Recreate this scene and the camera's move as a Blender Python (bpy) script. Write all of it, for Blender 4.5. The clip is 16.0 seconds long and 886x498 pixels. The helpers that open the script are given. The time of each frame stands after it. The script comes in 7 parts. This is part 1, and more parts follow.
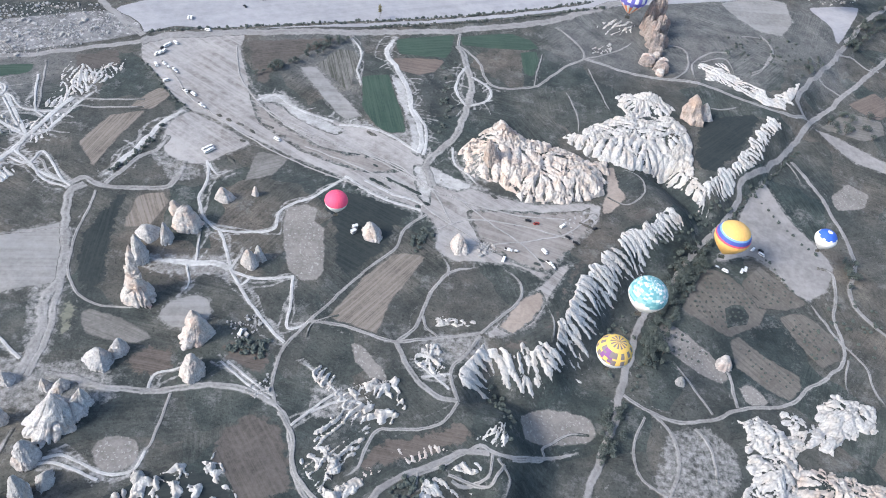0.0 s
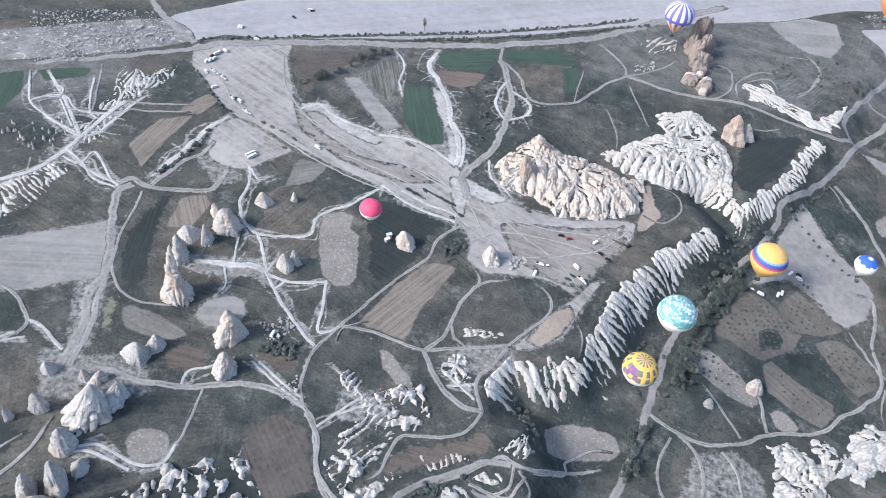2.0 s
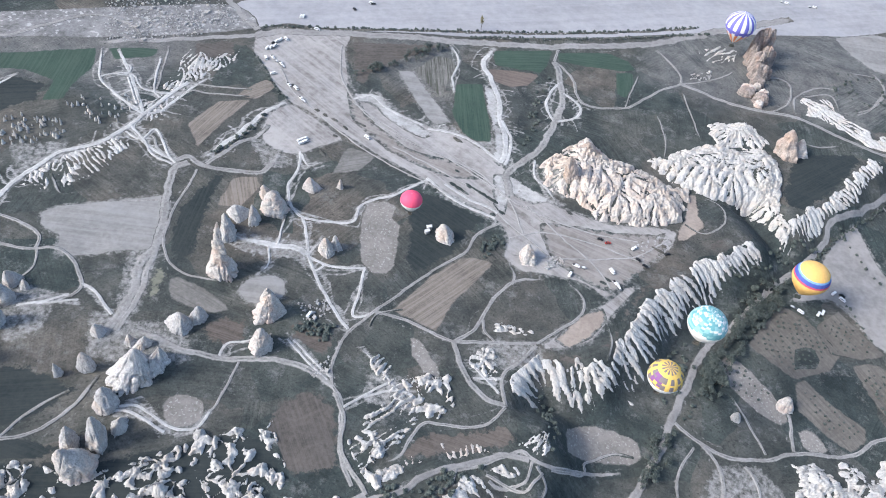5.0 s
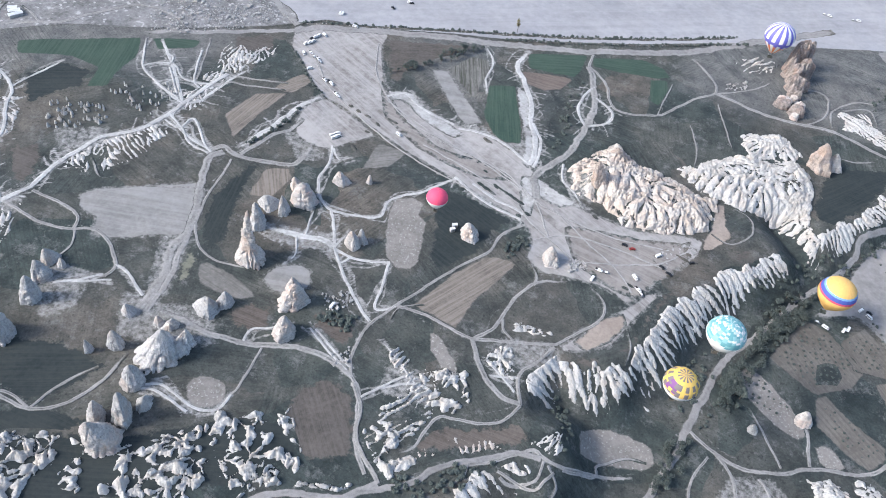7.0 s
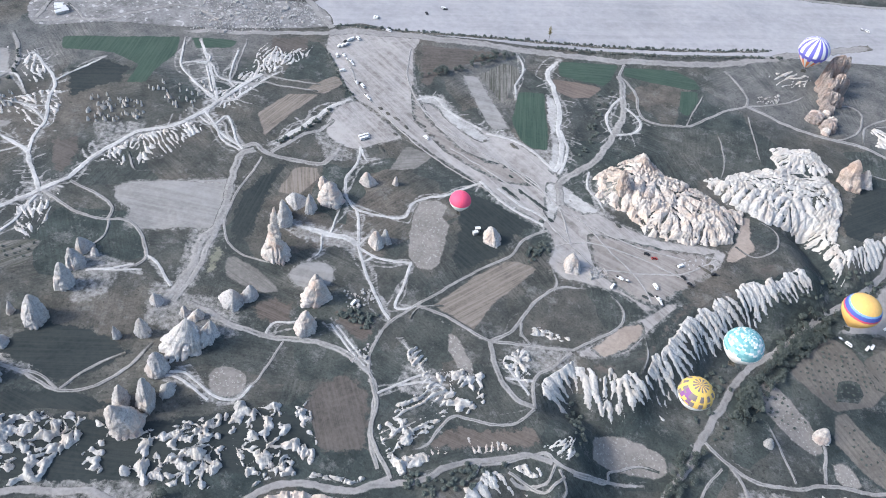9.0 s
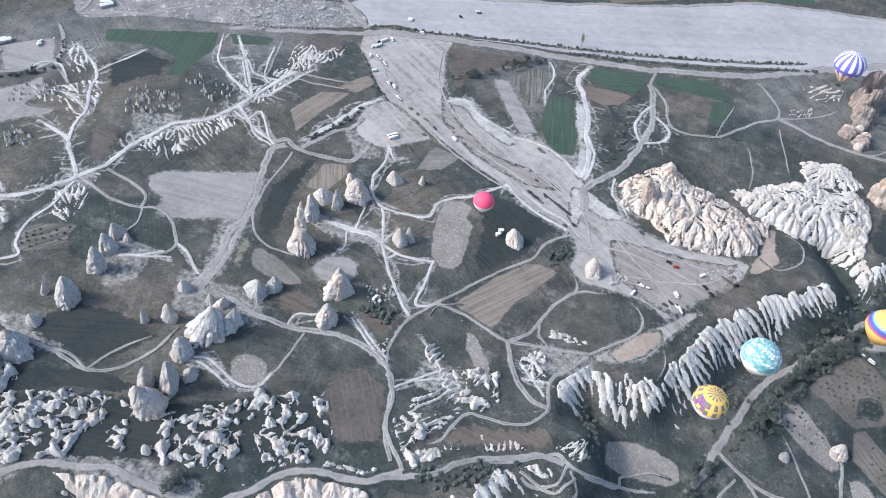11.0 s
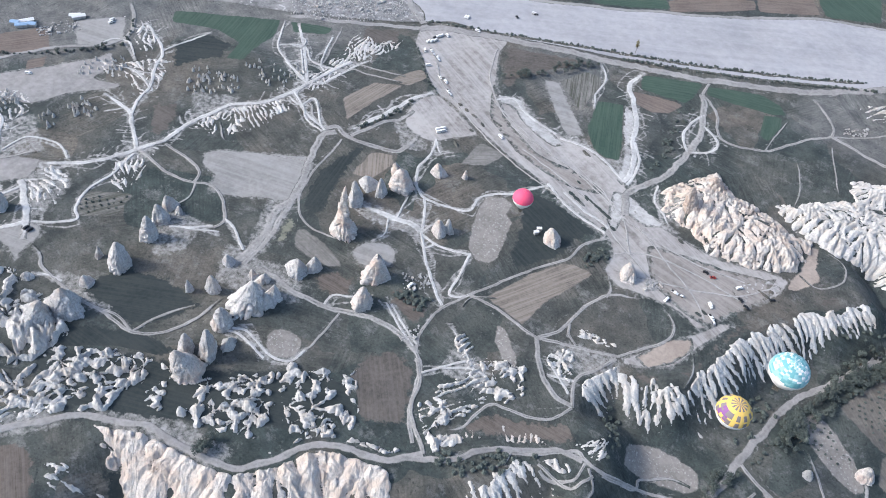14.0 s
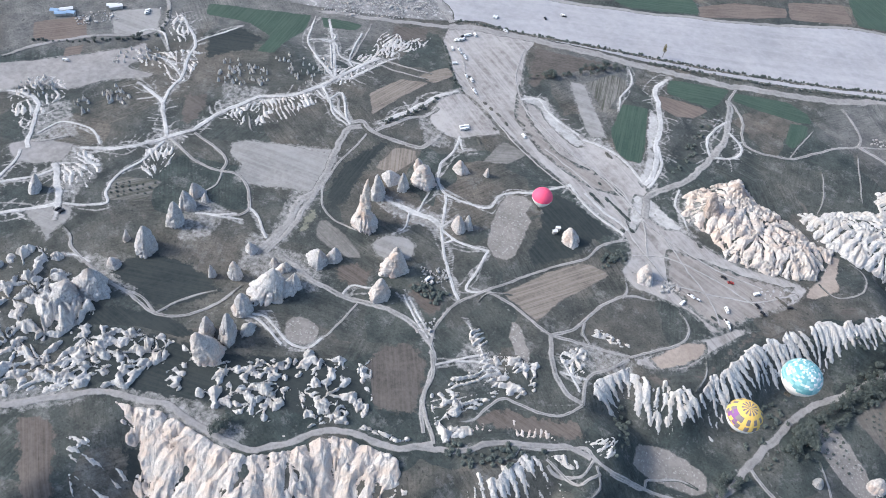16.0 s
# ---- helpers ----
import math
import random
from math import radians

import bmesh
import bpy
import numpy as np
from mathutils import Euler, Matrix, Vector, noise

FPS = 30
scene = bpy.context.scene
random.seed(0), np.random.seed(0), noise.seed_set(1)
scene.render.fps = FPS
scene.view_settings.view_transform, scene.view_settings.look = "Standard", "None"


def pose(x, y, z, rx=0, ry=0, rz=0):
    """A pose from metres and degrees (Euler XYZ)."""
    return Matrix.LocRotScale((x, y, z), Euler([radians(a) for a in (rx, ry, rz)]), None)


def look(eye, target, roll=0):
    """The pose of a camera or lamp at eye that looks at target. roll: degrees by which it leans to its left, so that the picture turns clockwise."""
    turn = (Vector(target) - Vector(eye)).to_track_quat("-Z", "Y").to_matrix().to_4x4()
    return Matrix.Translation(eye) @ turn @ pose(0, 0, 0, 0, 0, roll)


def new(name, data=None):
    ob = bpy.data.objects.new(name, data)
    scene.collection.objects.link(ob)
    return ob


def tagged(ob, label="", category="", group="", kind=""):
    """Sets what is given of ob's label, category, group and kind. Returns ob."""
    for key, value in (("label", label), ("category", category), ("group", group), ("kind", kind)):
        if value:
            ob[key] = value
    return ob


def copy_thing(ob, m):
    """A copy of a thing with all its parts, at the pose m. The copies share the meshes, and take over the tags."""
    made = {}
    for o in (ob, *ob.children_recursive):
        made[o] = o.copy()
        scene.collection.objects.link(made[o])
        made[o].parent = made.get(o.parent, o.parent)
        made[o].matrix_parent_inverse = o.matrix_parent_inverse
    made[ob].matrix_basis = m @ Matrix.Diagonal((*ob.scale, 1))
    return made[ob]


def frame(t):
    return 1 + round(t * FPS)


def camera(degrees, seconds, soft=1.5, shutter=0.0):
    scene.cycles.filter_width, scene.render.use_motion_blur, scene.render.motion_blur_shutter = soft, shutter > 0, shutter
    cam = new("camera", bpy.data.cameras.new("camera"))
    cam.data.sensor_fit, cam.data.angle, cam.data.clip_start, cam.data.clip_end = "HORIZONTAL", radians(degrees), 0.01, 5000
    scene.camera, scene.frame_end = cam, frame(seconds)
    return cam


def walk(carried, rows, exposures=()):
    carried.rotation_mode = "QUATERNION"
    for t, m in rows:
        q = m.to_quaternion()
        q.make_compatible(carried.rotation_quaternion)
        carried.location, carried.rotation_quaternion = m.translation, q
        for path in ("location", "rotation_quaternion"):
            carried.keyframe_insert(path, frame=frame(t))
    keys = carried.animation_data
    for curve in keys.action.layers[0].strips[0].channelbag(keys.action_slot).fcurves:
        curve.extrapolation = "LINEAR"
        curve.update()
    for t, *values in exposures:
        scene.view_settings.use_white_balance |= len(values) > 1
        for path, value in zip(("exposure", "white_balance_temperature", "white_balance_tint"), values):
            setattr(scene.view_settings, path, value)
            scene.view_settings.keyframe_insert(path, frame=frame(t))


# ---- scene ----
from mathutils.geometry import delaunay_2d_cdt

cam = camera(60.68, 16.0, soft=1.0)
# Seconds, place in metres, yaw to the left, pitch and roll in degrees.
ROWS = [
    (0, 0.00, 0.00, 360.00, 0.001, -46.375, 11.166),
    (0.5, 1.79, -0.74, 361.26, 1.132, -46.226, 10.736),
    (1, 3.52, -1.52, 362.48, 2.371, -46.131, 10.350),
    (1.5, 5.28, -2.32, 363.66, 3.633, -46.075, 10.066),
    (2, 7.09, -3.19, 364.85, 4.839, -46.100, 9.864),
    (2.5, 8.89, -4.04, 366.05, 5.947, -46.201, 9.727),
    (3, 10.66, -4.86, 367.21, 6.952, -46.345, 9.671),
    (3.5, 12.38, -5.68, 368.32, 7.876, -46.519, 9.612),
    (4, 14.15, -6.49, 369.39, 8.735, -46.709, 9.610),
    (6.5, 23.03, -10.99, 374.69, 13.195, -47.331, 9.726),
    (7, 24.79, -11.92, 375.70, 14.112, -47.390, 9.638),
    (7.5, 26.62, -12.89, 376.62, 15.024, -47.406, 9.487),
    (8, 28.55, -13.82, 377.45, 15.912, -47.391, 9.340),
    (8.5, 30.48, -14.77, 378.26, 16.773, -47.350, 9.207),
    (9, 32.36, -15.75, 379.10, 17.627, -47.283, 9.090),
    (11.5, 41.49, -20.61, 383.15, 21.915, -47.385, 8.877),
    (12, 43.30, -21.63, 383.94, 22.812, -47.449, 8.930),
    (12.5, 45.09, -22.63, 384.71, 23.695, -47.511, 9.040),
    (13, 46.89, -23.63, 385.47, 24.565, -47.595, 9.128),
    (13.5, 48.66, -24.66, 386.22, 25.438, -47.718, 9.138),
    (14, 50.43, -25.68, 386.94, 26.275, -47.873, 9.063),
    (14.5, 52.24, -26.64, 387.61, 27.056, -48.013, 8.983),
    (15, 54.06, -27.59, 388.26, 27.780, -48.085, 8.936),
    (15.5, 55.94, -28.60, 388.92, 28.417, -48.109, 8.953),
    (16, 57.85, -29.64, 389.60, 29.060, -48.080, 9.047),
]


def flown(x, y, z, yaw, pitch, roll):
    """The pose of a camera turned by yaw, pitch and roll."""
    turn = Matrix.Rotation(radians(yaw), 4, "Z") @ Matrix.Rotation(radians(90 + pitch), 4, "X") @ Matrix.Rotation(radians(roll), 4, "Z")
    return Matrix.Translation((x, y, z)) @ turn


walk(cam, [(t, flown(*row)) for t, *row in ROWS], exposures=[(0.0, 1.15, 6030, 9), (16.0, 1.15, 6030, 9)])

# ---- light: a hazy early morning, a low soft sun and a wide bright sky ----
SUN_FROM = Vector((-0.72, -0.42, 0.62)).normalized()
world = bpy.data.worlds.new("morning_sky")
scene.world = world
world.use_nodes = True
sky = world.node_tree.nodes.new("ShaderNodeTexSky")
sky.sky_type, sky.sun_disc = "NISHITA", False
sky.sun_elevation = math.asin(SUN_FROM.z)
sky.sun_rotation = math.atan2(SUN_FROM.x, SUN_FROM.y)
sky.dust_density = 2.5
world.node_tree.links.new(sky.outputs[0], world.node_tree.nodes["Background"].inputs[0])
world.node_tree.nodes["Background"].inputs[1].default_value = 0.125
sun = new("sun", bpy.data.lights.new("sun", "SUN"))
sun.data.energy, sun.data.angle, sun.data.color = 1.75, radians(14), (1.0, 0.93, 0.86)
sun.matrix_world = look(SUN_FROM * 900, (0, 0, 0))


# ---- the plan, in metres ----
EAST_RIM = [(52, 174), (54, 209), (47, 225), (28, 231), (23, 254), (32, 274), (66, 280), (83, 307), (95, 343), (114, 378), (142, 408), (159, 433), (144, 452), (127, 464), (151, 501), (176, 493), (189, 470), (216, 501), (240, 543), (260, 578), (275, 591), (286, 635), (315, 674), (367, 757), (900, 1500), (1800, 600), (600, -300), (180, -100)]
SOUTH_RIM = [(-180, 69), (-159, 78), (-135, 81), (-105, 85), (-88, 104), (-74, 124), (-48, 131), (-35, 135), (-1, 158), (32, 196), (55, 194), (130, -300), (-200, -300)]
FIELDS = [
    ("dirt_clearing", "dirt", 0, [(-271.4, 509), (-253.8, 520.9), (-200.3, 544.7), (-192.7, 518.8), (-178.7, 490.2), (-166.9, 470.5), (-145.6, 458.7), (-119.8, 452.6), (-96, 453.1), (-76.6, 454.4), (-55.4, 446.3), (-34.8, 439.7), (-18.9, 419.5), (-3, 410.3), (18.1, 406.6), (38.9, 404.2), (59.4, 404.1), (83.8, 412.4), (105.4, 417.4), (105.4, 401.8), (96.5, 382.1), (85.7, 367), (77, 349.9), (67.9, 332.3), (57.5, 337.5), (44.1, 340.1), (25.6, 337.1), (7.2, 334.3), (-5.9, 342), (-6.7, 357.8), (-15.4, 371), (-30.4, 378.1), (-55.6, 384.9), (-81.6, 393), (-115, 401), (-139.3, 409.6), (-167.9, 420.7), (-189.9, 429.5), (-203.6, 432.1), (-224.4, 447), (-243.6, 467.3), (-260.6, 481.4)]),
    ("dirt_fan", "dirt", 0, [(-203.4, 431.4), (-189.5, 428.2), (-164.7, 417.6), (-148.9, 407.3), (-162, 391.6), (-169.9, 379.7), (-184.1, 375.4), (-202.6, 382.1), (-210.2, 395.8), (-211.8, 415.3)]),
    ("dirt_ramp", "dirt", 0, [(77.8, 348), (87.2, 353.1), (76.6, 328.7), (70.1, 310.3), (63.8, 294.2), (48.8, 283.1), (36.3, 276.8), (35.1, 281.5), (47.4, 300), (60.5, 319.7), (67.9, 331.3)]),
    ("dry_plain", "plain", 0, [(-275.1, 516.8), (-253.6, 533.2), (-226.1, 540.6), (-200, 549.6), (-152.7, 570.7), (-101, 591.4), (-29.8, 626.5), (16.3, 653.1), (93.3, 700), (243.5, 776.2), (327.3, 835.4), (391.3, 866.8), (499.8, 956.5), (360.4, 946), (203.3, 886.8), (63.8, 822.5), (18.8, 794.8), (-66.8, 722.9), (-139.3, 672.6), (-191.5, 642.8), (-235.1, 619), (-309, 545.1)]),
    ("pale_field", "pale", 0, [(-296.3, 258), (-289.6, 267.8), (-267.9, 281.7), (-235.8, 303.4), (-227.4, 301.5), (-220.8, 286.2), (-213.5, 266.8), (-217.6, 255.2), (-234.2, 246.5), (-251.4, 235.7), (-265.9, 230.5), (-274.2, 244.1), (-289.1, 247.2)]),
    ("brown_field", "brown", 83, [(-260.6, 376.5), (-253.2, 410.1), (-230.9, 423), (-233.5, 407.6), (-237.3, 383.9), (-239.3, 351.4), (-246.5, 361.1)]),
    ("brown_field_b", "brown", 57, [(-245.3, 420.4), (-242, 437.3), (-231.7, 454.3), (-222, 444.1), (-227.9, 424)]),
    ("ploughed_plot", "brown", -57, [(-200.2, 308.9), (-202.4, 337.7), (-187, 345.1), (-180.3, 335.9), (-183.7, 312.5)]),
    ("stony_field", "pebble", 0, [(-108.2, 352.3), (-96.9, 360), (-86.6, 357.4), (-85.7, 346.5), (-78.4, 340.5), (-73.1, 323.7), (-69.4, 304.9), (-72.2, 294.7), (-82.4, 293.4), (-91.7, 299), (-99.7, 316.4), (-106, 335.4)]),
    ("ploughed_field", "brown", 61, [(-59.6, 270), (-55.2, 283), (-46.4, 306.2), (-32.8, 328.5), (-24.5, 334.4), (-8.9, 335), (-17.5, 309), (-25.1, 288.5), (-27.8, 264.3), (-44.6, 266.9)]),
    ("green_field", "green", -70, [(-92.4, 516.4), (-70.8, 526.4), (-60.1, 507), (-44.1, 455.6), (-56.1, 449.6), (-68, 455), (-83.5, 475.7)]),
    ("green_field_b", "green", 25, [(-76.1, 580.1), (-26.8, 606.3), (-25.8, 579.9), (-28.7, 565), (-52.8, 560.8), (-69.7, 559.2)]),
    ("red_field", "red", 0, [(-74.6, 551.2), (-52.5, 559.1), (-28.4, 562.4), (-35, 540.7), (-48, 531.9), (-65.2, 534.4)]),
    ("green_field_c", "green", 16, [(-21, 605.5), (20.5, 628.1), (41.9, 624.1), (50.4, 612.5), (38, 603.2), (2.8, 595), (-18.3, 592)]),
    ("green_field_d", "green", -81, [(33.2, 598.6), (48.1, 606.9), (51.6, 589.4), (48.1, 562.9), (38, 566.4)]),
    ("grey_field", "pale", -47, [(-142.6, 511.2), (-130.1, 517.3), (-111.2, 497.5), (-96.3, 482.9), (-81.2, 465.3), (-92.4, 456.5), (-100.5, 462.6), (-122, 485.9)]),
    ("vine_plot", "vine", -69, [(-130.8, 519.6), (-119.2, 550.2), (-103.9, 551.3), (-96.7, 536.1), (-98.4, 514.2), (-96.7, 490.5), (-113, 505)]),
    ("vine_plot_b", "vine", 40, [(-190.2, 524.1), (-173.5, 536.5), (-171.6, 522.1), (-174.9, 495.6), (-180.2, 497.8)]),
    ("pale_terrace", "pale", 0, [(234.9, 770.1), (272.1, 798.7), (309.4, 799.8), (309.7, 757.8), (293.1, 723.3), (267.2, 724.6), (249, 740.2)]),
    ("pale_triangle", "plain", 0, [(335.1, 798.9), (394.6, 819.9), (349.8, 724.9), (350.6, 761.9)]),
    ("landing_field", "dust", 0, [(243.9, 500.3), (252.1, 493.4), (262.1, 467.4), (278.4, 444.5), (289.4, 421.4), (278.4, 394.1), (263, 382.4), (251.9, 390.1), (241.9, 406.5), (226.2, 416.4), (197.3, 404.9), (216.6, 445.9), (229.1, 477)]),
    ("orchard_plot", "orchard", -47, [(168.4, 352.2), (190.3, 397.6), (206.8, 394.7), (218, 384.2), (232.3, 369.6), (223.6, 351), (199.9, 334.6)]),
    ("orchard_plot_b", "orchard", -49, [(214.4, 388.6), (231.7, 409.4), (251.9, 390.1), (263.3, 379.9), (244.4, 369), (223.9, 367.5)]),
    ("orchard_strip", "pebble", -42, [(145.9, 320.5), (154.6, 339.8), (170.8, 332.2), (185, 320.6), (197, 304.1), (192.3, 295.6), (177.3, 299.5), (159.6, 310.9)]),
    ("orchard_strip_b", "orchard", -41, [(199.5, 331.2), (206.2, 338.5), (225.4, 324.3), (244.7, 315.3), (244.4, 304.2), (234.9, 292.6), (221.2, 298), (200.9, 311.7)]),
    ("orchard_strip_c", "orchard", -54, [(237.4, 363.3), (256.8, 370.6), (277.4, 353.3), (276.4, 334.1), (261.5, 323.7), (247.5, 341.3)]),
    ("orchard_plot_c", "pebble", 0, [(200.8, 296.3), (210.6, 300.7), (221.8, 290.5), (215, 281.9), (204.6, 284.5)]),
    ("pale_plot", "pebble", 0, [(301.8, 502), (321.2, 522.8), (338.5, 514.1), (329.2, 493.8), (304.1, 485.1)]),
    ("pale_strip", "dust", 0, [(306, 586.5), (321.2, 585), (362.7, 559.5), (374, 541.2), (336.8, 550.5), (319.9, 565.5)]),
    ("red_plot", "red", 0, [(359.4, 629.4), (394.3, 671.9), (387.3, 633.9), (364.7, 617.6)]),
    ("rough_plot", "rough", 0, [(309.8, 592.6), (342.2, 624), (373.4, 621.2), (372.6, 600.6), (349.2, 584.1)]),
    ("pale_bottom", "pebble", 0, [(61.7, 240.6), (73, 251.2), (93.7, 254.1), (105.7, 252.1), (110.9, 241.7), (104.2, 233.6), (87.7, 228.5), (66, 222.4)]),
    ("round_field", "pebble", 0, [(-150.7, 161.6), (-149.8, 168.7), (-141.8, 173.4), (-131.2, 172.2), (-126.4, 163.7), (-129.6, 155.4), (-138, 152.2), (-146.2, 154.9)]),
    ("wedge_field", "pebble", 0, [(-42.8, 256.1), (-35.4, 255.8), (-19.3, 241.7), (-14.5, 233.3), (-25.8, 233.7), (-37.6, 243.3)]),
    ("spire_field", "pale", 0, [(-153.3, 247.4), (-150.5, 260.9), (-136.7, 268.8), (-128.4, 266.5), (-123.2, 254.9), (-133.3, 242.1), (-142.9, 241.7)]),
    ("rows_field", "rough", -11, [(-193.8, 239.3), (-191.2, 244.1), (-171.1, 242.9), (-146.9, 233.9), (-155.9, 226.5), (-171, 224.8), (-186.3, 227)]),
    ("olive_field", "olive", 0, [(-199.5, 223.7), (-206.6, 242.3), (-201.2, 247.9), (-194.1, 243.3), (-192.2, 229.5), (-193.2, 218.6)]),
    ("scrub_field", "scrub", -48, [(-95.8, 186.5), (-83.9, 200), (-65.2, 198.3), (-56, 182.1), (-47.6, 162.2), (-64.9, 149.8), (-78.7, 149.9), (-94.8, 167.4)]),
    ("red_slope", "redscrub", 0, [(-159.9, 214.1), (-153, 227.2), (-135.9, 230.6), (-128.4, 217.8), (-135.9, 208.7), (-150.6, 207)]),
    ("red_slope_b", "redscrub", 0, [(-114.2, 238.7), (-98.3, 244.6), (-82.1, 237.3), (-81.2, 220.7), (-94.8, 223.9), (-106.8, 226.8)]),
    ("orange_clearing", "ochre", 0, [(41.2, 287.2), (47.9, 302.7), (54.6, 315.3), (66.3, 324.5), (70.3, 314.6), (63.8, 299.1), (51.9, 283.9)]),
    ("orange_slope", "ochre", 0, [(110, 460), (117.1, 464.2), (121, 442.1), (126.7, 431.1), (117, 412.9), (106.2, 404.4), (106.3, 417.7), (108.9, 432.1)]),
    ("chalk_floor", "pale", 0, [(71.1, 371.2), (80.4, 387.8), (100.4, 406.9), (104.6, 402.2), (92.5, 382.7), (83, 366.3)]),
    ("river_flat", "dust", 0, [(-511.6, 182), (-484.4, 222.6), (-463.3, 254.6), (-444.5, 284.6), (-441.3, 298.3), (-424.9, 286.9), (-424, 267.8), (-404.3, 274.1), (-401.2, 268.6), (-422, 244.2), (-432.6, 215.7), (-456.3, 202.9), (-477.8, 160.6)]),
    ("white_yard", "pale", 0, [(-498.2, 310.2), (-473.6, 342.1), (-451.2, 319.9), (-455, 298.9), (-470.5, 288.2)]),
    ("brown_plot", "red", 58, [(-528.7, 253.7), (-508.8, 289.1), (-479.5, 269.6), (-506.3, 238)]),
    ("red_rows", "red", 63, [(-480.7, 248.7), (-474.4, 263), (-460, 246.7), (-467.6, 233.8)]),
    ("green_slope", "green", 108, [(-451.5, 377.5), (-424.2, 396.5), (-398.6, 413.3), (-372.5, 430.3), (-366.5, 420.6), (-359.3, 406.2), (-358.6, 393.1), (-358.1, 376.3), (-353.2, 361.9), (-367.8, 353.8), (-375.8, 377.1), (-399.2, 379.4), (-408.0, 377.1), (-438.3, 362.7)]),
    ("vineyard", "vine", 62, [(-324.9, 167.7), (-326.1, 180.6), (-302.1, 197.6), (-296, 178.6), (-298.7, 170.3), (-313.8, 159)]),
    ("brown_patch", "scrub", 0, [(-367.2, 273.5), (-353, 287.1), (-339.8, 274.8), (-331.2, 249.8), (-343.8, 247.2)]),
    ("pale_hollow", "dust", 0, [(-410.1, 149.9), (-402.8, 165.2), (-377.8, 179.9), (-368.4, 163.5), (-379.8, 149.1), (-391.9, 142)]),
    ("track_yard", "pale", 0, [(-345.3, 116.4), (-341, 134.6), (-332, 139), (-318.7, 136.6), (-316.6, 121.2), (-312.9, 111.1), (-327.9, 114.6)]),
    ("pink_field", "redscrub", -35, [(-218.6, 23.8), (-202.8, 36.7), (-190.6, 31.3), (-163.2, 6.6), (-174.6, -6.2)]),
    ("meadow", "meadow", 26, [(-266.7, 117.6), (-260.1, 147.5), (-229.4, 158.1), (-196.1, 155.8), (-204.5, 131.1), (-218.8, 117.2), (-243.5, 117)]),
    ("meadow_b", "meadow", 23, [(-247.5, 94.5), (-232.6, 115.8), (-203.3, 116.9), (-189.4, 117.7), (-211.7, 102.7), (-233.8, 87.9)]),
    ("meadow_c", "meadow", -78, [(-221.5, 295.4), (-216.7, 333.5), (-207.2, 337.4), (-202.9, 309.2), (-197.1, 289.9), (-188.9, 264.1), (-197.5, 254), (-209.3, 263.3)]),
    ("meadow_d", "meadow", -21, [(-82.9, 381.7), (-62.9, 381.6), (-23.5, 372.6), (-32.3, 356.1), (-33.9, 334.4), (-53.2, 304.4), (-64.4, 306.2), (-75.5, 344), (-84.8, 357.9)]),
    ("meadow_f", "meadow", 60, [(137.4, 338.5), (153.5, 377.5), (170.8, 407.2), (195.5, 446.4), (217.2, 470.7), (220.2, 461.4), (192.2, 418.8), (166, 376.2), (146.3, 344.7)]),
    ("meadow_e", "meadow", 51, [(179.8, 487.3), (192.6, 551.3), (240, 575.1), (248.5, 565.5), (221.6, 511.1), (197.2, 478.9)]),
    ("far_red_field", "red", 42, [(-107.7, 723.2), (-81, 760.1), (-35.4, 791.4), (-28.8, 771.9), (-96.2, 703.3)]),
    ("far_green_field", "green", 31, [(-190.8, 671.4), (-122.8, 735.9), (-99.2, 707.6), (-161.3, 664.9)]),
    ("far_green_field_b", "green", -36, [(9.2, 873.2), (69.6, 936), (88.6, 847.5), (36.9, 816.1)]),
    ("far_red_field_b", "red", 34, [(-37.3, 806.9), (10, 847.7), (31.2, 814.9), (-23.1, 773.2)]),
    ("ruin_ground", "ruin", 0, [(-511.1, 410.2), (-416.5, 474.5), (-311.7, 539.1), (-274.9, 515.0), (-351.9, 456.7), (-429.6, 416.8), (-481.3, 378.2)]),
    ("green_slope_b", "green", 20, [(-364.7, 432.7), (-343.8, 444.9), (-328.4, 450.8), (-327.2, 438.1), (-349.9, 421.9)]),
    ("dark_scrub", "meadow", 30, [(-416.1, 343.7), (-402.8, 370.8), (-377.8, 374.3), (-369.5, 352.7), (-382.3, 333.5), (-389.2, 312.9)]),
    ("scrub_plot", "scrub", 0, [(-309.9, 469.4), (-283.1, 489.7), (-268.8, 470.6), (-295.4, 447.9)]),
    ("scrub_plot_b", "scrub", 30, [(-194.2, 534.7), (-158.8, 552.5), (-117.9, 567.7), (-131.0, 544.1), (-159.0, 501.3), (-158.5, 478.8), (-169.9, 481.0)]),
    ("chalk_patch", "chalkfield", 0, [(-163.6, 467.1), (-144.7, 474.2), (-132.8, 464.2), (-108.5, 453.2), (-88.2, 444.6), (-94.5, 435.8), (-114.2, 440.4), (-132.7, 449.6), (-145.0, 459.7), (-158.3, 456.6)]),
    ("chalk_patch_b", "chalkfield", 0, [(-73.3, 529.9), (-61.0, 523.3), (-50.5, 507.9), (-44.1, 477.2), (-33.0, 459.9), (-31.0, 430.8), (-37.7, 434.4), (-43.9, 461.1), (-59.2, 494.3)]),
    ("chalk_patch_c", "chalkfield", 0, [(-32.8, 419.1), (-18.8, 424.9), (-4.5, 417.5), (14.3, 409.4), (1.7, 399.9), (-15.8, 403.2), (-14.5, 382.2), (-24.6, 386.7)]),
    ("chalk_patch_d", "chalkfield", 0, [(74.4, 385.5), (86.0, 400.9), (98.5, 412.2), (96.3, 400.0), (87.4, 380.6), (78.5, 374.1)]),
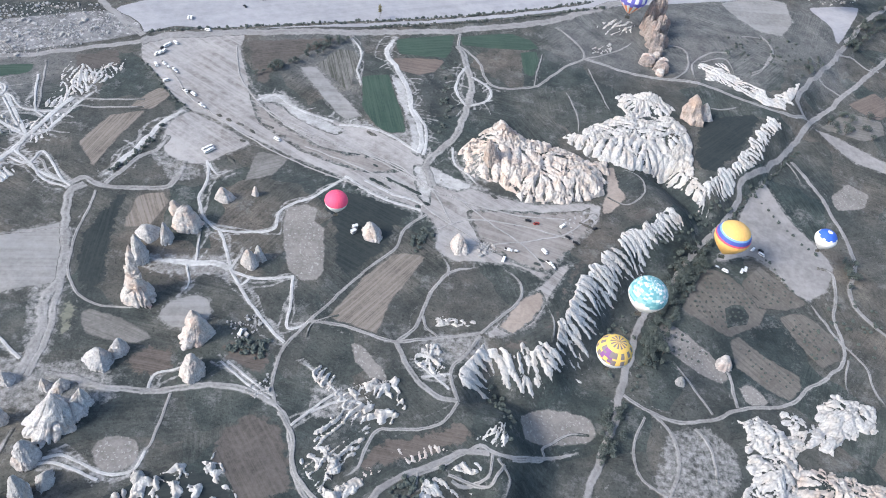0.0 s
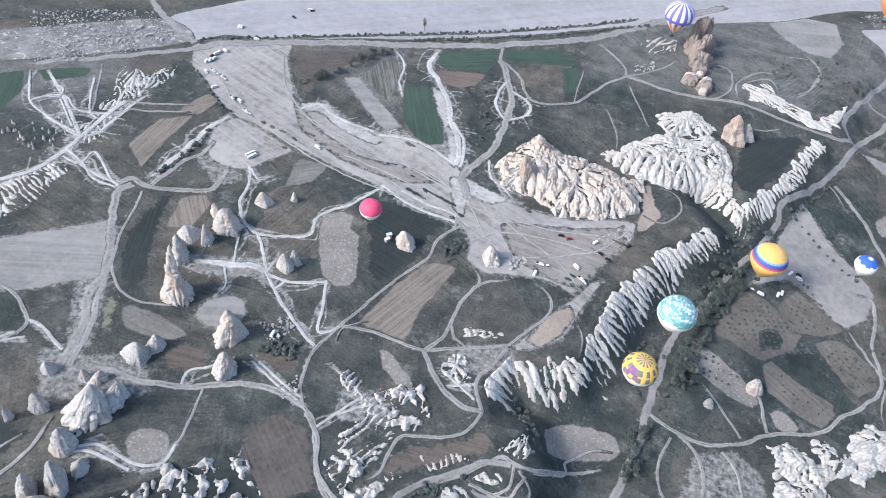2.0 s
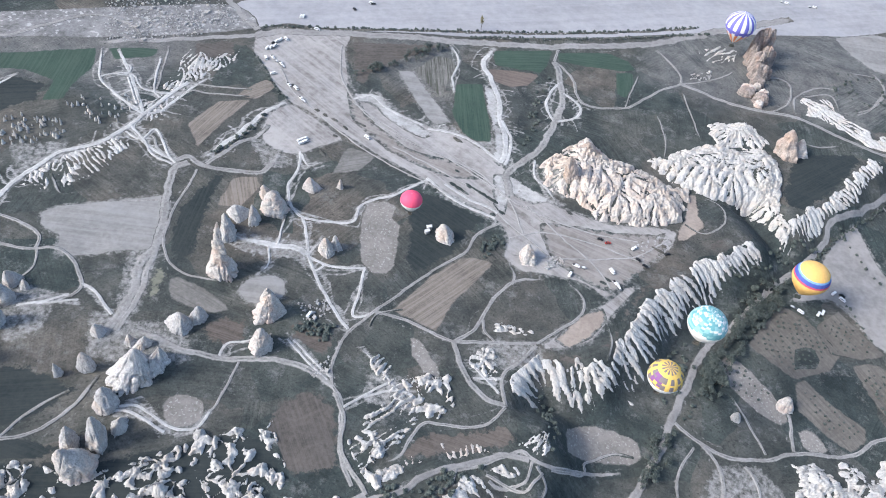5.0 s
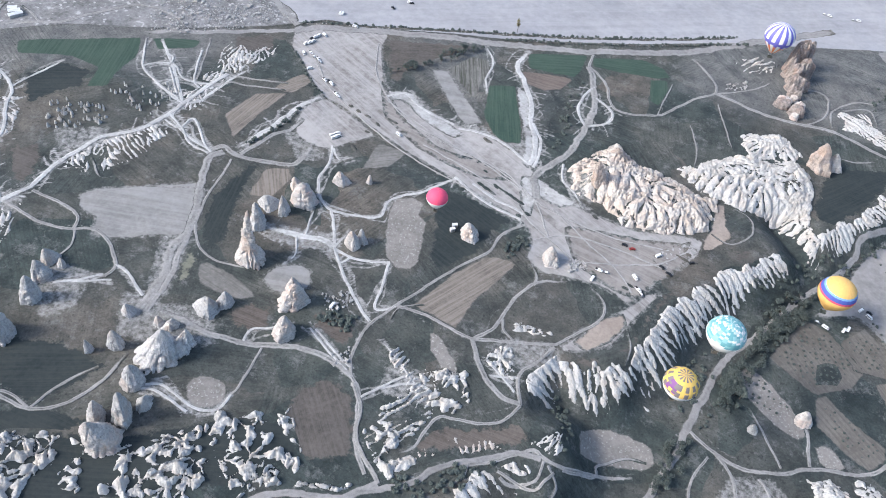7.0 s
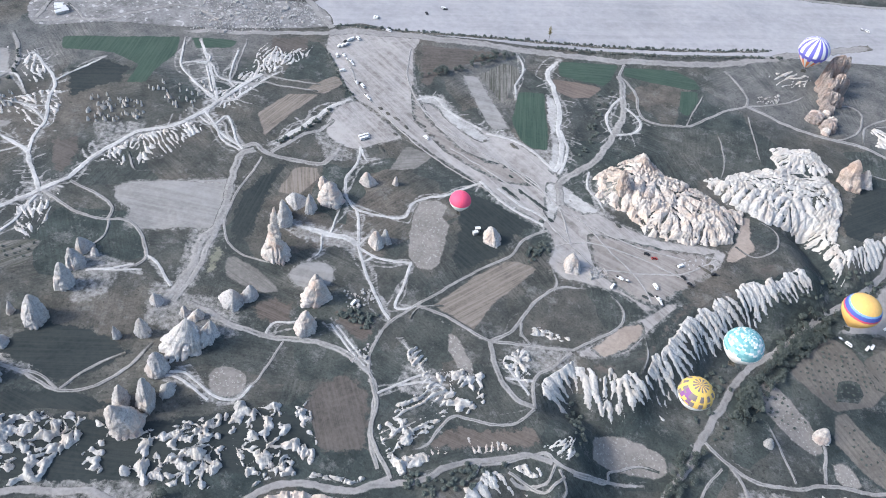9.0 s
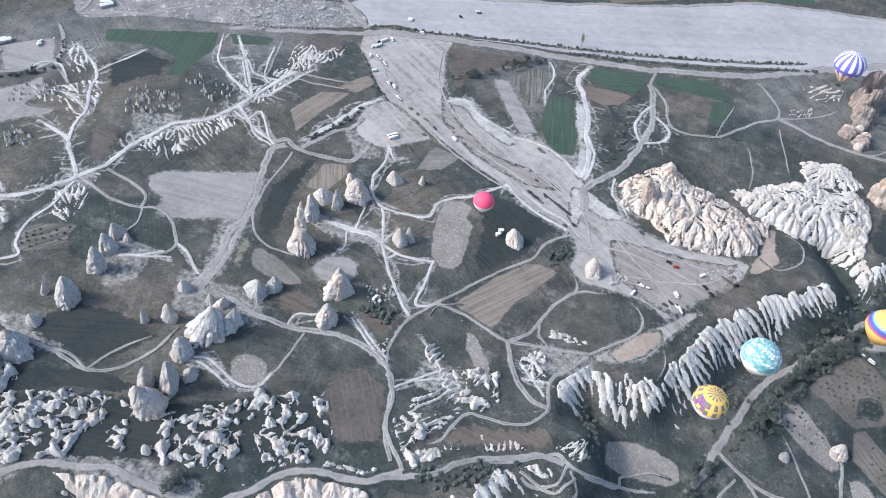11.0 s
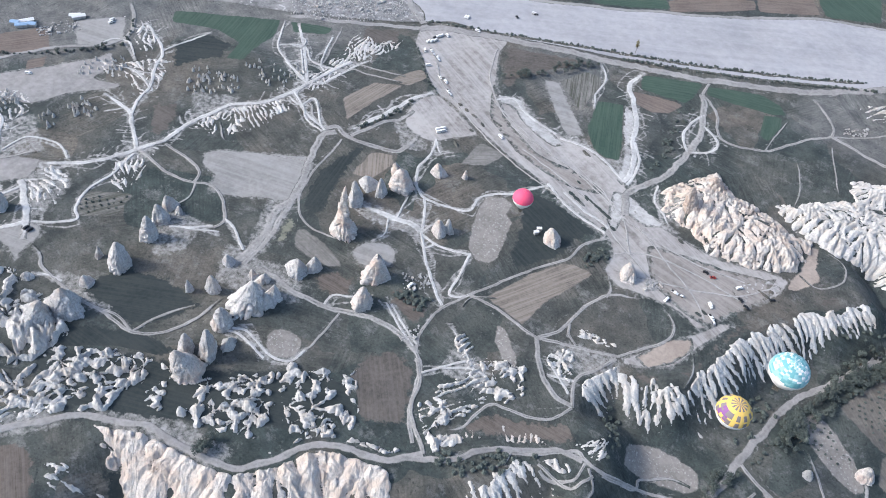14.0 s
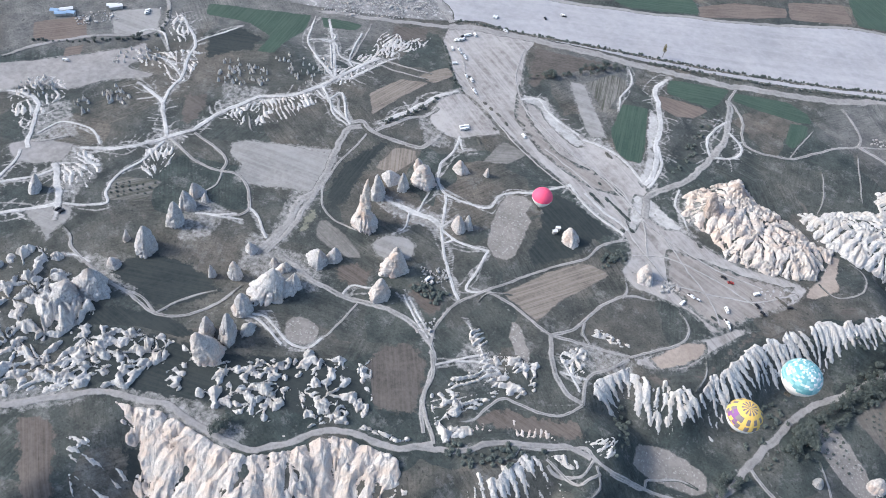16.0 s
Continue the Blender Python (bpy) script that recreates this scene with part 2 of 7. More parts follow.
    ("rough_corner", "rough", 40, [(-142.8, 400.5), (-119.0, 403.3), (-124.4, 380.8), (-141.7, 368.6)]),
    ("mesa_slope", "redscrub", 0, [(-12.2, 201.0), (6.2, 206.3), (24.2, 218.6), (33.5, 218.1), (37.3, 209.2), (11.3, 192.5), (-9.4, 181.4), (-26.3, 174.1), (-20.1, 188.5)]),
    # Dark scrub; its tone also paints in the shading at the valley head.
    ("shaded_gorge_floor", "meadow", 90, [(42.0, 255.0), (51.3, 253.6), (56.1, 234.4), (56.8, 209.0), (52.1, 211.4), (50.1, 226.8)]),
    ("dark_hollow", "meadow", 0, [(199.7, 361.2), (211.7, 366.8), (217.0, 358.2), (213.3, 349.1), (201.0, 345.0)]),
    ("red_plot_b", "red", 40, [(345.0, 637.4), (376.2, 665.9), (386.2, 655.3), (379.3, 627.4), (358.5, 625.0)]),
    ("worn_ground", "worn", 0, [(10.6, 382.0), (35.8, 390.6), (64.7, 397.0), (92.9, 406.0), (98.7, 389.0), (81.9, 357.6), (69.1, 338.7), (45.2, 343.6), (24.6, 354.8)]),
    ("worn_ground_b", "worn", 0, [(-172.7, 474.8), (-137.7, 440.1), (-99.8, 420.0), (-58.8, 421.7), (-38.1, 412.4), (-64.9, 401.9), (-111.1, 409.8), (-152.5, 434.7)]),
    ("rim_scrub", "scrub", 40, [(37.9, 274.3), (61.2, 285.0), (73.0, 301.4), (85.1, 348.4), (109.9, 381.9), (138.2, 427.6), (143.4, 418.4), (119.2, 389.8), (102.8, 363.5), (88.0, 334.2), (77.2, 294.8), (56.4, 274.4), (41.4, 268.7)]),
    ("dark_hollow_b", "meadow", 0, [(-260.6, 89.8), (-238.1, 108.9), (-202.5, 124.4), (-180.2, 123.2), (-193.9, 103.9), (-216.5, 91.6), (-237.4, 80.9)]),
    ("dark_hollow_c", "meadow", 0, [(-232.3, 61.7), (-208.6, 79.8), (-180.3, 79.6), (-174.0, 70.5), (-197.6, 55.6)]),
    ("dark_hollow_d", "meadow", 30, [(-166.7, 49.7), (-135.7, 71.7), (-123.1, 67.3), (-119.6, 54.4), (-150.7, 36.9)]),
    ("dark_flat", "meadow", 20, [(-248.5, 75.7), (-214.8, 103.6), (-160.9, 125.8), (-126.3, 152.5), (-89.8, 167.7), (-74.9, 151.9), (-97.9, 121.2), (-142.2, 92.3), (-219.5, 51.0)]),
]
WAYS = [
    ("road", 8, [(-374.9, 437.8), (-355.7, 449.5), (-335.5, 460.8), (-312.4, 476.7), (-288.1, 492.4), (-269.8, 505.2)]),
    ("road", 13, [(-270.9, 505.7), (-241.4, 525.6), (-200.5, 545.6), (-159.8, 561), (-124.8, 573.3), (-78.1, 590.9), (-30.1, 612), (19.6, 639), (45.4, 656.2), (71.9, 677.2), (99.5, 701.3), (140.4, 738.4), (190.8, 785.9)]),
    ("pale", 9, [(-338.7, 566.4), (-323.8, 552.3), (-308.9, 538.7), (-288.7, 523.1), (-272.1, 514)]),
    ("pale", 7, [(-268, 606.4), (-223.4, 622), (-163.6, 656.6), (-66.8, 722.9), (18.8, 794.8), (63.8, 822.5), (203.4, 884), (246.8, 914.6)]),
    ("chalk", 5, [(-356.3, 435.2), (-338.7, 418.9), (-315.3, 395), (-295.6, 373.1)]),
    ("chalk", 4, [(-327.5, 384.2), (-317.6, 380.8), (-302.4, 374.7), (-295, 372), (-292.8, 357), (-279.4, 346.2), (-267.3, 341.1), (-246, 336.1)]),
    ("path", 3, [(-311.3, 355.6), (-303.6, 355.5), (-290, 351.9), (-278.7, 346.4)]),
    ("chalk", 4, [(-295.6, 373.1), (-285.4, 380.2), (-282.8, 398.9), (-279.5, 417.4), (-274.5, 433.6)]),
    ("path", 3, [(-329.5, 395), (-303.8, 400.2), (-285.7, 404.8), (-277.4, 413.2), (-262.2, 416.1), (-234.8, 425.3)]),
    ("path", 2.5, [(-323.6, 456.3), (-312.1, 428.1), (-302, 402.9)]),
    ("path", 3, [(-279.5, 352.1), (-272.5, 351.3), (-264, 342.1), (-246, 336.1)]),
    ("path", 6, [(-246, 336.1), (-239.7, 342.5), (-227.3, 338.8), (-209.6, 342.9), (-187.6, 349.5), (-185.2, 366), (-186.9, 377.6)]),
    ("chalk", 8, [(-230.9, 348.1), (-225.3, 365.8), (-219.7, 389.5), (-215.5, 414.1), (-206.2, 433.4)]),
    ("path", 5, [(-226.2, 342), (-220.1, 358.4), (-215.6, 375), (-208, 385.5), (-205.9, 400.4)]),
    ("path", 8, [(-237.8, 338.5), (-242.4, 328.8), (-238.2, 316.4), (-231.6, 300.1), (-223, 282.8), (-216.2, 261.5), (-215.7, 244.2), (-208.6, 225.4), (-205.8, 206.9), (-204.3, 192.7), (-207.1, 181.6)]),
    ("path", 5, [(-214.7, 261.8), (-208.9, 241.7), (-202.3, 219.1), (-200.8, 204.4), (-201.1, 195.2)]),
    ("path", 3, [(-228.2, 334.1), (-225.2, 312.2), (-223.5, 297.4), (-218.2, 279.3), (-211.1, 262.8), (-199.7, 251.7), (-184.7, 247.8), (-162.9, 250.4)]),
    ("path", 2.5, [(-231.4, 299.1), (-247.1, 291.8), (-263.7, 283.7)]),
    ("chalk", 3.6, [(-171.6, 382.3), (-165, 363.1), (-163.5, 346.3), (-157, 331.7), (-143.6, 322.2), (-124, 324.1), (-109.7, 331.7), (-110.7, 347.7), (-104.1, 358), (-91.8, 370.2), (-76.6, 392.6)]),
    ("chalk", 3, [(-169.9, 379.7), (-160.6, 370.4), (-153, 376.9)]),
    ("chalk", 3.6, [(-143.6, 322.2), (-133, 307.3), (-122.3, 288.5), (-107.2, 272), (-90, 254.8), (-78.6, 246.5)]),
    ("chalk", 3.6, [(-124, 289.5), (-109.1, 288.7), (-86.5, 295.6)]),
    ("chalk", 3.2, [(-86.3, 294.7), (-83.1, 273.7), (-79.8, 257.3), (-73.2, 260.2), (-68.6, 264.3)]),
    ("chalk", 9, [(-174.8, 288.7), (-161.5, 288.5), (-148.3, 290.6), (-135.5, 294), (-125.6, 290.9)]),
    ("chalk", 4, [(-125.6, 290.9), (-122.9, 304.2), (-123.1, 310.1)]),
    ("path", 3.6, [(-71, 205.7), (-77.4, 218.6), (-78.7, 233.5), (-76.4, 247.9), (-69.3, 264.2), (-61.2, 279.3), (-52.2, 299.9), (-41.5, 317.2), (-30.3, 335.4), (-28.2, 354.6), (-15.6, 372.1)]),
    ("path", 4, [(-69.5, 265), (-51.3, 266.5), (-30.3, 263.3), (-16.6, 261.6), (-3.9, 266.4), (12.1, 272.8), (31.8, 279.8)]),
    ("path", 4, [(-16.6, 261.6), (-7.1, 275.3), (-4.6, 291.4), (-1.5, 306), (7, 322.7), (25.9, 334.2)]),
    ("path", 4, [(5.5, 319.8), (4.9, 329.6), (-0.8, 338.2)]),
    ("path", 3, [(-4.2, 284.8), (-0.5, 277), (7, 272.4)]),
    ("path", 3.2, [(31.8, 279.8), (40.9, 293.9), (52, 310.4), (53.7, 322.7), (48.6, 331.2), (40.7, 336.6)]),
    ("path", 5, [(-16.5, 261.2), (-9.4, 250), (-1.2, 240.2), (11.4, 231.8), (25, 230.5)]),
    ("path", 4, [(32, 278.5), (26.6, 266.1), (18.9, 252.7), (19.8, 241.2), (24.4, 230.3)]),
    ("chalk", 2.6, [(1.8, 241.7), (9.5, 244.6), (17.8, 248.5)]),
    ("path", 3.4, [(24.4, 230.3), (19.6, 219.1), (11.3, 211.9), (-6.2, 206.3), (-14.9, 203.7), (-18.8, 193.4), (-21.8, 179.9), (-28.7, 172.2)]),
    ("path", 4.4, [(-71.5, 206.3), (-64.2, 200.3), (-57.8, 188.2), (-53.5, 173.1), (-46.2, 162.5), (-39.1, 155.1)]),
    ("path", 5.5, [(-71.9, 207.6), (-90.8, 211.9), (-106.3, 211.9), (-122.3, 205.3), (-138.8, 200.8), (-149.8, 198.2), (-167.7, 197.7), (-180.9, 199.9), (-192.6, 199)]),
    ("chalk", 3, [(-138.5, 201.6), (-138, 210), (-129.5, 215.7), (-121.4, 223.3)]),
    ("path", 2.6, [(-127, 201.7), (-125.4, 186.6), (-124.7, 170.4), (-126.1, 166.9)]),
    ("chalk", 2.4, [(-108.3, 226.4), (-92.5, 217), (-75.3, 209.7)]),
    ("chalk", 2.4, [(-104.8, 227.2), (-90.2, 219.4), (-73.9, 212.2)]),
    ("chalk", 3, [(-170.7, 153.6), (-162.7, 157.2), (-150, 154.1), (-138, 152.2), (-127.1, 156), (-125.3, 167.1)]),
    ("path", 4, [(-17.2, 159.6), (-0.9, 178), (15.3, 186.2), (31.3, 200.3), (39.8, 206.2), (46.8, 203.7), (57.3, 203.9), (77.6, 216.2), (100.9, 228.5)]),
    ("path", 3, [(46.9, 202.7), (45.3, 189.7), (33.8, 183.5), (27.5, 184.3)]),
    ("road", 7, [(101.4, 194.3), (110.8, 221.6), (119.5, 253.2), (125.3, 280.9), (132.6, 308.9), (137.9, 329.9), (146.4, 348.2), (161.7, 372.5), (185.3, 414.1), (202.7, 439.2), (220.1, 468.6), (222.8, 485.8), (236, 501.4), (261, 530.8), (283.8, 564.2), (297.4, 588.5), (334.2, 637), (373.3, 688.6), (417.7, 748)]),
    ("road", 7, [(294.6, 591.3), (289.2, 611.3), (299.3, 636.6), (320.4, 669.1), (350.2, 715.4), (394.1, 791.4), (440.9, 847)]),
    ("path", 5.5, [(292.9, 593.6), (277.9, 586.1), (251.9, 587.5), (222.7, 597.7), (192.7, 605.3), (166.6, 600.7), (140.8, 598.1), (115.3, 602.8), (92, 608.6)]),
    ("path", 4.5, [(92, 608.6), (74.5, 588.3), (47.5, 548.1), (18.4, 536.4), (7.7, 547.1), (-0.5, 568.9), (-12.1, 583), (-21.2, 591), (-22.1, 610)]),
    ("path", 4, [(92, 608.6), (89.3, 621.9), (72.8, 645.8), (64.4, 655)]),
    ("path", 3, [(92, 608.6), (120.9, 631.6), (137.6, 654.7)]),
    ("road", 5, [(275, 535.6), (286.1, 515), (298.6, 480.4), (306.5, 451.9), (305.6, 422.8), (296.1, 398.6), (299.7, 381.2), (319, 360.9)]),
    ("path", 4.5, [(275.8, 417.9), (285.9, 415), (286.6, 401.5), (279.7, 373.7), (280.5, 349.2), (276.6, 331.9), (261.8, 316.1), (248.3, 305.1), (234.6, 290.9), (215.4, 284), (200.4, 279.4), (177.6, 266.2), (159.6, 261), (142.4, 264.3), (126.2, 272.7)]),
    ("path", 3, [(280.5, 349.2), (292.4, 333.3), (293.7, 315.6), (299.4, 301.8)]),
    ("path", 4, [(263, 382.4), (270.1, 366.3), (280.3, 348.2)]),
    ("path", 4, [(349.9, 713.6), (367.7, 718.5), (380.4, 706), (392.1, 707.1)]),
    ("path", 3.5, [(319.5, 661.2), (322.9, 656.1), (334.2, 651.4), (343.1, 646)]),
    ("path", 4, [(143.1, 263.6), (155.5, 251.5), (157.3, 229.7), (149, 204)]),
    ("path", 3, [(138.7, 259.5), (131.7, 238.8), (135.3, 219.8), (155.7, 208.7)]),
    ("path", 4, [(198.7, 280.2), (198, 289.2), (196.2, 303.9), (189.9, 313.6)]),
    ("chalk", 9, [(-76.8, 583.6), (-78.9, 555.9), (-68.2, 537.6), (-54.9, 517), (-48.1, 491.4), (-38.9, 471.7), (-30.8, 449.3), (-30.9, 434.2)]),
    ("chalk", 4, [(-43.4, 485.2), (-31.9, 466.7), (-28.6, 446.5), (-28.2, 433)]),
    ("path", 8, [(-20.9, 589.1), (-7.2, 550.5), (-2, 526.9), (-4.2, 486.8), (-7.9, 463.6), (-16.1, 443.6), (-23.6, 423.2), (-16.1, 401.5)]),
    ("chalk", 4, [(-9.4, 560.3), (-15.5, 539), (-13.8, 518.8), (-4, 503.8)]),
    ("chalk", 4, [(-4.1, 544.7), (13.1, 532.1), (11.9, 515.4), (-0.9, 504.8)]),
    ("chalk", 3, [(-113.2, 570.9), (-99.4, 548.4), (-97.6, 522.9), (-89.8, 504.9)]),
    ("chalk", 3, [(-8.1, 448.1), (-3.6, 430.7), (8.1, 421.2), (17.9, 408.4)]),
    ("chalk", 4, [(-63.5, 393.5), (-44, 387.1), (-27.6, 384.8), (-19.8, 381.2)]),
    ("chalk", 4, [(-77.8, 394.1), (-64.1, 387.2), (-42.4, 378.7), (-20, 375.3)]),
    ("path", 3, [(231.5, 668.9), (211.5, 661.6), (192.8, 635.2), (193.3, 611.9)]),
    ("path", 2.5, [(266.4, 718.7), (277, 695.9), (263.5, 655.5), (248.7, 635.9)]),
    ("path", 2.5, [(71.8, 310.8), (76.2, 296.5), (75.6, 285.3)]),
    ("rut", 1.8, [(-236.6, 477.8), (-206.6, 445.6), (-174.4, 427.5), (-138.6, 407.2), (-98.1, 394.2), (-55.6, 384.9)]),
    ("rut", 1.8, [(-198.6, 525.4), (-176.4, 475), (-125.2, 433), (-71.9, 422.8), (-26.8, 404.4), (-0.8, 393.8), (40.2, 388), (80.2, 393.5)]),
    ("rut", 1.8, [(-159.5, 454), (-107.8, 431.7), (-54.2, 418.4), (-18.1, 400.9), (3, 366)]),
    ("rut", 1.8, [(-6, 360.8), (13.7, 374.7), (48.9, 379), (84.7, 375)]),
    ("rut", 1.8, [(-1.2, 396.7), (25.2, 377.9), (54.2, 358.4), (68.4, 344)]),
    ("rut", 1.8, [(-0.1, 346.3), (42.5, 359.5), (80.7, 379.4), (100.5, 405.2)]),
    ("rut", 1.8, [(-134.9, 436.9), (-89.8, 427.2), (-45.8, 417.8), (-22, 399.7)]),
    ("rut", 1.8, [(-112.3, 416.8), (-77, 408.2), (-33.1, 393.4), (-9.9, 373.7), (23.6, 355.4)]),
    ("chalk", 2.5, [(-153.6, 319.4), (-149.3, 302.9), (-147.3, 292.7)]),
    ("chalk", 2.5, [(-125.6, 290.9), (-115.3, 281.1), (-111, 289.2)]),
    ("chalk", 2.5, [(-151.1, 288.9), (-144.1, 275.9), (-146.3, 265.5)]),
    ("chalk", 4, [(-161, 458.8), (-148.7, 469), (-132.6, 459.3), (-113.6, 453.9), (-100, 451.8)]),
    ("chalk", 5, [(-95.2, 449.8), (-74, 452.4), (-51, 445.7), (-31.9, 435.2)]),
    ("path", 2, [(53.4, 604.1), (50.1, 570.7), (48.9, 548.6)]),
    ("chalk", 2.5, [(-3.1, 251.5), (7.9, 244.2), (18.7, 237.2)]),
    ("path", 2.5, [(49.5, 200.9), (56.8, 191.4), (55, 176.9)]),
    ("path", 2.2, [(110.9, 426.5), (125.6, 423.3), (139.9, 441.3), (135.8, 459.6), (121.4, 462.1)]),
    ("path", 2, [(75.5, 553.5), (85.9, 524.2), (88.7, 494.5)]),
    ("path", 2, [(94.7, 595.5), (104.9, 563.6), (114.4, 533.6)]),
    ("chalk", 2, [(-66.6, 236.3), (-55.6, 231.2), (-40.1, 219.9), (-31.1, 214.8)]),
    ("chalk", 3, [(-52.2, 206.4), (-39.1, 215.8), (-27, 217.5)]),
    ("path", 2.5, [(159.3, 306.3), (172.5, 287.6), (181.6, 271.1)]),
    ("path", 3, [(169.8, 258.6), (178.8, 245.3), (179.8, 223.9)]),
    ("path", 2.5, [(280.2, 507.9), (273.6, 526.7), (269.7, 533.6)]),
    ("path", 2.5, [(281.3, 335.3), (274.9, 315.6), (275.5, 307)]),
    ("chalk", 4, [(-384.6, 113.8), (-380.5, 123.5), (-369.1, 141.5), (-364.8, 156.4)]),
    ("chalk", 4, [(-399.1, 151.7), (-389.8, 138.3), (-382, 116.2)]),
    ("chalk", 3, [(-363.4, 193.1), (-383.1, 198.5), (-404, 189.7), (-405.8, 170.1)]),
    ("chalk", 3, [(-367.9, 430.4), (-348.7, 398.1), (-326.2, 384.3), (-300.3, 375.4)]),
    ("chalk", 3, [(-347.5, 396.8), (-330, 410.6), (-309.5, 398.4), (-290.1, 403.4)]),
    ("chalk", 3, [(-320.8, 438.7), (-305.4, 404.8), (-293.9, 395.1)]),
    ("path", 3, [(-285.4, 420.9), (-259.6, 426.4), (-237.6, 434.1)]),
    ("chalk", 3, [(-294.9, 356.6), (-275.9, 345.6), (-264.6, 336.2), (-246.3, 332.1)]),
    ("chalk", 3, [(-294.1, 348.8), (-280, 346.8), (-276.6, 360.4), (-257.4, 343), (-244.7, 333.7)]),
    ("chalk", 3, [(-431.9, 280), (-422.4, 289.4), (-405.5, 292.5), (-383.2, 286)]),
    ("chalk", 3, [(-418.9, 304.2), (-441.3, 317.5), (-455.8, 312.8), (-456.3, 300)]),
    ("path", 2.5, [(-277.4, 230.5), (-271, 216.4), (-274.9, 199.1)]),
    ("chalk", 2.5, [(-232.5, 206.1), (-244.3, 199.1), (-256.9, 193)]),
    ("chalk", 3, [(-173.8, 148.6), (-164.8, 151.7), (-151.7, 150.5), (-140.8, 148.8)]),
    ("chalk", 2.5, [(-294.9, 107.5), (-290.4, 114.6), (-277.9, 117.8)]),
    ("chalk", 7, [(-374.2, 177.2), (-353.2, 194.9), (-340.2, 214.7), (-335.2, 229.8), (-328.7, 247.6), (-329, 270.6), (-326.7, 292.1), (-320.6, 311), (-302.3, 332.7), (-294.9, 356.6), (-293.6, 376.3), (-290.3, 402.1), (-285.4, 420.9)]),
    ("chalk", 6, [(-335.2, 229.8), (-356.5, 244.5), (-371.4, 254.5), (-390.6, 258.1), (-403.3, 259.2)]),
    ("chalk", 5, [(-368.1, 252.8), (-377.7, 268.4), (-383.2, 286), (-397, 303.1), (-413.2, 327.5), (-437.3, 340.3), (-454.8, 348.2)]),
    ("path", 4, [(-333.3, 229.8), (-304.8, 226), (-284, 228.5), (-267.9, 235.1), (-252.7, 231.4), (-238.2, 217), (-238.4, 206.5)]),
    ("path", 4, [(-324.7, 246.7), (-301.3, 244.7), (-282.8, 239.5), (-278.9, 229.1)]),
    ("chalk", 3.4, [(-238.2, 217), (-227.3, 214.3), (-208.7, 204.6)]),
    ("chalk", 3, [(-239.2, 207.3), (-249.1, 198.5), (-261.2, 189.2)]),
    ("chalk", 3.4, [(-333.8, 224.9), (-328.7, 200), (-328.4, 180), (-320.4, 164.2), (-311.6, 157.3), (-320.8, 146.2), (-332.8, 138.3)]),
    ("chalk", 9, [(-370.1, 157.9), (-353.8, 149.2), (-336.9, 138.2), (-324.2, 124.7)]),
    ("chalk", 6, [(-364.9, 96.9), (-355.8, 107.1), (-342.3, 122.7), (-335.2, 134.8)]),
    ("chalk", 6, [(-396.7, 156.4), (-405.6, 162.6), (-421.1, 179), (-435.7, 191.3), (-453.2, 190.9), (-467.8, 181.8)]),
    ("path", 4, [(-316.6, 124.6), (-303.8, 122.4), (-294.9, 117.1), (-262.2, 114.1), (-237.9, 115.9), (-216.5, 115.2), (-204.4, 122.1), (-195.1, 136.2), (-191.2, 151.1), (-191.4, 165.9)]),
    ("path", 3, [(-245.3, 115.5), (-228.7, 119.1), (-214.9, 116)]),
    ("path", 3, [(-214.9, 116), (-209.4, 135.5), (-200.1, 152.4)]),
    ("chalk", 3, [(-413.2, 327.5), (-408, 351), (-402.1, 372.1)]),
    ("road", 6, [(-240.6, 10.3), (-229.6, 22.8), (-218.1, 35.4), (-201.2, 55.2), (-186.3, 66.1), (-174.1, 71.5), (-158.9, 78.3), (-139.2, 80.8), (-120.4, 83.8), (-107.1, 87.6), (-95.1, 101.1), (-91.3, 107.3), (-85.9, 118.3), (-76.8, 127), (-61.4, 133.1), (-44.7, 137.4), (-35.9, 146.7), (-30.9, 153.3)]),
    ("road", 5, [(-40.0, 142.0), (-34.5, 147.0), (-27.5, 150.7), (-12.5, 163.3), (-4.4, 174.3), (8.1, 184.8), (29.7, 199.6), (45, 203)]),
    ("path", 4.4, [(-30.5, 152.8), (-42.7, 163.8), (-53.3, 174.2), (-58.1, 190.3), (-68, 203.2)]),
    ("chalk", 3, [(-60.4, 196.2), (-47.6, 214.3), (-42.8, 219.9)]),
    ("bank", 4, [(-269.3, 518.7), (-215.1, 545.6), (-162.4, 570.5), (-105.1, 598.3), (-81.6, 609.4), (-8.1, 648.2), (44.1, 679.5), (97.2, 714.1)]),
    ("bank", 4, [(-101, 591.4), (-29.8, 626.5), (16.6, 652.2), (93.6, 699)]),
    ("pale", 5, [(-505.7, 207.1), (-499.6, 233.3), (-482.4, 269.1), (-456.3, 300), (-449.6, 321.5), (-465, 344.3), (-488.2, 361.2)]),
    ("path", 3, [(-385.5, 185.6), (-395.5, 169.3), (-401.5, 162.1)]),
    ("path", 3, [(-312.8, 290.7), (-296.5, 277.6), (-289.5, 279.6)]),
    ("path", 5, [(-484.7, 381.9), (-462.3, 401.4), (-439.6, 415.2), (-427.6, 437.3), (-407.4, 466.2)]),
    ("path", 4, [(-407.4, 466.2), (-386.2, 473.1), (-365.8, 468.8), (-350.9, 459.4)]),
    ("path", 4, [(-483.6, 419.0), (-468.4, 413.7), (-454.3, 406.9)]),
    ("pale", 6, [(-487.6, 386.2), (-494.4, 401.1), (-499.5, 417.1)]),
    ("path", 3, [(25.1, 186.2), (37.0, 185.8), (46.7, 185.5), (50.5, 192.6), (53.7, 198.8)]),
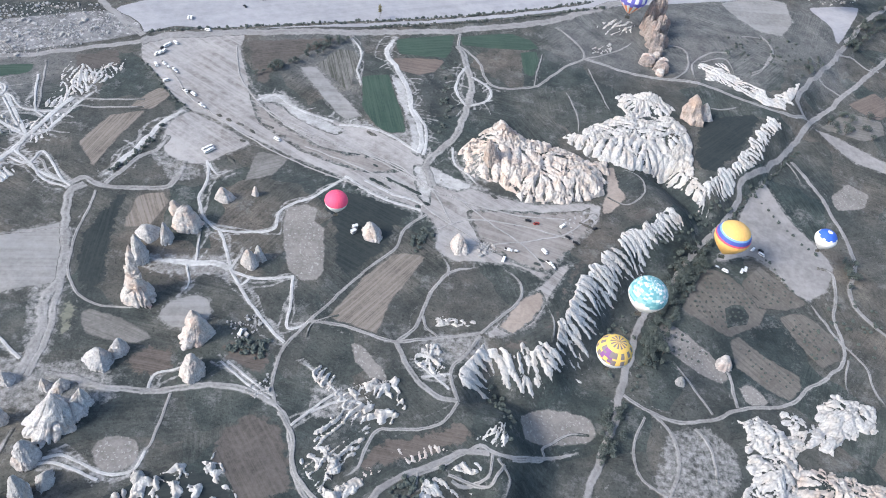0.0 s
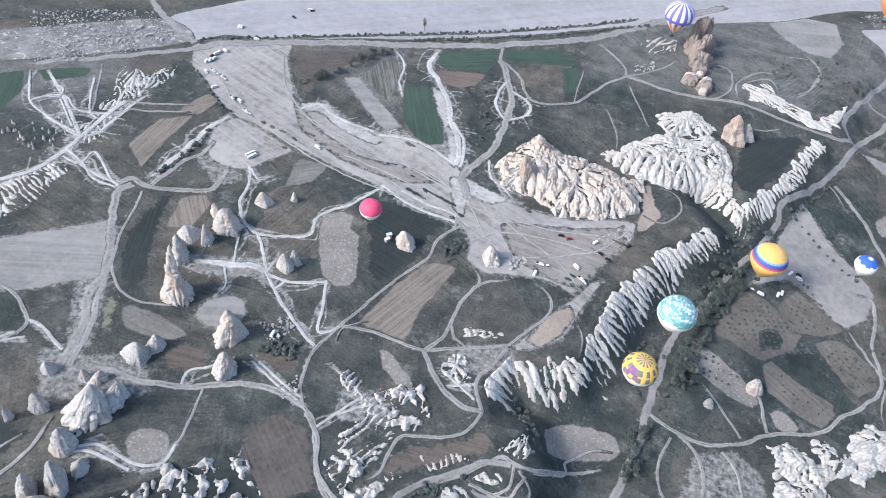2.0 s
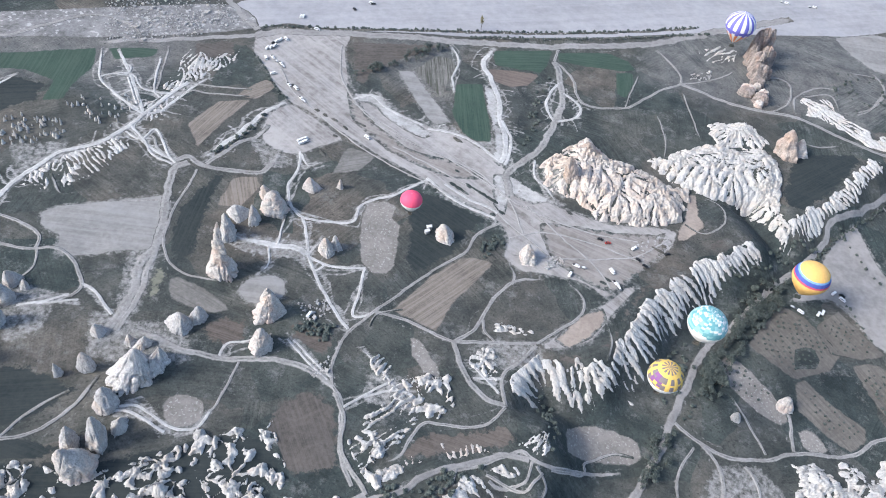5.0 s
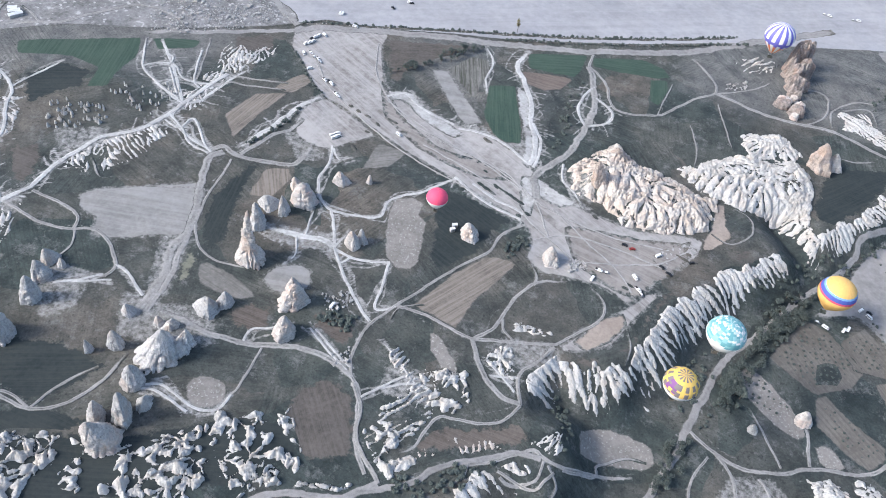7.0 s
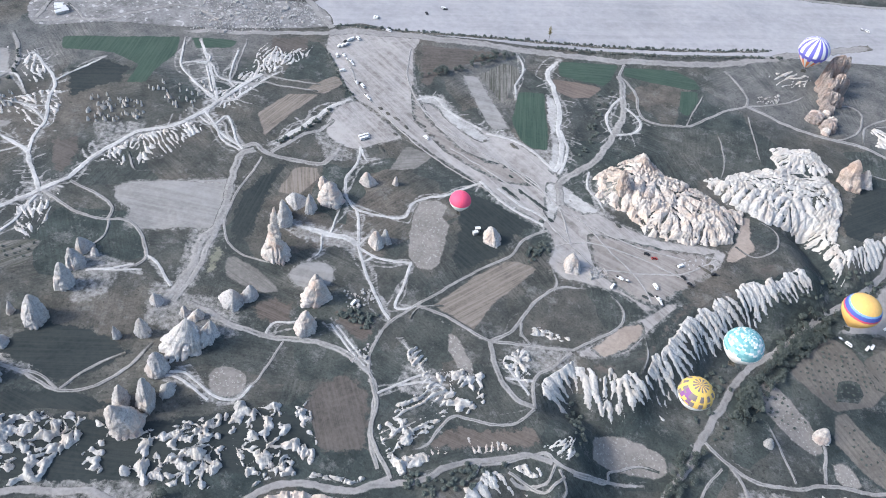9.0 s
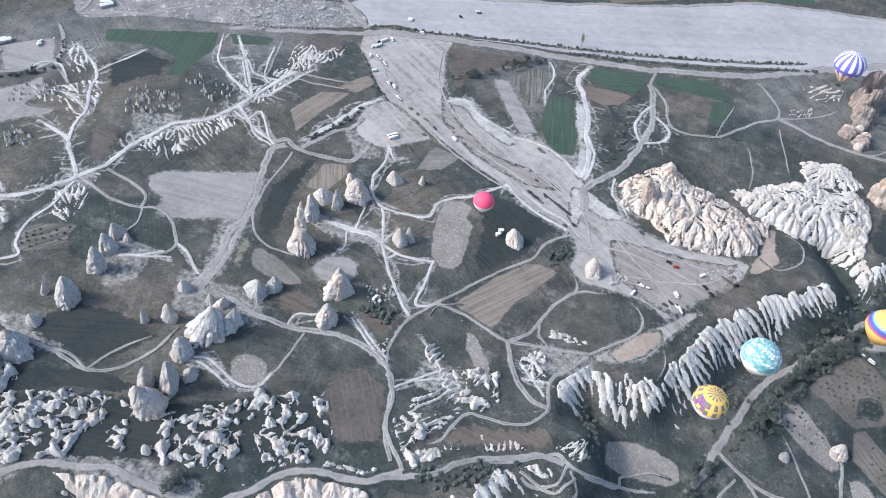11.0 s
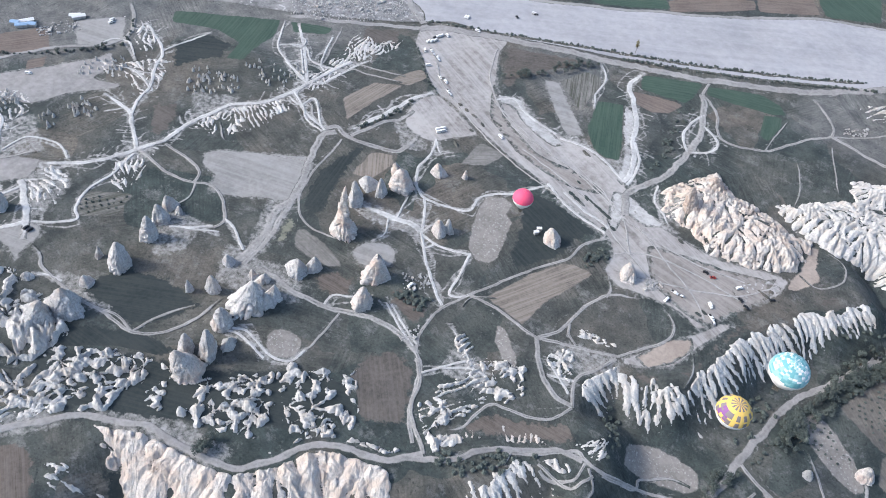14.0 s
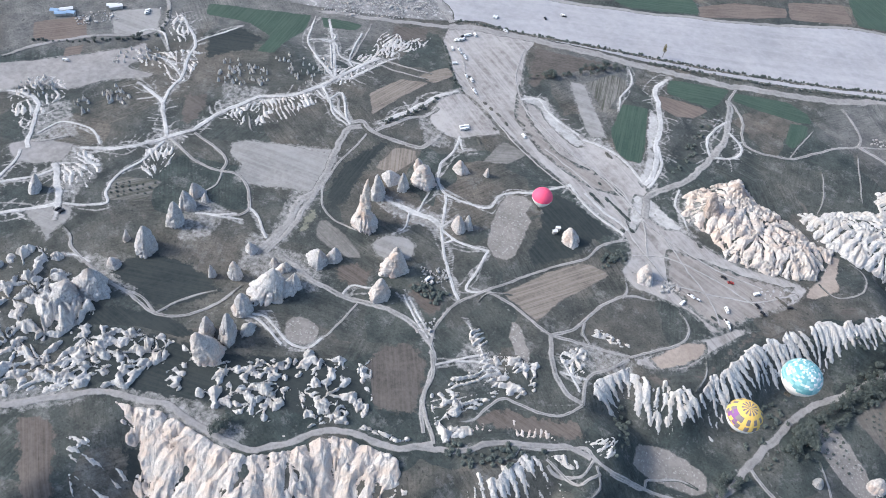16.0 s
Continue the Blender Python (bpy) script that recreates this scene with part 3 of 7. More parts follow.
    ("path", 3, [(58.1, 202.4), (76.6, 215.3), (77.4, 225.1), (91.9, 237.2), (105.0, 240.3)]),
    ("path", 2.2, [(1.7, 166.0), (9.7, 174.7), (9.4, 184.1)]),
    ("path", 3, [(196.8, 569.1), (214.5, 570.8), (230.8, 580.7)]),
    ("path", 3, [(153.1, 640.3), (176.3, 662.7), (189.1, 653.9), (186.5, 623.4), (171.9, 604.2)]),
    ("path", 2.5, [(201.6, 643.3), (224.5, 656.3), (232.8, 635.4)]),
    ("path", 3, [(244.5, 705.3), (271.0, 710.2), (277.0, 688.5), (264.9, 656.6), (249.2, 640.3)]),
    ("chalk", 2.5, [(-337.9, 405.1), (-331.3, 409.4), (-334.3, 419.0), (-342.8, 421.2)]),
    ("chalk", 2.5, [(-328.6, 405.5), (-304.2, 379.4)]),
    ("path", 2, [(-67.4, 253.4), (-66.3, 263.8), (-52.9, 273.4)]),
]
TUFF = [
    ("lobes", 9, 9, -63, 0.55, [(-1.8, 439.9), (11.3, 469.7), (25.1, 488.9), (37.3, 478), (55.6, 473), (78, 469.5), (91.5, 459.8), (109.1, 463.8), (107.2, 428.5), (79.7, 411.2), (51.1, 405.9), (29.2, 419.9), (12.2, 422.5)]),
    ("lobes", 7, 8, -109, 0.1, [(77.5, 487.2), (104.8, 513.2), (123.8, 528.8), (147.8, 532.7), (167.7, 543.1), (179.6, 523.5), (179.7, 476), (188.4, 459.3), (187, 450.9), (170.7, 468.6), (152.8, 474.7), (122.4, 464.4), (95.8, 471.5)]),
    ("lobes", 5, 7, -110, 0.1, [(120.6, 558.7), (149.9, 574.6), (169.6, 555.9), (162.6, 539.9), (143.3, 539.1), (128.5, 526.4)]),
    ("cliff", 6, 6, -106, 0.15, [(181.1, 463.3), (197.1, 474.6), (227, 511.1), (255.4, 570.7), (263.9, 568.9), (239, 517.9), (211, 474.5), (190.2, 450.7)]),
    ("cliff", 7, 7, -33, 0, [(154.7, 424.7), (142.1, 404), (124.9, 389.5), (112.9, 370.7), (101, 351.2), (93.7, 332.1), (83, 307.2), (84.7, 293.7), (101.2, 304.1), (108.9, 323.1), (125.7, 347.7), (129.7, 365.1), (145.3, 384.3), (168.6, 426.3)]),
    ("cliff", 7, 7, -27, 0, [(83.5, 301.7), (78.7, 292.1), (66.9, 277.7), (57.6, 271.3), (62.5, 265.8), (71.2, 260), (80.8, 258.6), (89.3, 266.9), (105.4, 284.5), (99.9, 296)]),
    ("cliff", 7, 7, -36, 0, [(31.1, 271.7), (44, 269.2), (53.5, 266.5), (61.2, 264.3), (75.3, 258.3), (55.1, 253.3), (36.9, 247.1), (23, 246.8), (24.2, 258.3)]),
    ("cliff", 5, 6, -78, 0.1, [(201.5, 643.1), (221.5, 631.1), (246.6, 621.2), (264.1, 600.3), (277.5, 618.1), (305.6, 649.4), (301.2, 636.3), (270.7, 593.8), (253, 594.8), (229.5, 610.7), (206.8, 616.6)]),
    ("lobes", 5, 8, -141, 0.1, [(198.3, 269.6), (212.4, 276), (223.9, 270.5), (233.1, 266.7), (230.6, 253.5), (217.5, 252.9), (202, 253.4), (204.5, 263.1)]),
    ("lobes", 5, 8, -136, 0.1, [(226.5, 285.7), (240.1, 281.4), (253.5, 273.9), (248.2, 286.1), (262.7, 302.8), (273.6, 302.3), (290.3, 301), (286.9, 283.7), (267.4, 275.4), (254, 262.7), (232.5, 260)]),
    ("lobes", 5, 8, -133, 0.1, [(200.1, 246.9), (228.3, 256), (229.8, 241.5), (221.3, 213.8), (187.5, 206.9), (202.1, 230.3)]),
    ("lobes", 6, 8, -134, 0.4, [(232.7, 246.5), (240.6, 248.2), (256.6, 243.6), (282.7, 242.6), (305.1, 235.9), (302.8, 228.6), (221.3, 213.8)]),
    ("ribs", 5, 5, -109, 0.1, [(39.9, 205.5), (42.5, 215.4), (49.2, 223.6), (52.7, 224.9), (52.5, 209.1), (46.9, 208.7), (42.7, 201.8)]),
    ("ribs", 3.5, 5, -68, 0.1, [(21, 187.7), (26.3, 192.4), (33.6, 194), (42.1, 191.1), (46.9, 187.1), (36.9, 184), (27.6, 183.7)]),
    ("cliff", 6, 6.5, -45, 0.1, [(4, 133.8), (1.8, 152.7), (10.9, 162.9), (13.4, 179.4), (26.2, 181.5), (37.7, 182.5), (51.8, 166.4)]),
    ("ribs", 4, 5, -30, 0.1, [(21.3, 190.1), (28.2, 195.7), (43.9, 192.2), (49.5, 185.9), (38.4, 183), (27.4, 183.2)]),
    ("ribs", 6, 5, -122, 0.1, [(-60.9, 233), (-54, 237.4), (-37.4, 224.2), (-26.5, 215.1), (-19.3, 202.7), (-22.4, 189.4), (-28.7, 172.2), (-38.8, 161), (-45.1, 168.7), (-43.5, 184.8), (-48.2, 197), (-37.9, 207.9), (-42.9, 221.1)]),
    ("lumps", 5, 8, -102, 0, [(-33.5, 225.1), (-26.7, 230.4), (-12.2, 238.4), (-5.1, 220.7), (-9.3, 209.8), (-20.4, 208.3), (-26.7, 215.8)]),
    ("lumps", 3, 5, -34, 0, [(-3.1, 251.5), (1.5, 264), (8.2, 264.3), (12.9, 255.3), (17.4, 246.5), (8.9, 248.4)]),
    ("lumps", 2.5, 5, -32, 0, [(2.3, 281.1), (13.4, 288.3), (25.7, 287.9), (17.8, 281.5)]),
    ("lumps", 9, 13, -47, 0, [(-330.5, 67.2), (-321.6, 84.2), (-312.5, 101.7), (-296.1, 108.4), (-286.4, 99.3), (-266.6, 109.1), (-251.8, 93.7), (-240.4, 92.2), (-246.2, 70), (-259.6, 53.5), (-278, 34)]),
    ("lumps", 6, 8, -85, 0, [(-239.9, 50.7), (-240.5, 81.2), (-207.6, 103.5), (-189.1, 92.9), (-186.8, 74.2), (-210.4, 54.8), (-231, 44.4)]),
    ("lumps", 5, 8, -35, 0, [(-279.7, 35.1), (-256.5, 55.1), (-236.4, 53.6), (-215.7, 55.1), (-235.1, 47.3), (-251.5, 17.2)]),
    ("lumps", 5, 9, -41, 0, [(-205.7, 99.8), (-197.6, 107.6), (-179.6, 111.1), (-172, 102.1), (-183.6, 91.5), (-191.6, 93.4)]),
    ("lumps", 4, 7, -63, 0, [(-93.8, 167), (-92.4, 173.3), (-76.3, 156.3), (-73.2, 142.3), (-83.4, 150.5)]),
    ("lumps", 5, 7, -48, 0, [(-49.4, 178.4), (-45.1, 186.9), (-32.1, 182.9), (-25, 169.9), (-26.4, 155.2), (-37.1, 160.1)]),
    ("lumps", 4, 7, 95, 0, [(-172.6, 86.9), (-175.4, 96.8), (-170.3, 98.5), (-164.9, 88.4)]),
    ("lumps", 4, 8, -111, 0, [(-251.5, 17.2), (-236, 48), (-210.4, 54.8), (-202.1, 52.2), (-243.3, 12)]),
    ("lumps", 6, 8, -56, 0, [(-158.6, 115.7), (-147.5, 127.5), (-129.8, 142.2), (-115.2, 122.1), (-111.2, 106.7), (-135.1, 97.8), (-151.8, 94.4)]),
    ("lumps", 6, 8, -58, 0.05, [(-117, 152.8), (-106.7, 161.4), (-92.5, 168), (-86, 148.4), (-76.2, 145.9), (-81.6, 127.6), (-98.6, 122.9), (-115.3, 129.2), (-128.9, 153.4)]),
    ("lumps", 5, 7, 5, 0.15, [(-94.3, 109.2), (-89.8, 122.7), (-80.7, 131.5), (-61.4, 138.1), (-42.3, 144.6), (-45.7, 138.8), (-62.3, 134.2), (-77.7, 128), (-86.5, 119.1)]),
    ("cliff", 9, 8, -60, 0.45, [(-181.7, 64.3), (-161.8, 76.8), (-137.9, 79.7), (-105.5, 85.9), (-88.9, 104.8), (-83.5, 115.7), (-70.1, 128.8), (-45.4, 133.3), (-17.2, 116.2), (-138.4, 25.4), (-147, 51), (-162.1, 55.7)]),
    ("ribs", 6, 7, -5, 0.1, [(-186.8, 34.4), (-175.6, 39), (-173.6, 33.7), (-159.2, 37.7), (-146.9, 45), (-154.2, 32.7), (-151.9, 19.7), (-156.9, 14), (-171.9, 23.4)]),
    ("ribs", 4, 6, -21, 0, [(-370.4, 164.1), (-365.5, 180.2), (-345.7, 180.3), (-335.1, 157), (-341.4, 141.5)]),
    ("ribs", 3.5, 4.5, -37, 0, [(-322.8, 273.5), (-324.1, 289.7), (-314.3, 310.9), (-291.6, 346), (-284.1, 337.7), (-287.9, 302.6), (-300.5, 278.6)]),
    ("ribs", 3.5, 5, -46, 0, [(-321.7, 194.1), (-334.8, 211.1), (-330.9, 227.7), (-322.5, 231.1), (-310.2, 204.6), (-308.4, 192)]),
    ("ribs", 4, 6, -21, 0, [(-438.2, 285.1), (-419, 298.3), (-402.6, 320.4), (-380.5, 297.2), (-380.2, 276.3), (-405.5, 283.7), (-421.4, 277)]),
    ("ribs", 3, 5, -71, 0, [(-299.6, 376), (-295.6, 408.5), (-290.6, 449.9), (-273.5, 478.5), (-267.8, 466.4), (-279.7, 436.1), (-283.5, 394), (-285.8, 367.4)]),
    ("ribs", 4, 6, -35, 0, [(-450.2, 179.4), (-468.4, 206.4), (-447.5, 221.6), (-429.6, 213.6), (-427.1, 191.9), (-413, 186.6), (-416.4, 165.5)]),
    ("ribs", 4, 6, -35, 0, [(-473.6, 342.1), (-453.1, 349.9), (-426.4, 332.5), (-415.5, 313.4), (-438, 320.8)]),
    ("ribs", 5, 7, -107, 0.1, [(96.9, 665.3), (119.1, 690), (141.6, 691), (138.2, 672.5), (116, 660), (99.6, 655.9)]),
    ("ribs", 3, 5, -76, 0, [(-301.3, 403.1), (-299.9, 424.9), (-306.9, 460.7), (-295.8, 460.7), (-275.9, 470.2), (-284.8, 437.5), (-283.3, 412.6)]),
    ("ribs", 3, 4, -75, 0.5, [(-7.1, 192.4), (2.8, 197.4), (12.1, 199.8), (19.9, 200.5), (21.4, 198.2), (8.1, 192.1), (-3.7, 188.0)]),
    ("ribs", 2.5, 4, -75, 0.5, [(-20.4, 178.0), (-12.3, 184.2), (-10.5, 181.6), (-17.2, 176.1)]),
    ("ribs", 3.5, 4, -100, 0, [(35.1, 205.7), (42.1, 215.0), (49.2, 221.6), (52.7, 211.8), (46.0, 207.4)]),
    ("lobes", 3, 5, -100, 0, [(-30.3, 170.3), (-23.6, 175.4), (-17.3, 173.9), (-18.5, 167.6), (-30.5, 161.3)]),
    ("ribs", 4, 5, -70, 0, [(205.8, 632.9), (224.0, 651.3), (231.7, 619.5), (213.2, 613.2)]),
    ("lobes", 3, 5, -100, 0, [(-52.7, 171.4), (-51.6, 177.6), (-42.9, 166.6), (-33.9, 161.6), (-33.9, 158.1), (-41.5, 160.2)]),
]
CHIMNEYS = [
    ("spire", -169.0, 259.7, 7.0, 50.0, 1.3, 0.9),
    ("skirt", -167.1, 258.7, 11.5, 25.5, -1.2, -0.8),
    ("grey", -181.1, 306.6, 8.6, 10.1, -1.9, -1.1),
    ("grey", -181.2, 291.9, 6.6, 14.8, -1.5, -0.9),
    ("warm", -171.5, 329.3, 5.8, 13.5, -2.4, -1.3),
    ("warm", -162.4, 320.7, 9.6, 20.0, -1.5, -0.5),
    ("warm", -148.1, 350.1, 7.8, 11.7, -1.6, -0.7),
    ("warm", -130.7, 358.9, 3.1, 9.0, 0.1, 0.1),
    ("warm", -47.6, 342.6, 7.4, 14.8, -1.7, -0.2),
    ("warm", 10.8, 347.4, 8.6, 15.5, -2.2, 0.1),
    ("warm", -115.2, 298.2, 6.4, 15.7, -0.3, -0.1),
    ("grey", -110.8, 304.7, 4.7, 14.2, -0.6, -0.2),
    ("warm", -126.8, 239.1, 11.0, 20.9, 1.6, 0.9),
    ("warm", -131.5, 248.8, 5.8, 12.8, -0.3, -0.2),
    ("warm", -120.4, 216.8, 9.1, 19.5, 0.7, 0.4),
    ("grey", -170.9, 210.9, 9.3, 13.7, 2.3, 1.9),
    ("grey", -162.0, 220.7, 5.7, 14.2, 0.1, 0.1),
    ("massif", -176.7, 170.6, 14.1, 30.2, 4.6, 4.8),
    ("massif", -168.4, 185.7, 8.1, 15.5, 2.0, 1.8),
    ("massif", -181.5, 191.8, 6.6, 10.1, 1.6, 1.5),
    ("grey", -261.2, 147.6, 9.5, 24.4, 0.7, 1.3),
    ("grey", -276.5, 144.0, 3.2, 11.3, 0.7, 1.3),
    ("grey", -264.8, 125.9, 6.7, 8.4, -0.6, -1.3),
    ("grey", -264.6, 174.4, 6.9, 24.0, 1.0, 1.5),
    ("grey", -270.8, 190.8, 7.4, 17.5, -0.3, -0.4),
    ("grey", -273.9, 203.5, 6.7, 13.3, -1.1, -1.6),
    ("grey", -265.4, 202.3, 3.7, 8.4, 0.4, 0.6),
    ("grey", -259.0, 103.7, 11.9, 22.9, 0.8, 1.9),
    ("grey", -263.7, 88.8, 10.0, 17.1, 1.3, 3.5),
    ("grey", -210.9, 158.8, 3.0, 13.0, -0.4, -0.5),
    ("grey", -200.2, 167.2, 6.0, 18.2, 0.4, 0.5),
    ("grey", -208.5, 190.7, 6.2, 8.4, -0.7, -0.9),
    ("grey", -181.1, 125.0, 6.1, 20.9, 1.1, 1.6),
    ("grey", -168.7, 132.2, 8.2, 28.2, 0.4, 0.5),
    ("warm", -169.8, 117.5, 11.9, 26.2, -2.9, -4.4),
    ("grey", -177.6, 152.4, 7.3, 18.6, -0.0, -0.0),
    ("pale", -163.9, 142.7, 7.1, 7.9, 0.4, 0.5),
    ("grey", -357.9, 134.1, 5.7, 15.9, 1.3, 3.3),
    ("pale", -123.7, 152.4, 5.2, 5.5, 0.9, 0.9),
    ("pink", 29.9, 472.1, 9.7, 8.5, -1.9, 0.1),
    ("pink", 22.8, 434.1, 7.1, 22.0, -4.8, 0.3),
    ("warm", 194.1, 310.8, 7.1, 11.4, -2.1, 1.3),
    ("pale", 163.5, 289.5, 4.1, 8.4, -1.6, 0.9),
    ("pink", 184.5, 549.0, 11.0, 27.0, -3.4, 0.8),
    ("warm", 195.0, 553.0, 8.0, 17.0, -2.0, 0.5),
    ("pink", 189.0, 541.5, 6.0, 13.0, -1.0, 0.3),
    ("rust", 149.1, 620.3, 8.1, 13.3, -1.5, 0.4),
    ("rust", 161.1, 612.6, 7.0, 17.1, -3.6, 1.0),
    ("grey", -179.0, 286.3, 7.0, 25.0, -0.8, 0.3),
    ("grey", -169.5, 304.5, 6.0, 18.0, -0.8, 0.3),
    ("massif", -166.1, 179.8, 6.5, 13.0, -0.8, 0.3),
    ("massif", -176.8, 182.6, 6.0, 14.0, -0.8, 0.3),
    ("grey", -187.7, 190.9, 4.5, 9.0, -0.8, 0.3),
]
HEAPS = [(-181.4, 433), (-173.2, 430.1), (-163.8, 427.5), (-152.8, 422.1), (-146.1, 431.9), (-141.5, 430.6), (-70.6, 446.4), (-59.1, 411.7), (-68.3, 445.7), (28.8, 402.5), (-17.3, 383.1), (-46.5, 399.8), (-42.2, 398.6), (-37.8, 396.9), (-33.5, 395.7), (-29.1, 393.9), (-25.7, 392.5), (-58, 396.4), (-52.7, 394.3), (-47.4, 392.2), (65.5, 349.9), (62.7, 346), (-156.4, 387), (-155.9, 409.7), (92.4, 392.3), (98.4, 397.5), (96.5, 391.2), (-22.6, 378.7)]
BARE = [
    [(155.5, 251.5), (176.7, 258.2), (191, 248), (192.1, 230), (178.6, 213.4), (149.2, 207.4), (145.1, 220.1)],
    [(0.9, 445.5), (14.9, 436.3), (21, 418.7), (8.5, 418.2)],
    [(-285.2, 119.1), (-259.3, 129), (-233.5, 120.8), (-258.5, 111.2)],
    [(-162.3, 462.9), (-145.7, 473.9), (-128.6, 460.7), (-113.8, 454.5), (-129.8, 449.3), (-148.6, 454)],
    [(-100, 451.8), (-75.6, 459.8), (-76.8, 445.1), (-93.6, 443.2)],
    [(-55.2, 445), (-39, 464.4), (-27.4, 433.3), (-43.2, 438.5)],
    [(-169.2, 290.2), (-130.7, 300.6), (-128.5, 289.2), (-158.6, 281.2)],
    [(-66, 395.8), (-41.3, 394), (-23.5, 384.2), (-30.1, 376.5), (-59.2, 382.7)],
    [(-3.1, 411.5), (21.9, 409.6), (14.9, 398.4), (-5.9, 401.4)],
    [(-199.6, 201), (-168.3, 212.1), (-153.9, 193.8), (-172.4, 182.7), (-193.4, 177.9)],
    [(-29.9, 422.6), (-14, 414.6), (-7.4, 397.9), (-18.2, 388.7)],
    [(-209.7, 379.9), (-190.9, 382.6), (-173, 366.7), (-184.9, 357.2)],
    [(-217.5, 200.4), (-201.3, 204.2), (-191.4, 185.2), (-203.8, 175.6)],
    [(-227.4, 254.1), (-212.7, 257.9), (-199.3, 212.2), (-204.1, 203.6)],
    [(-278.3, 202.1), (-246.8, 204.1), (-240.6, 177.9), (-251.5, 168.3)],
    [(-346.7, 230.7), (-332.2, 239.7), (-323.1, 226.2), (-337.3, 217.4)],
    [(-432.9, 186.4), (-421, 207.2), (-385.5, 185.6), (-397.3, 166)],
    [(-351.6, 303.9), (-323.7, 320.4), (-316.5, 306.8), (-330.4, 283.7)],
    [(-373.7, 162.8), (-372.4, 180.6), (-341.5, 176), (-335.1, 143.5)],
    [(2.4, 269.2), (32, 278.5), (36.6, 271), (17.7, 256.4), (-2.8, 259.6)],
    [(-52.9, 220.6), (-35, 224.8), (-25.2, 209), (-49.3, 207.1)],
    [(-237.9, 28.4), (-210.3, 51.1), (-201.2, 51.5), (-227.2, 21.2)],
    [(-191.6, 66.5), (-157.8, 89.5), (-115.8, 91.8), (-118, 81.5), (-154.4, 74.2)],
]
# Far stretches of grass whose colour is lightened to stand for haze.
HAZED = [
    [(62.5, 671.6), (99.7, 711.0), (157.2, 746.5), (217.4, 775.6), (306.3, 779.2), (307.7, 701.2), (250.6, 612.6), (189.9, 615.6), (113.0, 603.2), (66.8, 603.2)],
    [(312.6, 781.9), (367.5, 829.7), (337.1, 650.2), (301.8, 643.9)],
    [(-590.2, 272.0), (-474.8, 394.1), (-339.4, 506.2), (-304.9, 460.6), (-324.0, 390.2), (-385.9, 387.6), (-430.5, 351.9), (-468.8, 267.0), (-512.7, 217.7)],
    [(-176.0, 542.2), (-142.3, 564.5), (-112.6, 569.0), (-98.1, 494.3), (-142.7, 500.2)],
]
VEHICLES = [
    ("van", -252.5, 491.4, 87),
    ("van", -250.3, 493.9, 87),
    ("van", -248.4, 497.1, 79),
    ("dark", -251.5, 500.7, 68),
    ("van", -249.8, 503.9, 73),
    ("van", -248.3, 507.1, 73),
    ("van", -244.3, 510.7, -32),
    ("van", -247.1, 477.7, -51),
    ("pickup", -242.7, 481.7, -36),
    ("trailer", -237.2, 477.5, -36),
    ("pickup", -232.7, 476.3, -40),
    ("trailer", -228.8, 473.3, -35),
    ("van", -231.9, 460.4, 44),
    ("pickup", -214.3, 452.3, -35),
    ("dark", -210.3, 452.2, -35),
    ("van", -206.9, 450.0, -29),
    ("pickup", -198.0, 440.1, -35),
    ("trailer", -194.0, 437.8, -31),
    ("van", -133.1, 417.2, -24),
    ("van", -177.0, 392.9, 49),
    ("van", -174.8, 396.2, 46),
    ("van", -174.6, 390.5, 49),
    ("van", -173.0, 393.5, 46),
    ("van", 40.4, 343.9, 78),
    ("pickup", 42.7, 352.9, -8),
    ("trailer", 48.1, 353.1, 4),
    ("van", 78.5, 385.8, 50),
    ("van", 67.0, 357.7, -46),
    ("pickup", 71.1, 348.3, -38),
    ("trailer", 74.1, 345.2, -51),
    ("dark", 82.7, 375.8, -30),
    ("dark", 88.0, 372.0, -23),
    ("dark", 54.3, 385.0, -2),
    ("red", 60.0, 383.5, 24),
    ("dark", 101.3, 389.4, 39),
    ("van", 217.0, 400.1, 68),
    ("van", 220.0, 402.5, 72),
    ("van", 204.1, 396.7, -23),
    ("trailer", 198.4, 399.1, -16),
    ("van", 233.7, 419.5, -35),
    ("van", 227.8, 423.3, 54),
    ("dark", 233.8, 423.5, -20),
    ("van", -248.6, 549.8, 101),
    ("van", -246.5, 550.6, 101),
    ("van", 186.2, 816.4, -10),
    ("trailer", 180.6, 816.7, -6),
    ("van", 216.2, 824.2, -2),
    ("trailer", 210.7, 823.3, 17),
    ("van", -476.7, 331.0, 80),
    ("van", -474.6, 327.9, 80),
    ("dark", -329.9, 132.3, 93),
    ("dark", -326.7, 132.7, 89),
    ("van", -465.2, 238.3, 26),
    ("van", -227.5, 537.2, 4),
    ("van", -201.6, 602.3, 7),
    ("van", -103.8, 247.5, 84),
    ("dark", -211.3, 584.5, -37),
    ("dark", -199.8, 602.2, 35),
]
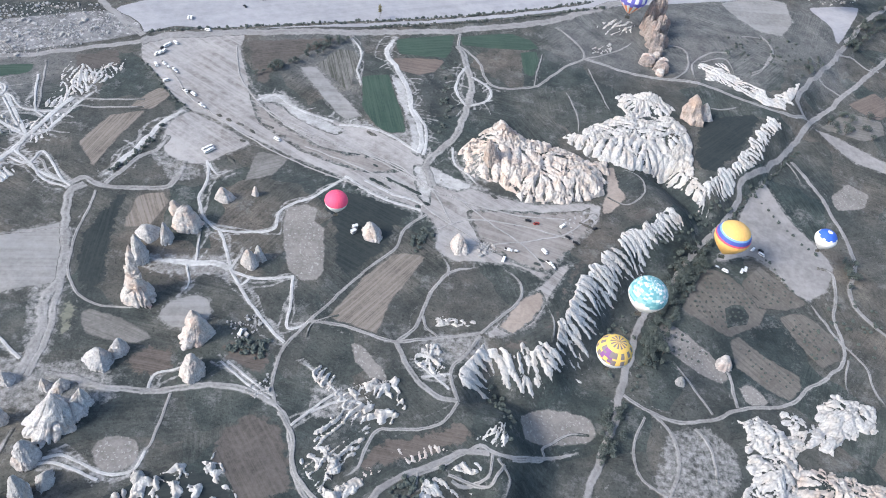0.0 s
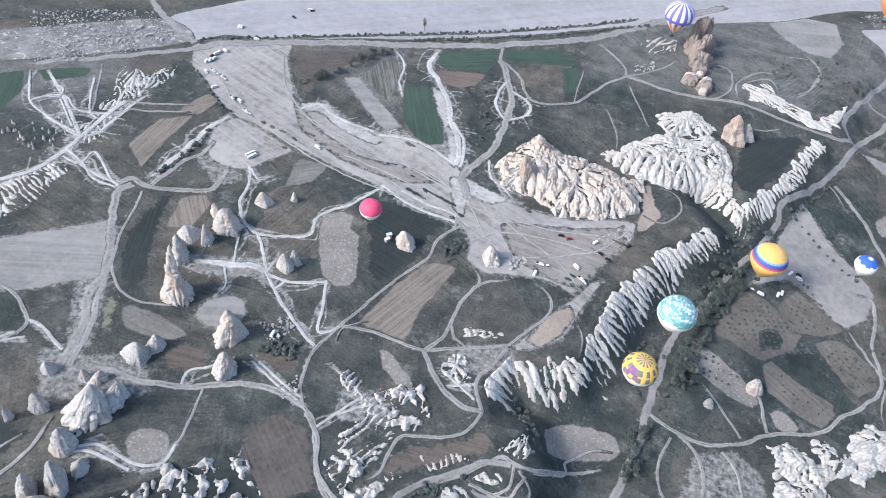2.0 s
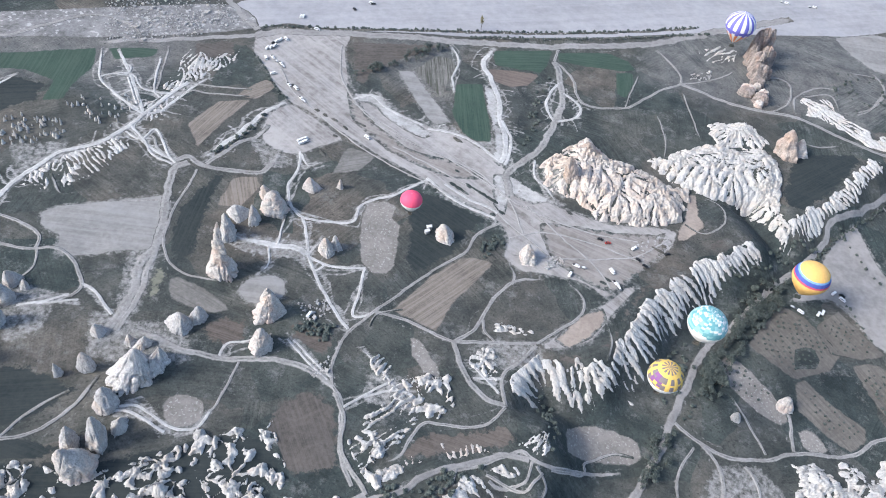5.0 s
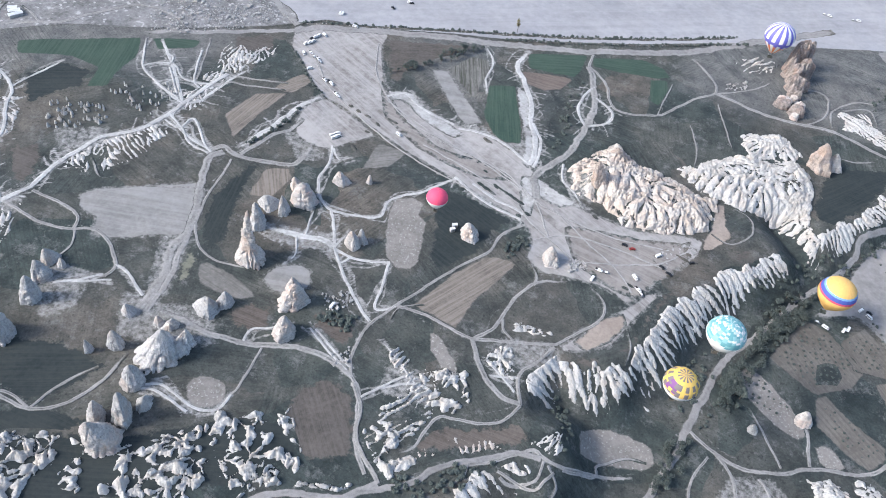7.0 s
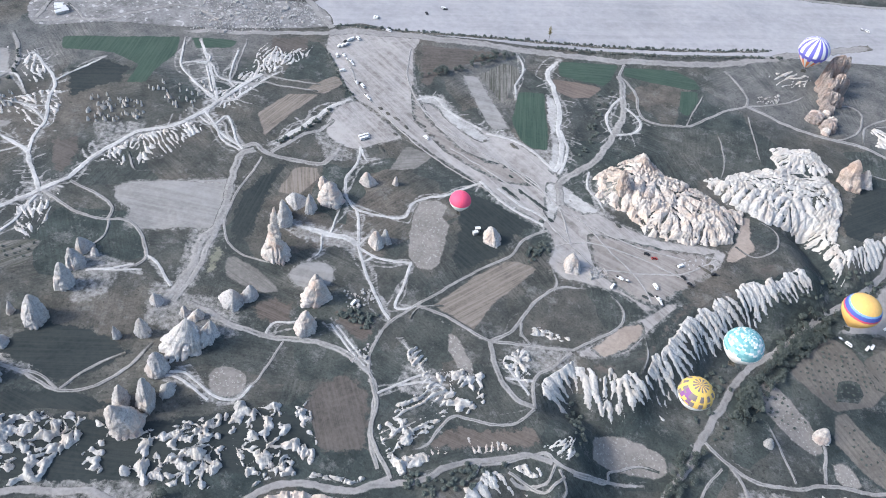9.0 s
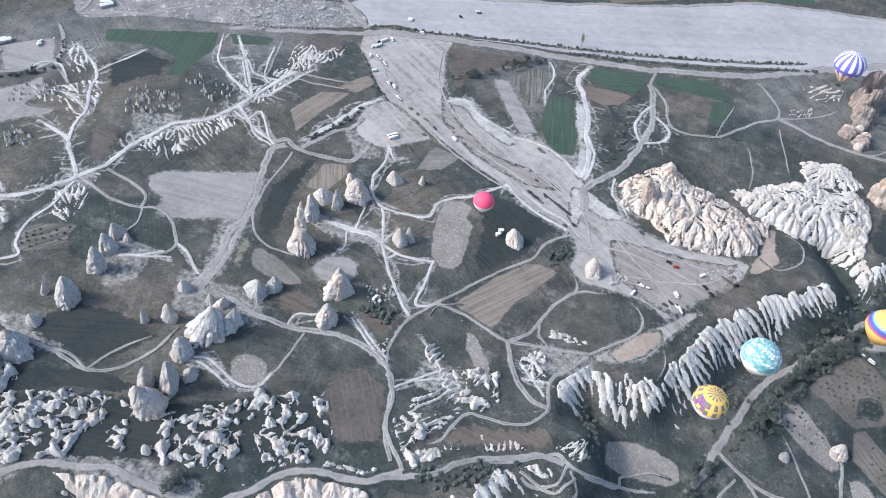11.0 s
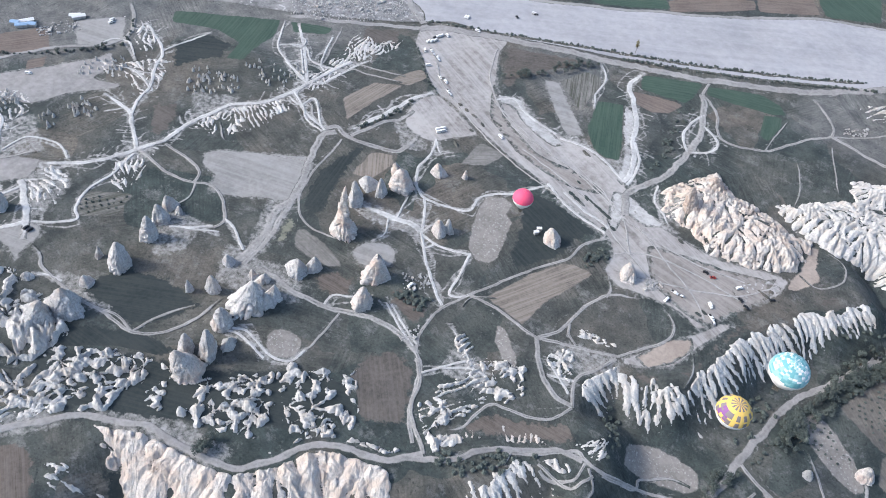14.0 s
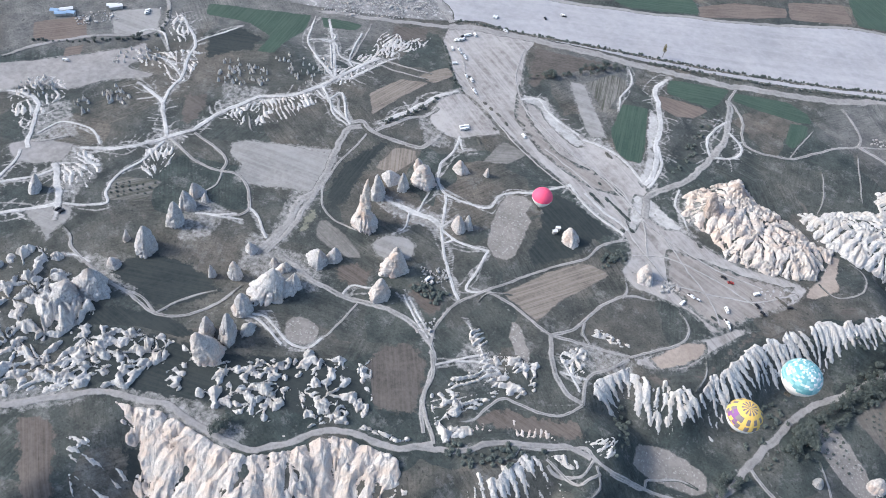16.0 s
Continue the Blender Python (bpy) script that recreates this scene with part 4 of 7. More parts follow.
GROVES = [
    ("tree", 34, [(153.1, 362.5), (164.3, 390.7), (183, 413.2), (196, 422.7), (188, 395.3), (172.3, 367.4), (158.4, 351.2)]),
    ("tree", 22, [(158.1, 353.9), (158.7, 371.7), (174.9, 406.3), (184.1, 419.6), (190.3, 397.1), (173.9, 372)]),
    ("tree", 20, [(137.9, 315.1), (145.6, 338.5), (156.3, 347.1), (155.8, 329.6), (151.2, 308.4), (141.1, 305.2)]),
    ("tree", 14, [(137.4, 317), (149.3, 327), (154.8, 305.2), (142, 293.4), (133.1, 300)]),
    ("tree", 14, [(110.2, 251.1), (122.1, 263.7), (126, 237.6), (114.1, 225.9)]),
    ("bush", 40, [(142.7, 398.2), (184.4, 446.2), (217.1, 471.5), (217.5, 455), (182.7, 407.8), (155.6, 373.6)]),
    ("bush", 30, [(109.7, 313.8), (134.6, 347.6), (137.9, 328.9), (121.7, 280), (111, 286)]),
    ("tree", 10, [(298.3, 649.3), (298.3, 667.9), (322.3, 696.7), (328.6, 681.8)]),
    ("tree", 10, [(295.1, 428.6), (306, 428.5), (306, 409.1), (295.8, 401.2)]),
    ("bush", 30, [(256.9, 329.5), (244.3, 345.3), (295.2, 398.3), (316.5, 382.7), (306, 341.1)]),
    ("bush", 26, [(-30.5, 559.9), (-19.7, 563.8), (-10.1, 462.9), (-19.6, 452.8), (-24.7, 503.1)]),
    ("bush", 40, [(224.3, 702.9), (301.3, 720.9), (317, 684.6), (248, 630.9), (223.9, 651.2)]),
    ("bush", 30, [(-21.9, 154.5), (-2.9, 172), (25.1, 194.5), (11.1, 168.1), (-13.6, 148.2)]),
    ("bush", 26, [(-24.1, 342.3), (-15.7, 360.8), (-6.7, 352.4), (-15.2, 334.3)]),
    ("tree", 8, [(-130.3, 91.1), (-125.2, 96.7), (-121.8, 91.4), (-123.3, 85.7), (-128.7, 81.4)]),
    ("bush", 40, [(-104.3, 243.1), (-86.1, 247.5), (-84.6, 232), (-107.8, 234.3)]),
    ("rubble", 700, [(-415, 506.3), (-371, 528.5), (-325.7, 543.7), (-284.1, 520.3), (-313.8, 498.4), (-343.5, 476.1), (-383.8, 452.9)]),
    ("rubble", 420, [(-377.5, 441), (-360.9, 486.6), (-311.8, 530.3), (-289.1, 517.8), (-313.5, 479), (-354.6, 446.6)]),
    ("rubble", 120, [(332.1, 821.6), (394.6, 873.6), (418.1, 863), (382.7, 822.7), (341.6, 806.4)]),
    ("rubble", 110, [(21.9, 353.9), (30.4, 357.3), (35.6, 350.7), (25, 342.6)]),
    ("rubble", 60, [(-114.3, 253), (-100.8, 262.7), (-92.1, 256.4), (-103.1, 239.4)]),
    ("rubble", 60, [(-92.3, 211.5), (-81, 225.3), (-76.4, 215.2), (-83.5, 208.2)]),
    ("rubble", 50, [(97.1, 629.7), (115.8, 643.6), (118.2, 630.6), (99.8, 618)]),
    ("rubble", 90, [(-513.7, 281.5), (-501.8, 313.1), (-484.4, 305.1), (-499.9, 276.8)]),
    ("pillar", 46, [(-365.2, 301.4), (-377.2, 328.2), (-361.1, 338.4), (-336.5, 340), (-329, 325.8), (-345.2, 310.1), (-352.1, 298.2)]),
    ("pillar", 24, [(-353.4, 357.4), (-329, 387.4), (-301.5, 385.4), (-305.9, 348), (-329.9, 346.5)]),
    ("pillar", 26, [(-411.7, 230.8), (-411.2, 246.4), (-392.2, 244.5), (-388.4, 233.4), (-397.4, 224.8)]),
    ("pillar", 22, [(-444.5, 261.9), (-441.3, 287.7), (-425.3, 303.7), (-410, 284.7), (-425.9, 263.7)]),
    ("pillar", 20, [(-471.1, 193.6), (-456.5, 218), (-435.6, 207.9), (-447.3, 186.9)]),
    ("pillar", 14, [(-418.1, 210), (-417.8, 220), (-399.3, 213.5), (-401.2, 202.3)]),
    ("orchard", 56, [(149.2, 324.6), (155.7, 338.2), (170.7, 331.3), (186.5, 317.3), (174.1, 305.3), (159.7, 311.8)]),
    ("orchard", 60, [(172.5, 354.7), (192.1, 393.6), (206.3, 390.8), (217.6, 381.5), (227.9, 367), (200.4, 338.5)]),
    ("orchard", 30, [(218.7, 389.7), (231.1, 404.8), (251.5, 387.4), (258.2, 378.6), (232.7, 372.3)]),
    ("orchard", 50, [(203.3, 330.7), (207.9, 336.5), (225, 321.9), (242.3, 312.5), (234, 297.5), (218.2, 302.5)]),
    ("orchard", 36, [(241.1, 361.7), (256.3, 367.9), (274.8, 350.3), (273.1, 333.4), (262.5, 328.5), (248.8, 344)]),
    ("orchard", 50, [(-322.1, 166.4), (-324, 179.4), (-302.2, 195.2), (-297.2, 177.6), (-300.6, 170.8), (-314, 161)]),
    ("tree", 16, [(320.2, 614.6), (366.6, 625.2), (360.6, 585.0), (332.8, 579.2), (313.9, 597.2)]),
    ("tree", 14, [(355.9, 731.4), (403.4, 805.4), (430.7, 841.8), (426.3, 816.3), (371.4, 738.3)]),
    ("tree", 16, [(-170.0, 479.0), (-163.5, 505.7), (-142.5, 538.8), (-120.4, 567.0), (-117.4, 561.7), (-139.1, 530.3), (-157.4, 497.6)]),
    ("bush", 22, [(40.4, 253.8), (52.3, 253.9), (57.6, 230.8), (57.3, 207.6), (51.5, 211.1)]),
    ("bush", 12, [(-24.8, 159.7), (-17.2, 164.6), (-13.1, 159.0), (-21.3, 151.8)]),
    ("bush", 12, [(-5.2, 174.9), (8.0, 183.4), (9.5, 175.0), (-1.0, 164.7)]),
]
HEDGES = [
    ("tree", 4.2, [(141.1, 314.7), (150.7, 339.4), (162, 363.7), (175.8, 388.4), (190.3, 412.1), (200.7, 427.5)]),
    ("tree", 4.5, [(145, 302.9), (156.4, 331.1), (168.4, 358.7), (182.6, 384.7), (191.3, 398.9)]),
    ("tree", 4.2, [(111.5, 221.8), (117, 243.1), (124.2, 263.3)]),
    ("bush", 3.5, [(132.4, 278.3), (138.7, 301.4), (145, 316.5)]),
    ("bush", 3.5, [(212.3, 447.7), (233.4, 482.5), (263.2, 523.2), (282.3, 550.7)]),
    ("bush", 2.6, [(-269.6, 519.4), (-215.4, 546.5), (-162.7, 571.3), (-105.3, 599.2), (-81.8, 610.3), (-8.2, 649.2), (44, 680.5), (97.2, 715.2)]),
    ("bush", 2.6, [(-100.6, 590.5), (-29.5, 625.7), (16.8, 651.3), (93.8, 698.1), (108.4, 707.4)]),
    ("tree", 7, [(-170.5, 489), (-155.2, 506.7), (-134.3, 533.1), (-115.4, 565.4)]),
    ("bush", 4, [(-227.5, 353.2), (-221.3, 370.1), (-217.4, 388.9), (-214.3, 411.1)]),
    ("bush", 4, [(-225.2, 356.8), (-219, 373.9), (-214.8, 392.3)]),
    ("tree", 6, [(359.2, 729.5), (383.4, 770.9), (419.2, 811.4)]),
    ("tree", 6, [(369.7, 730.5), (397.6, 771.1), (430, 809.4)]),
    ("bush", 4, [(-506.3, 238), (-477.7, 265.5), (-449.1, 300), (-446.2, 318.7), (-465, 344.3)]),
    ("tree", 9, [(-470.1, 270.8), (-458, 284), (-449.1, 300)]),
    ("bush", 4, [(-260.6, 481.4), (-243, 465.9), (-223.6, 445), (-206.2, 433.4)]),
    ("bush", 5, [(236.9, 416.3), (251.9, 390.1)]),
    ("tree", 8, [(158.7, 371.7), (165.5, 388), (173.2, 409.4)]),
    ("bush", 6, [(233.1, 489.5), (254, 459), (276.2, 432.2)]),
    ("poplar", 50, [(-95.8, 607.9), (-95.5, 609.1)]),
]
SHEDS = [
    ("blue", -529.5, 275.1),
    ("blue", -523.2, 276.0),
    ("white", -525.0, 283.0),
    ("blue", -518.2, 282.5),
    ("white", -503.3, 314.2),
    ("white", -499.9, 315.1),
    ("white", -485.2, 410.8),
    ("white", -481.3, 408.3),
    ("white", -476.9, 404.7),
    ("white", -59.7, 345.8),
    ("white", -59.7, 341.2),
]
BALLOONS = [
    ("pink", -65.9, 312.9, 54.0, 15.1),
    ("teal", 116.9, 288.8, 53.0, 24.6),
    ("check", 101.4, 255.7, 39.0, 21.9),
    ("yellow", 197.3, 399.9, 9.0, 28.2),
    ("stripe", 129.5, 679.9, 32.0, 30.3),
    ("blue", 260.7, 406.9, 18.0, 16.8),
    ("orange", 352.6, 800.1, 36.0, 32.1),
]


# ---- numeric helpers ----
def smooth(a, b, x):
    t = np.clip((x - a) / (b - a), 0, 1)
    return t * t * (3 - 2 * t)


def perlin(x, y, seed=0):
    """Gradient noise in the plane, about -0.7 to 0.7."""
    xi, yi = np.floor(x), np.floor(y)
    fx, fy = x - xi, y - yi

    def corner(ix, iy, dx, dy):
        k = (ix.astype(np.int64) * 374761393 + iy.astype(np.int64) * 668265263 + seed * 974634777) & 0x7FFFFFFF
        k = ((k ^ (k >> 13)) * 1274126177) & 0x7FFFFFFF
        a = (k ^ (k >> 16)) % 4096 * (2 * math.pi / 4096)
        return np.cos(a) * dx + np.sin(a) * dy

    u, v = fx**3 * (fx * (fx * 6 - 15) + 10), fy**3 * (fy * (fy * 6 - 15) + 10)
    a = corner(xi, yi, fx, fy) * (1 - u) + corner(xi + 1, yi, fx - 1, fy) * u
    b = corner(xi, yi + 1, fx, fy - 1) * (1 - u) + corner(xi + 1, yi + 1, fx - 1, fy - 1) * u
    return a * (1 - v) + b * v


def fractal(x, y, seed=0, octaves=4):
    total, gain = 0 * x, 1.0
    for n in range(octaves):
        total, gain = total + gain * perlin(x * 2**n, y * 2**n, seed + 17 * n), gain * 0.5
    return total


def edge_distance(x, y, pts, closed=True):
    """Metres to a line of points; for a closed one, positive inside and negative outside."""
    d, inside = np.full(np.shape(x), 1e9), np.zeros(np.shape(x), bool)
    for i in range(len(pts) if closed else len(pts) - 1):
        (ax, ay), (bx, by) = pts[i], pts[(i + 1) % len(pts)]
        vx, vy = bx - ax, by - ay
        t = np.clip(((x - ax) * vx + (y - ay) * vy) / (vx * vx + vy * vy + 1e-9), 0, 1)
        d = np.minimum(d, np.hypot(x - ax - t * vx, y - ay - t * vy))
        if closed and by != ay:
            inside ^= ((ay > y) != (by > y)) & (x < (bx - ax) * (y - ay) / (by - ay) + ax)
    return np.where(inside, d, -d) if closed else d


def curve_through(pts, step, closed=False, ease=1.0):
    """A smooth line through the given points, sampled about every step metres."""
    p = np.array(pts, float)
    n = len(p)
    pick = (lambda i: p[i % n]) if closed else (lambda i: p[min(max(i, 0), n - 1)])
    made = []
    for i in range(n if closed else n - 1):
        a, b, c, d = pick(i - 1), pick(i), pick(i + 1), pick(i + 2)
        for t in np.linspace(0, 1, max(2, int(np.linalg.norm(c - b) / step) + 1))[:-1]:
            m0, m1 = 0.5 * ease * (c - a), 0.5 * ease * (d - b)
            made.append((2 * t**3 - 3 * t**2 + 1) * b + (t**3 - 2 * t**2 + t) * m0 + (3 * t**2 - 2 * t**3) * c + (t**3 - t**2) * m1)
    if not closed:
        made.append(p[-1])
    return np.array(made)


def relief(x, y):
    """The height of the ground: a plateau, a valley to the east, a drop to the south, and mounds under the badlands."""
    x, y = np.asarray(x, float), np.asarray(y, float)
    wobble = 5 * perlin(x / 23, y / 23, 3)
    east = smooth(-4, 34, edge_distance(x, y, EAST_RIM) + wobble)
    south = smooth(0, 45, edge_distance(x, y, SOUTH_RIM) + wobble)
    z = -(23 - 14 * smooth(315, 720, y)) * east - 23 * south * (1 - east)
    for style, amp, wave, fall, tint, pts in TUFF:
        p = np.array(pts)
        (x0, y0), (x1, y1) = p.min(0), p.max(0)
        near = (x > x0 - 4) & (x < x1 + 4) & (y > y0 - 4) & (y < y1 + 4)
        if near.any():
            rise = (0.8 if style == "lobes" else 0.2 if style == "lumps" else 0.15) * amp * smooth(-3, 16, edge_distance(x[near], y[near], pts))
            z = np.array(z)
            z[near] = z[near] + rise
    far = smooth(1100, 2600, np.hypot(x, y - 400))
    return z + 1.4 * fractal(x / 63, y / 63, 5, 3) + 0.14 * fractal(x / 8, y / 8, 8, 2) + 60 * far * fractal(x / 900, y / 900, 9, 3)


# ---- materials ----
def shader(name, roughness=0.9):
    m = bpy.data.materials.new(name)
    m.use_nodes = True
    b = m.node_tree.nodes["Principled BSDF"]
    b.inputs["Roughness"].default_value = roughness
    b.inputs["Specular IOR Level"].default_value = 0.25
    return m, m.node_tree.nodes, m.node_tree.links, b


def noise_node(nodes, links, vector, scale, detail=4.0, rough=0.6):
    n = nodes.new("ShaderNodeTexNoise")
    n.inputs["Scale"].default_value, n.inputs["Detail"].default_value, n.inputs["Roughness"].default_value = scale, detail, rough
    links.new(vector, n.inputs["Vector"])
    return n.outputs["Fac"]


def ramp_node(nodes, links, value, stops):
    r = nodes.new("ShaderNodeValToRGB")
    while len(r.color_ramp.elements) < len(stops):
        r.color_ramp.elements.new(0.5)
    for e, (place, colour) in zip(r.color_ramp.elements, stops):
        e.position, e.color = place, (*colour, 1)
    links.new(value, r.inputs[0])
    return r.outputs[0]


def mix_node(nodes, links, kind, fac, a, b):
    m = nodes.new("ShaderNodeMix")
    m.data_type, m.blend_type = "RGBA", kind
    for socket, value in ((m.inputs[0], fac), (m.inputs[6], a), (m.inputs[7], b)):
        if isinstance(value, (int, float)):
            socket.default_value = value
        elif isinstance(value, tuple):
            socket.default_value = (*value, 1)
        else:
            links.new(value, socket)
    return m.outputs[2]


def math_node(nodes, links, kind, a, b=0.0):
    m = nodes.new("ShaderNodeMath")
    m.operation, m.use_clamp = kind, False
    for socket, value in zip(m.inputs, (a, b)):
        if isinstance(value, (int, float)):
            socket.default_value = value
        else:
            links.new(value, socket)
    return m.outputs[0]


def bump_node(nodes, links, height, strength, distance, bsdf):
    b = nodes.new("ShaderNodeBump")
    b.inputs["Strength"].default_value, b.inputs["Distance"].default_value = strength, distance
    links.new(height, b.inputs["Height"])
    links.new(b.outputs[0], bsdf.inputs["Normal"])


def grass_colour(nodes, links, place):
    """Dark dry steppe: grey olive and brown patches, tussocks, a few small dark bushes, thin bare spots."""
    big, mid, fine = (noise_node(nodes, links, place, k, d, r) for k, d, r in ((0.011, 5, 0.62), (0.06, 6, 0.7), (0.7, 4, 0.7)))
    colour = ramp_node(nodes, links, big, [(0.34, (0.042, 0.050, 0.053)), (0.48, (0.060, 0.065, 0.064)), (0.62, (0.092, 0.090, 0.085))])
    plots = nodes.new("ShaderNodeTexVoronoi")
    plots.inputs["Scale"].default_value = 0.019
    bent = nodes.new("ShaderNodeVectorMath")
    bent.operation = "MULTIPLY_ADD"
    drift = nodes.new("ShaderNodeTexNoise")
    drift.inputs["Scale"].default_value = 0.04
    links.new(place, drift.inputs["Vector"])
    links.new(drift.outputs["Color"], bent.inputs[0])
    bent.inputs[1].default_value = (22, 22, 0)
    links.new(place, bent.inputs[2])
    links.new(bent.outputs[0], plots.inputs["Vector"])
    tone = nodes.new("ShaderNodeSeparateColor")
    links.new(plots.outputs["Color"], tone.inputs[0])
    colour = mix_node(nodes, links, "OVERLAY", 0.85, colour, ramp_node(nodes, links, tone.outputs[0], [(0.0, (0.28, 0.36, 0.36)), (0.5, (0.5, 0.5, 0.48)), (1.0, (0.68, 0.61, 0.56))]))
    # Painted haze: mixes a pale bluish grey into the far grass.
    thin = nodes.new("ShaderNodeAttribute")
    thin.attribute_name = "haze_tone"
    colour = mix_node(nodes, links, "MIX", math_node(nodes, links, "MULTIPLY", thin.outputs["Fac"], 0.75), colour, (0.135, 0.136, 0.138))
    lines = nodes.new("ShaderNodeMapping")
    lines.inputs["Scale"].default_value = (0.05, 1.0, 0.0)
    turned = nodes.new("ShaderNodeVectorRotate")
    turned.rotation_type = "Z_AXIS"
    links.new(place, turned.inputs["Vector"])
    links.new(math_node(nodes, links, "MULTIPLY", tone.outputs[1], 3.1), turned.inputs["Angle"])
    links.new(turned.outputs[0], lines.inputs["Vector"])
    furrow = noise_node(nodes, links, lines.outputs[0], 0.6, 3, 0.7)
    colour = mix_node(nodes, links, "OVERLAY", math_node(nodes, links, "MULTIPLY", tone.outputs[2], 0.7), colour, ramp_node(nodes, links, furrow, [(0.35, (0.28, 0.29, 0.29)), (0.65, (0.72, 0.71, 0.69))]))
    colour = mix_node(nodes, links, "OVERLAY", 0.7, colour, ramp_node(nodes, links, mid, [(0.34, (0.22, 0.24, 0.24)), (0.66, (0.80, 0.77, 0.73))]))
    colour = mix_node(nodes, links, "OVERLAY", 0.5, colour, ramp_node(nodes, links, fine, [(0.32, (0.24, 0.25, 0.25)), (0.68, (0.76, 0.74, 0.72))]))
    bush = ramp_node(nodes, links, noise_node(nodes, links, place, 0.42, 2, 0.5), [(0.64, (0, 0, 0)), (0.69, (1, 1, 1))])
    colour = mix_node(nodes, links, "MIX", math_node(nodes, links, "MULTIPLY", bush, 0.6), colour, (0.022, 0.026, 0.024))
    bare = ramp_node(nodes, links, noise_node(nodes, links, place, 0.05, 8, 0.85), [(0.54, (0, 0, 0)), (0.66, (1, 1, 1))])
    return mix_node(nodes, links, "MIX", math_node(nodes, links, "MULTIPLY", bare, 0.62), colour, (0.22, 0.217, 0.208)), mid, fine


def cover_node(nodes, links, place, attribute, lo, hi, scale, amount):
    """How far an attribute, made ragged by noise, covers the grass."""
    a = nodes.new("ShaderNodeAttribute")
    a.attribute_name = attribute
    n = math_node(nodes, links, "MULTIPLY", math_node(nodes, links, "SUBTRACT", noise_node(nodes, links, place, scale, 6, 0.72), 0.5), amount)
    return ramp_node(nodes, links, math_node(nodes, links, "ADD", a.outputs["Fac"], n), [(lo, (0, 0, 0)), (hi, (1, 1, 1))]), a.outputs["Fac"]


def bared_grass(nodes, links, place):
    """Grass, and pale dust where feet, wheels and rain have bared it."""
    colour, mid, fine = grass_colour(nodes, links, place)
    soil = ramp_node(nodes, links, noise_node(nodes, links, place, 0.3, 5, 0.7), [(0.3, (0.19, 0.184, 0.175)), (0.7, (0.38, 0.37, 0.355))])
    cover, bareness = cover_node(nodes, links, place, "dust", 0.40, 0.62, 0.26, 0.95)
    soil = mix_node(nodes, links, "MIX", ramp_node(nodes, links, bareness, [(0.56, (0, 0, 0)), (0.68, (1, 1, 1))]), soil, (0.47, 0.462, 0.445))
    return mix_node(nodes, links, "MIX", cover, colour, soil), fine


def steppe():
    m, nodes, links, bsdf = shader("dry_grass")
    place = nodes.new("ShaderNodeNewGeometry").outputs["Position"]
    colour, fine = bared_grass(nodes, links, place)
    links.new(colour, bsdf.inputs["Base Color"])
    bump_node(nodes, links, fine, 0.6, 0.8, bsdf)
    return m


def earth(name, dark, light, wide=0.03, fine=0.35, streak=None, speck=None, speck_scale=0.3, bump=0.4, rut=None, fray=0.62):
    """Soil or dust that frays into the grass at its rim: two scales of variation, streaks along a direction in degrees, specks, ruts."""
    m, nodes, links, bsdf = shader(name)
    place = nodes.new("ShaderNodeNewGeometry").outputs["Position"]
    a = noise_node(nodes, links, place, wide, 4, 0.65)
    b = noise_node(nodes, links, place, fine, 6, 0.72)
    both = math_node(nodes, links, "ADD", math_node(nodes, links, "MULTIPLY", a, 0.5), math_node(nodes, links, "MULTIPLY", b, 0.5))
    colour = ramp_node(nodes, links, both, [(0.38, dark), (0.60, light)])
    if streak is not None:
        turn = nodes.new("ShaderNodeMapping")
        turn.vector_type = "TEXTURE"
        turn.inputs["Rotation"].default_value = (0, 0, radians(streak[0]))
        links.new(place, turn.inputs["Vector"])
        stretch = nodes.new("ShaderNodeMapping")
        stretch.inputs["Scale"].default_value = (0.03, 1.0, 0.0)
        links.new(turn.outputs[0], stretch.inputs["Vector"])
        k = noise_node(nodes, links, stretch.outputs[0], streak[1], 4, 0.75)
        colour = mix_node(nodes, links, "MIX", math_node(nodes, links, "MULTIPLY", ramp_node(nodes, links, k, [(0.44, (0, 0, 0)), (0.58, (1, 1, 1))]), streak[2]), colour, streak[3])
    if speck is not None:
        k = noise_node(nodes, links, place, speck_scale, 2, 0.5)
        colour = mix_node(nodes, links, "MIX", ramp_node(nodes, links, k, [(0.60, (0, 0, 0)), (0.66, (1, 1, 1))]), colour, speck)
    grass = bared_grass(nodes, links, place)[0]
    cover, inner = cover_node(nodes, links, place, "inner", 0.12 + 0.1 * (fray > 1), 0.32 + 0.1 * (fray > 1), 0.3 if fray < 1 else 0.16, fray)
    if rut:
        middle = ramp_node(nodes, links, inner, [(0.62, (0, 0, 0)), (0.85, (1, 1, 1))])
        tuft = ramp_node(nodes, links, noise_node(nodes, links, place, 0.12, 4, 0.7), [(0.45, (0, 0, 0)), (0.62, (1, 1, 1))])
        colour = mix_node(nodes, links, "MIX", math_node(nodes, links, "MULTIPLY", math_node(nodes, links, "MULTIPLY", middle, tuft), rut), colour, grass)
    colour = mix_node(nodes, links, "MIX", cover, grass, colour)
    links.new(colour, bsdf.inputs["Base Color"])
    bump_node(nodes, links, b, bump, 0.6, bsdf)
    return m


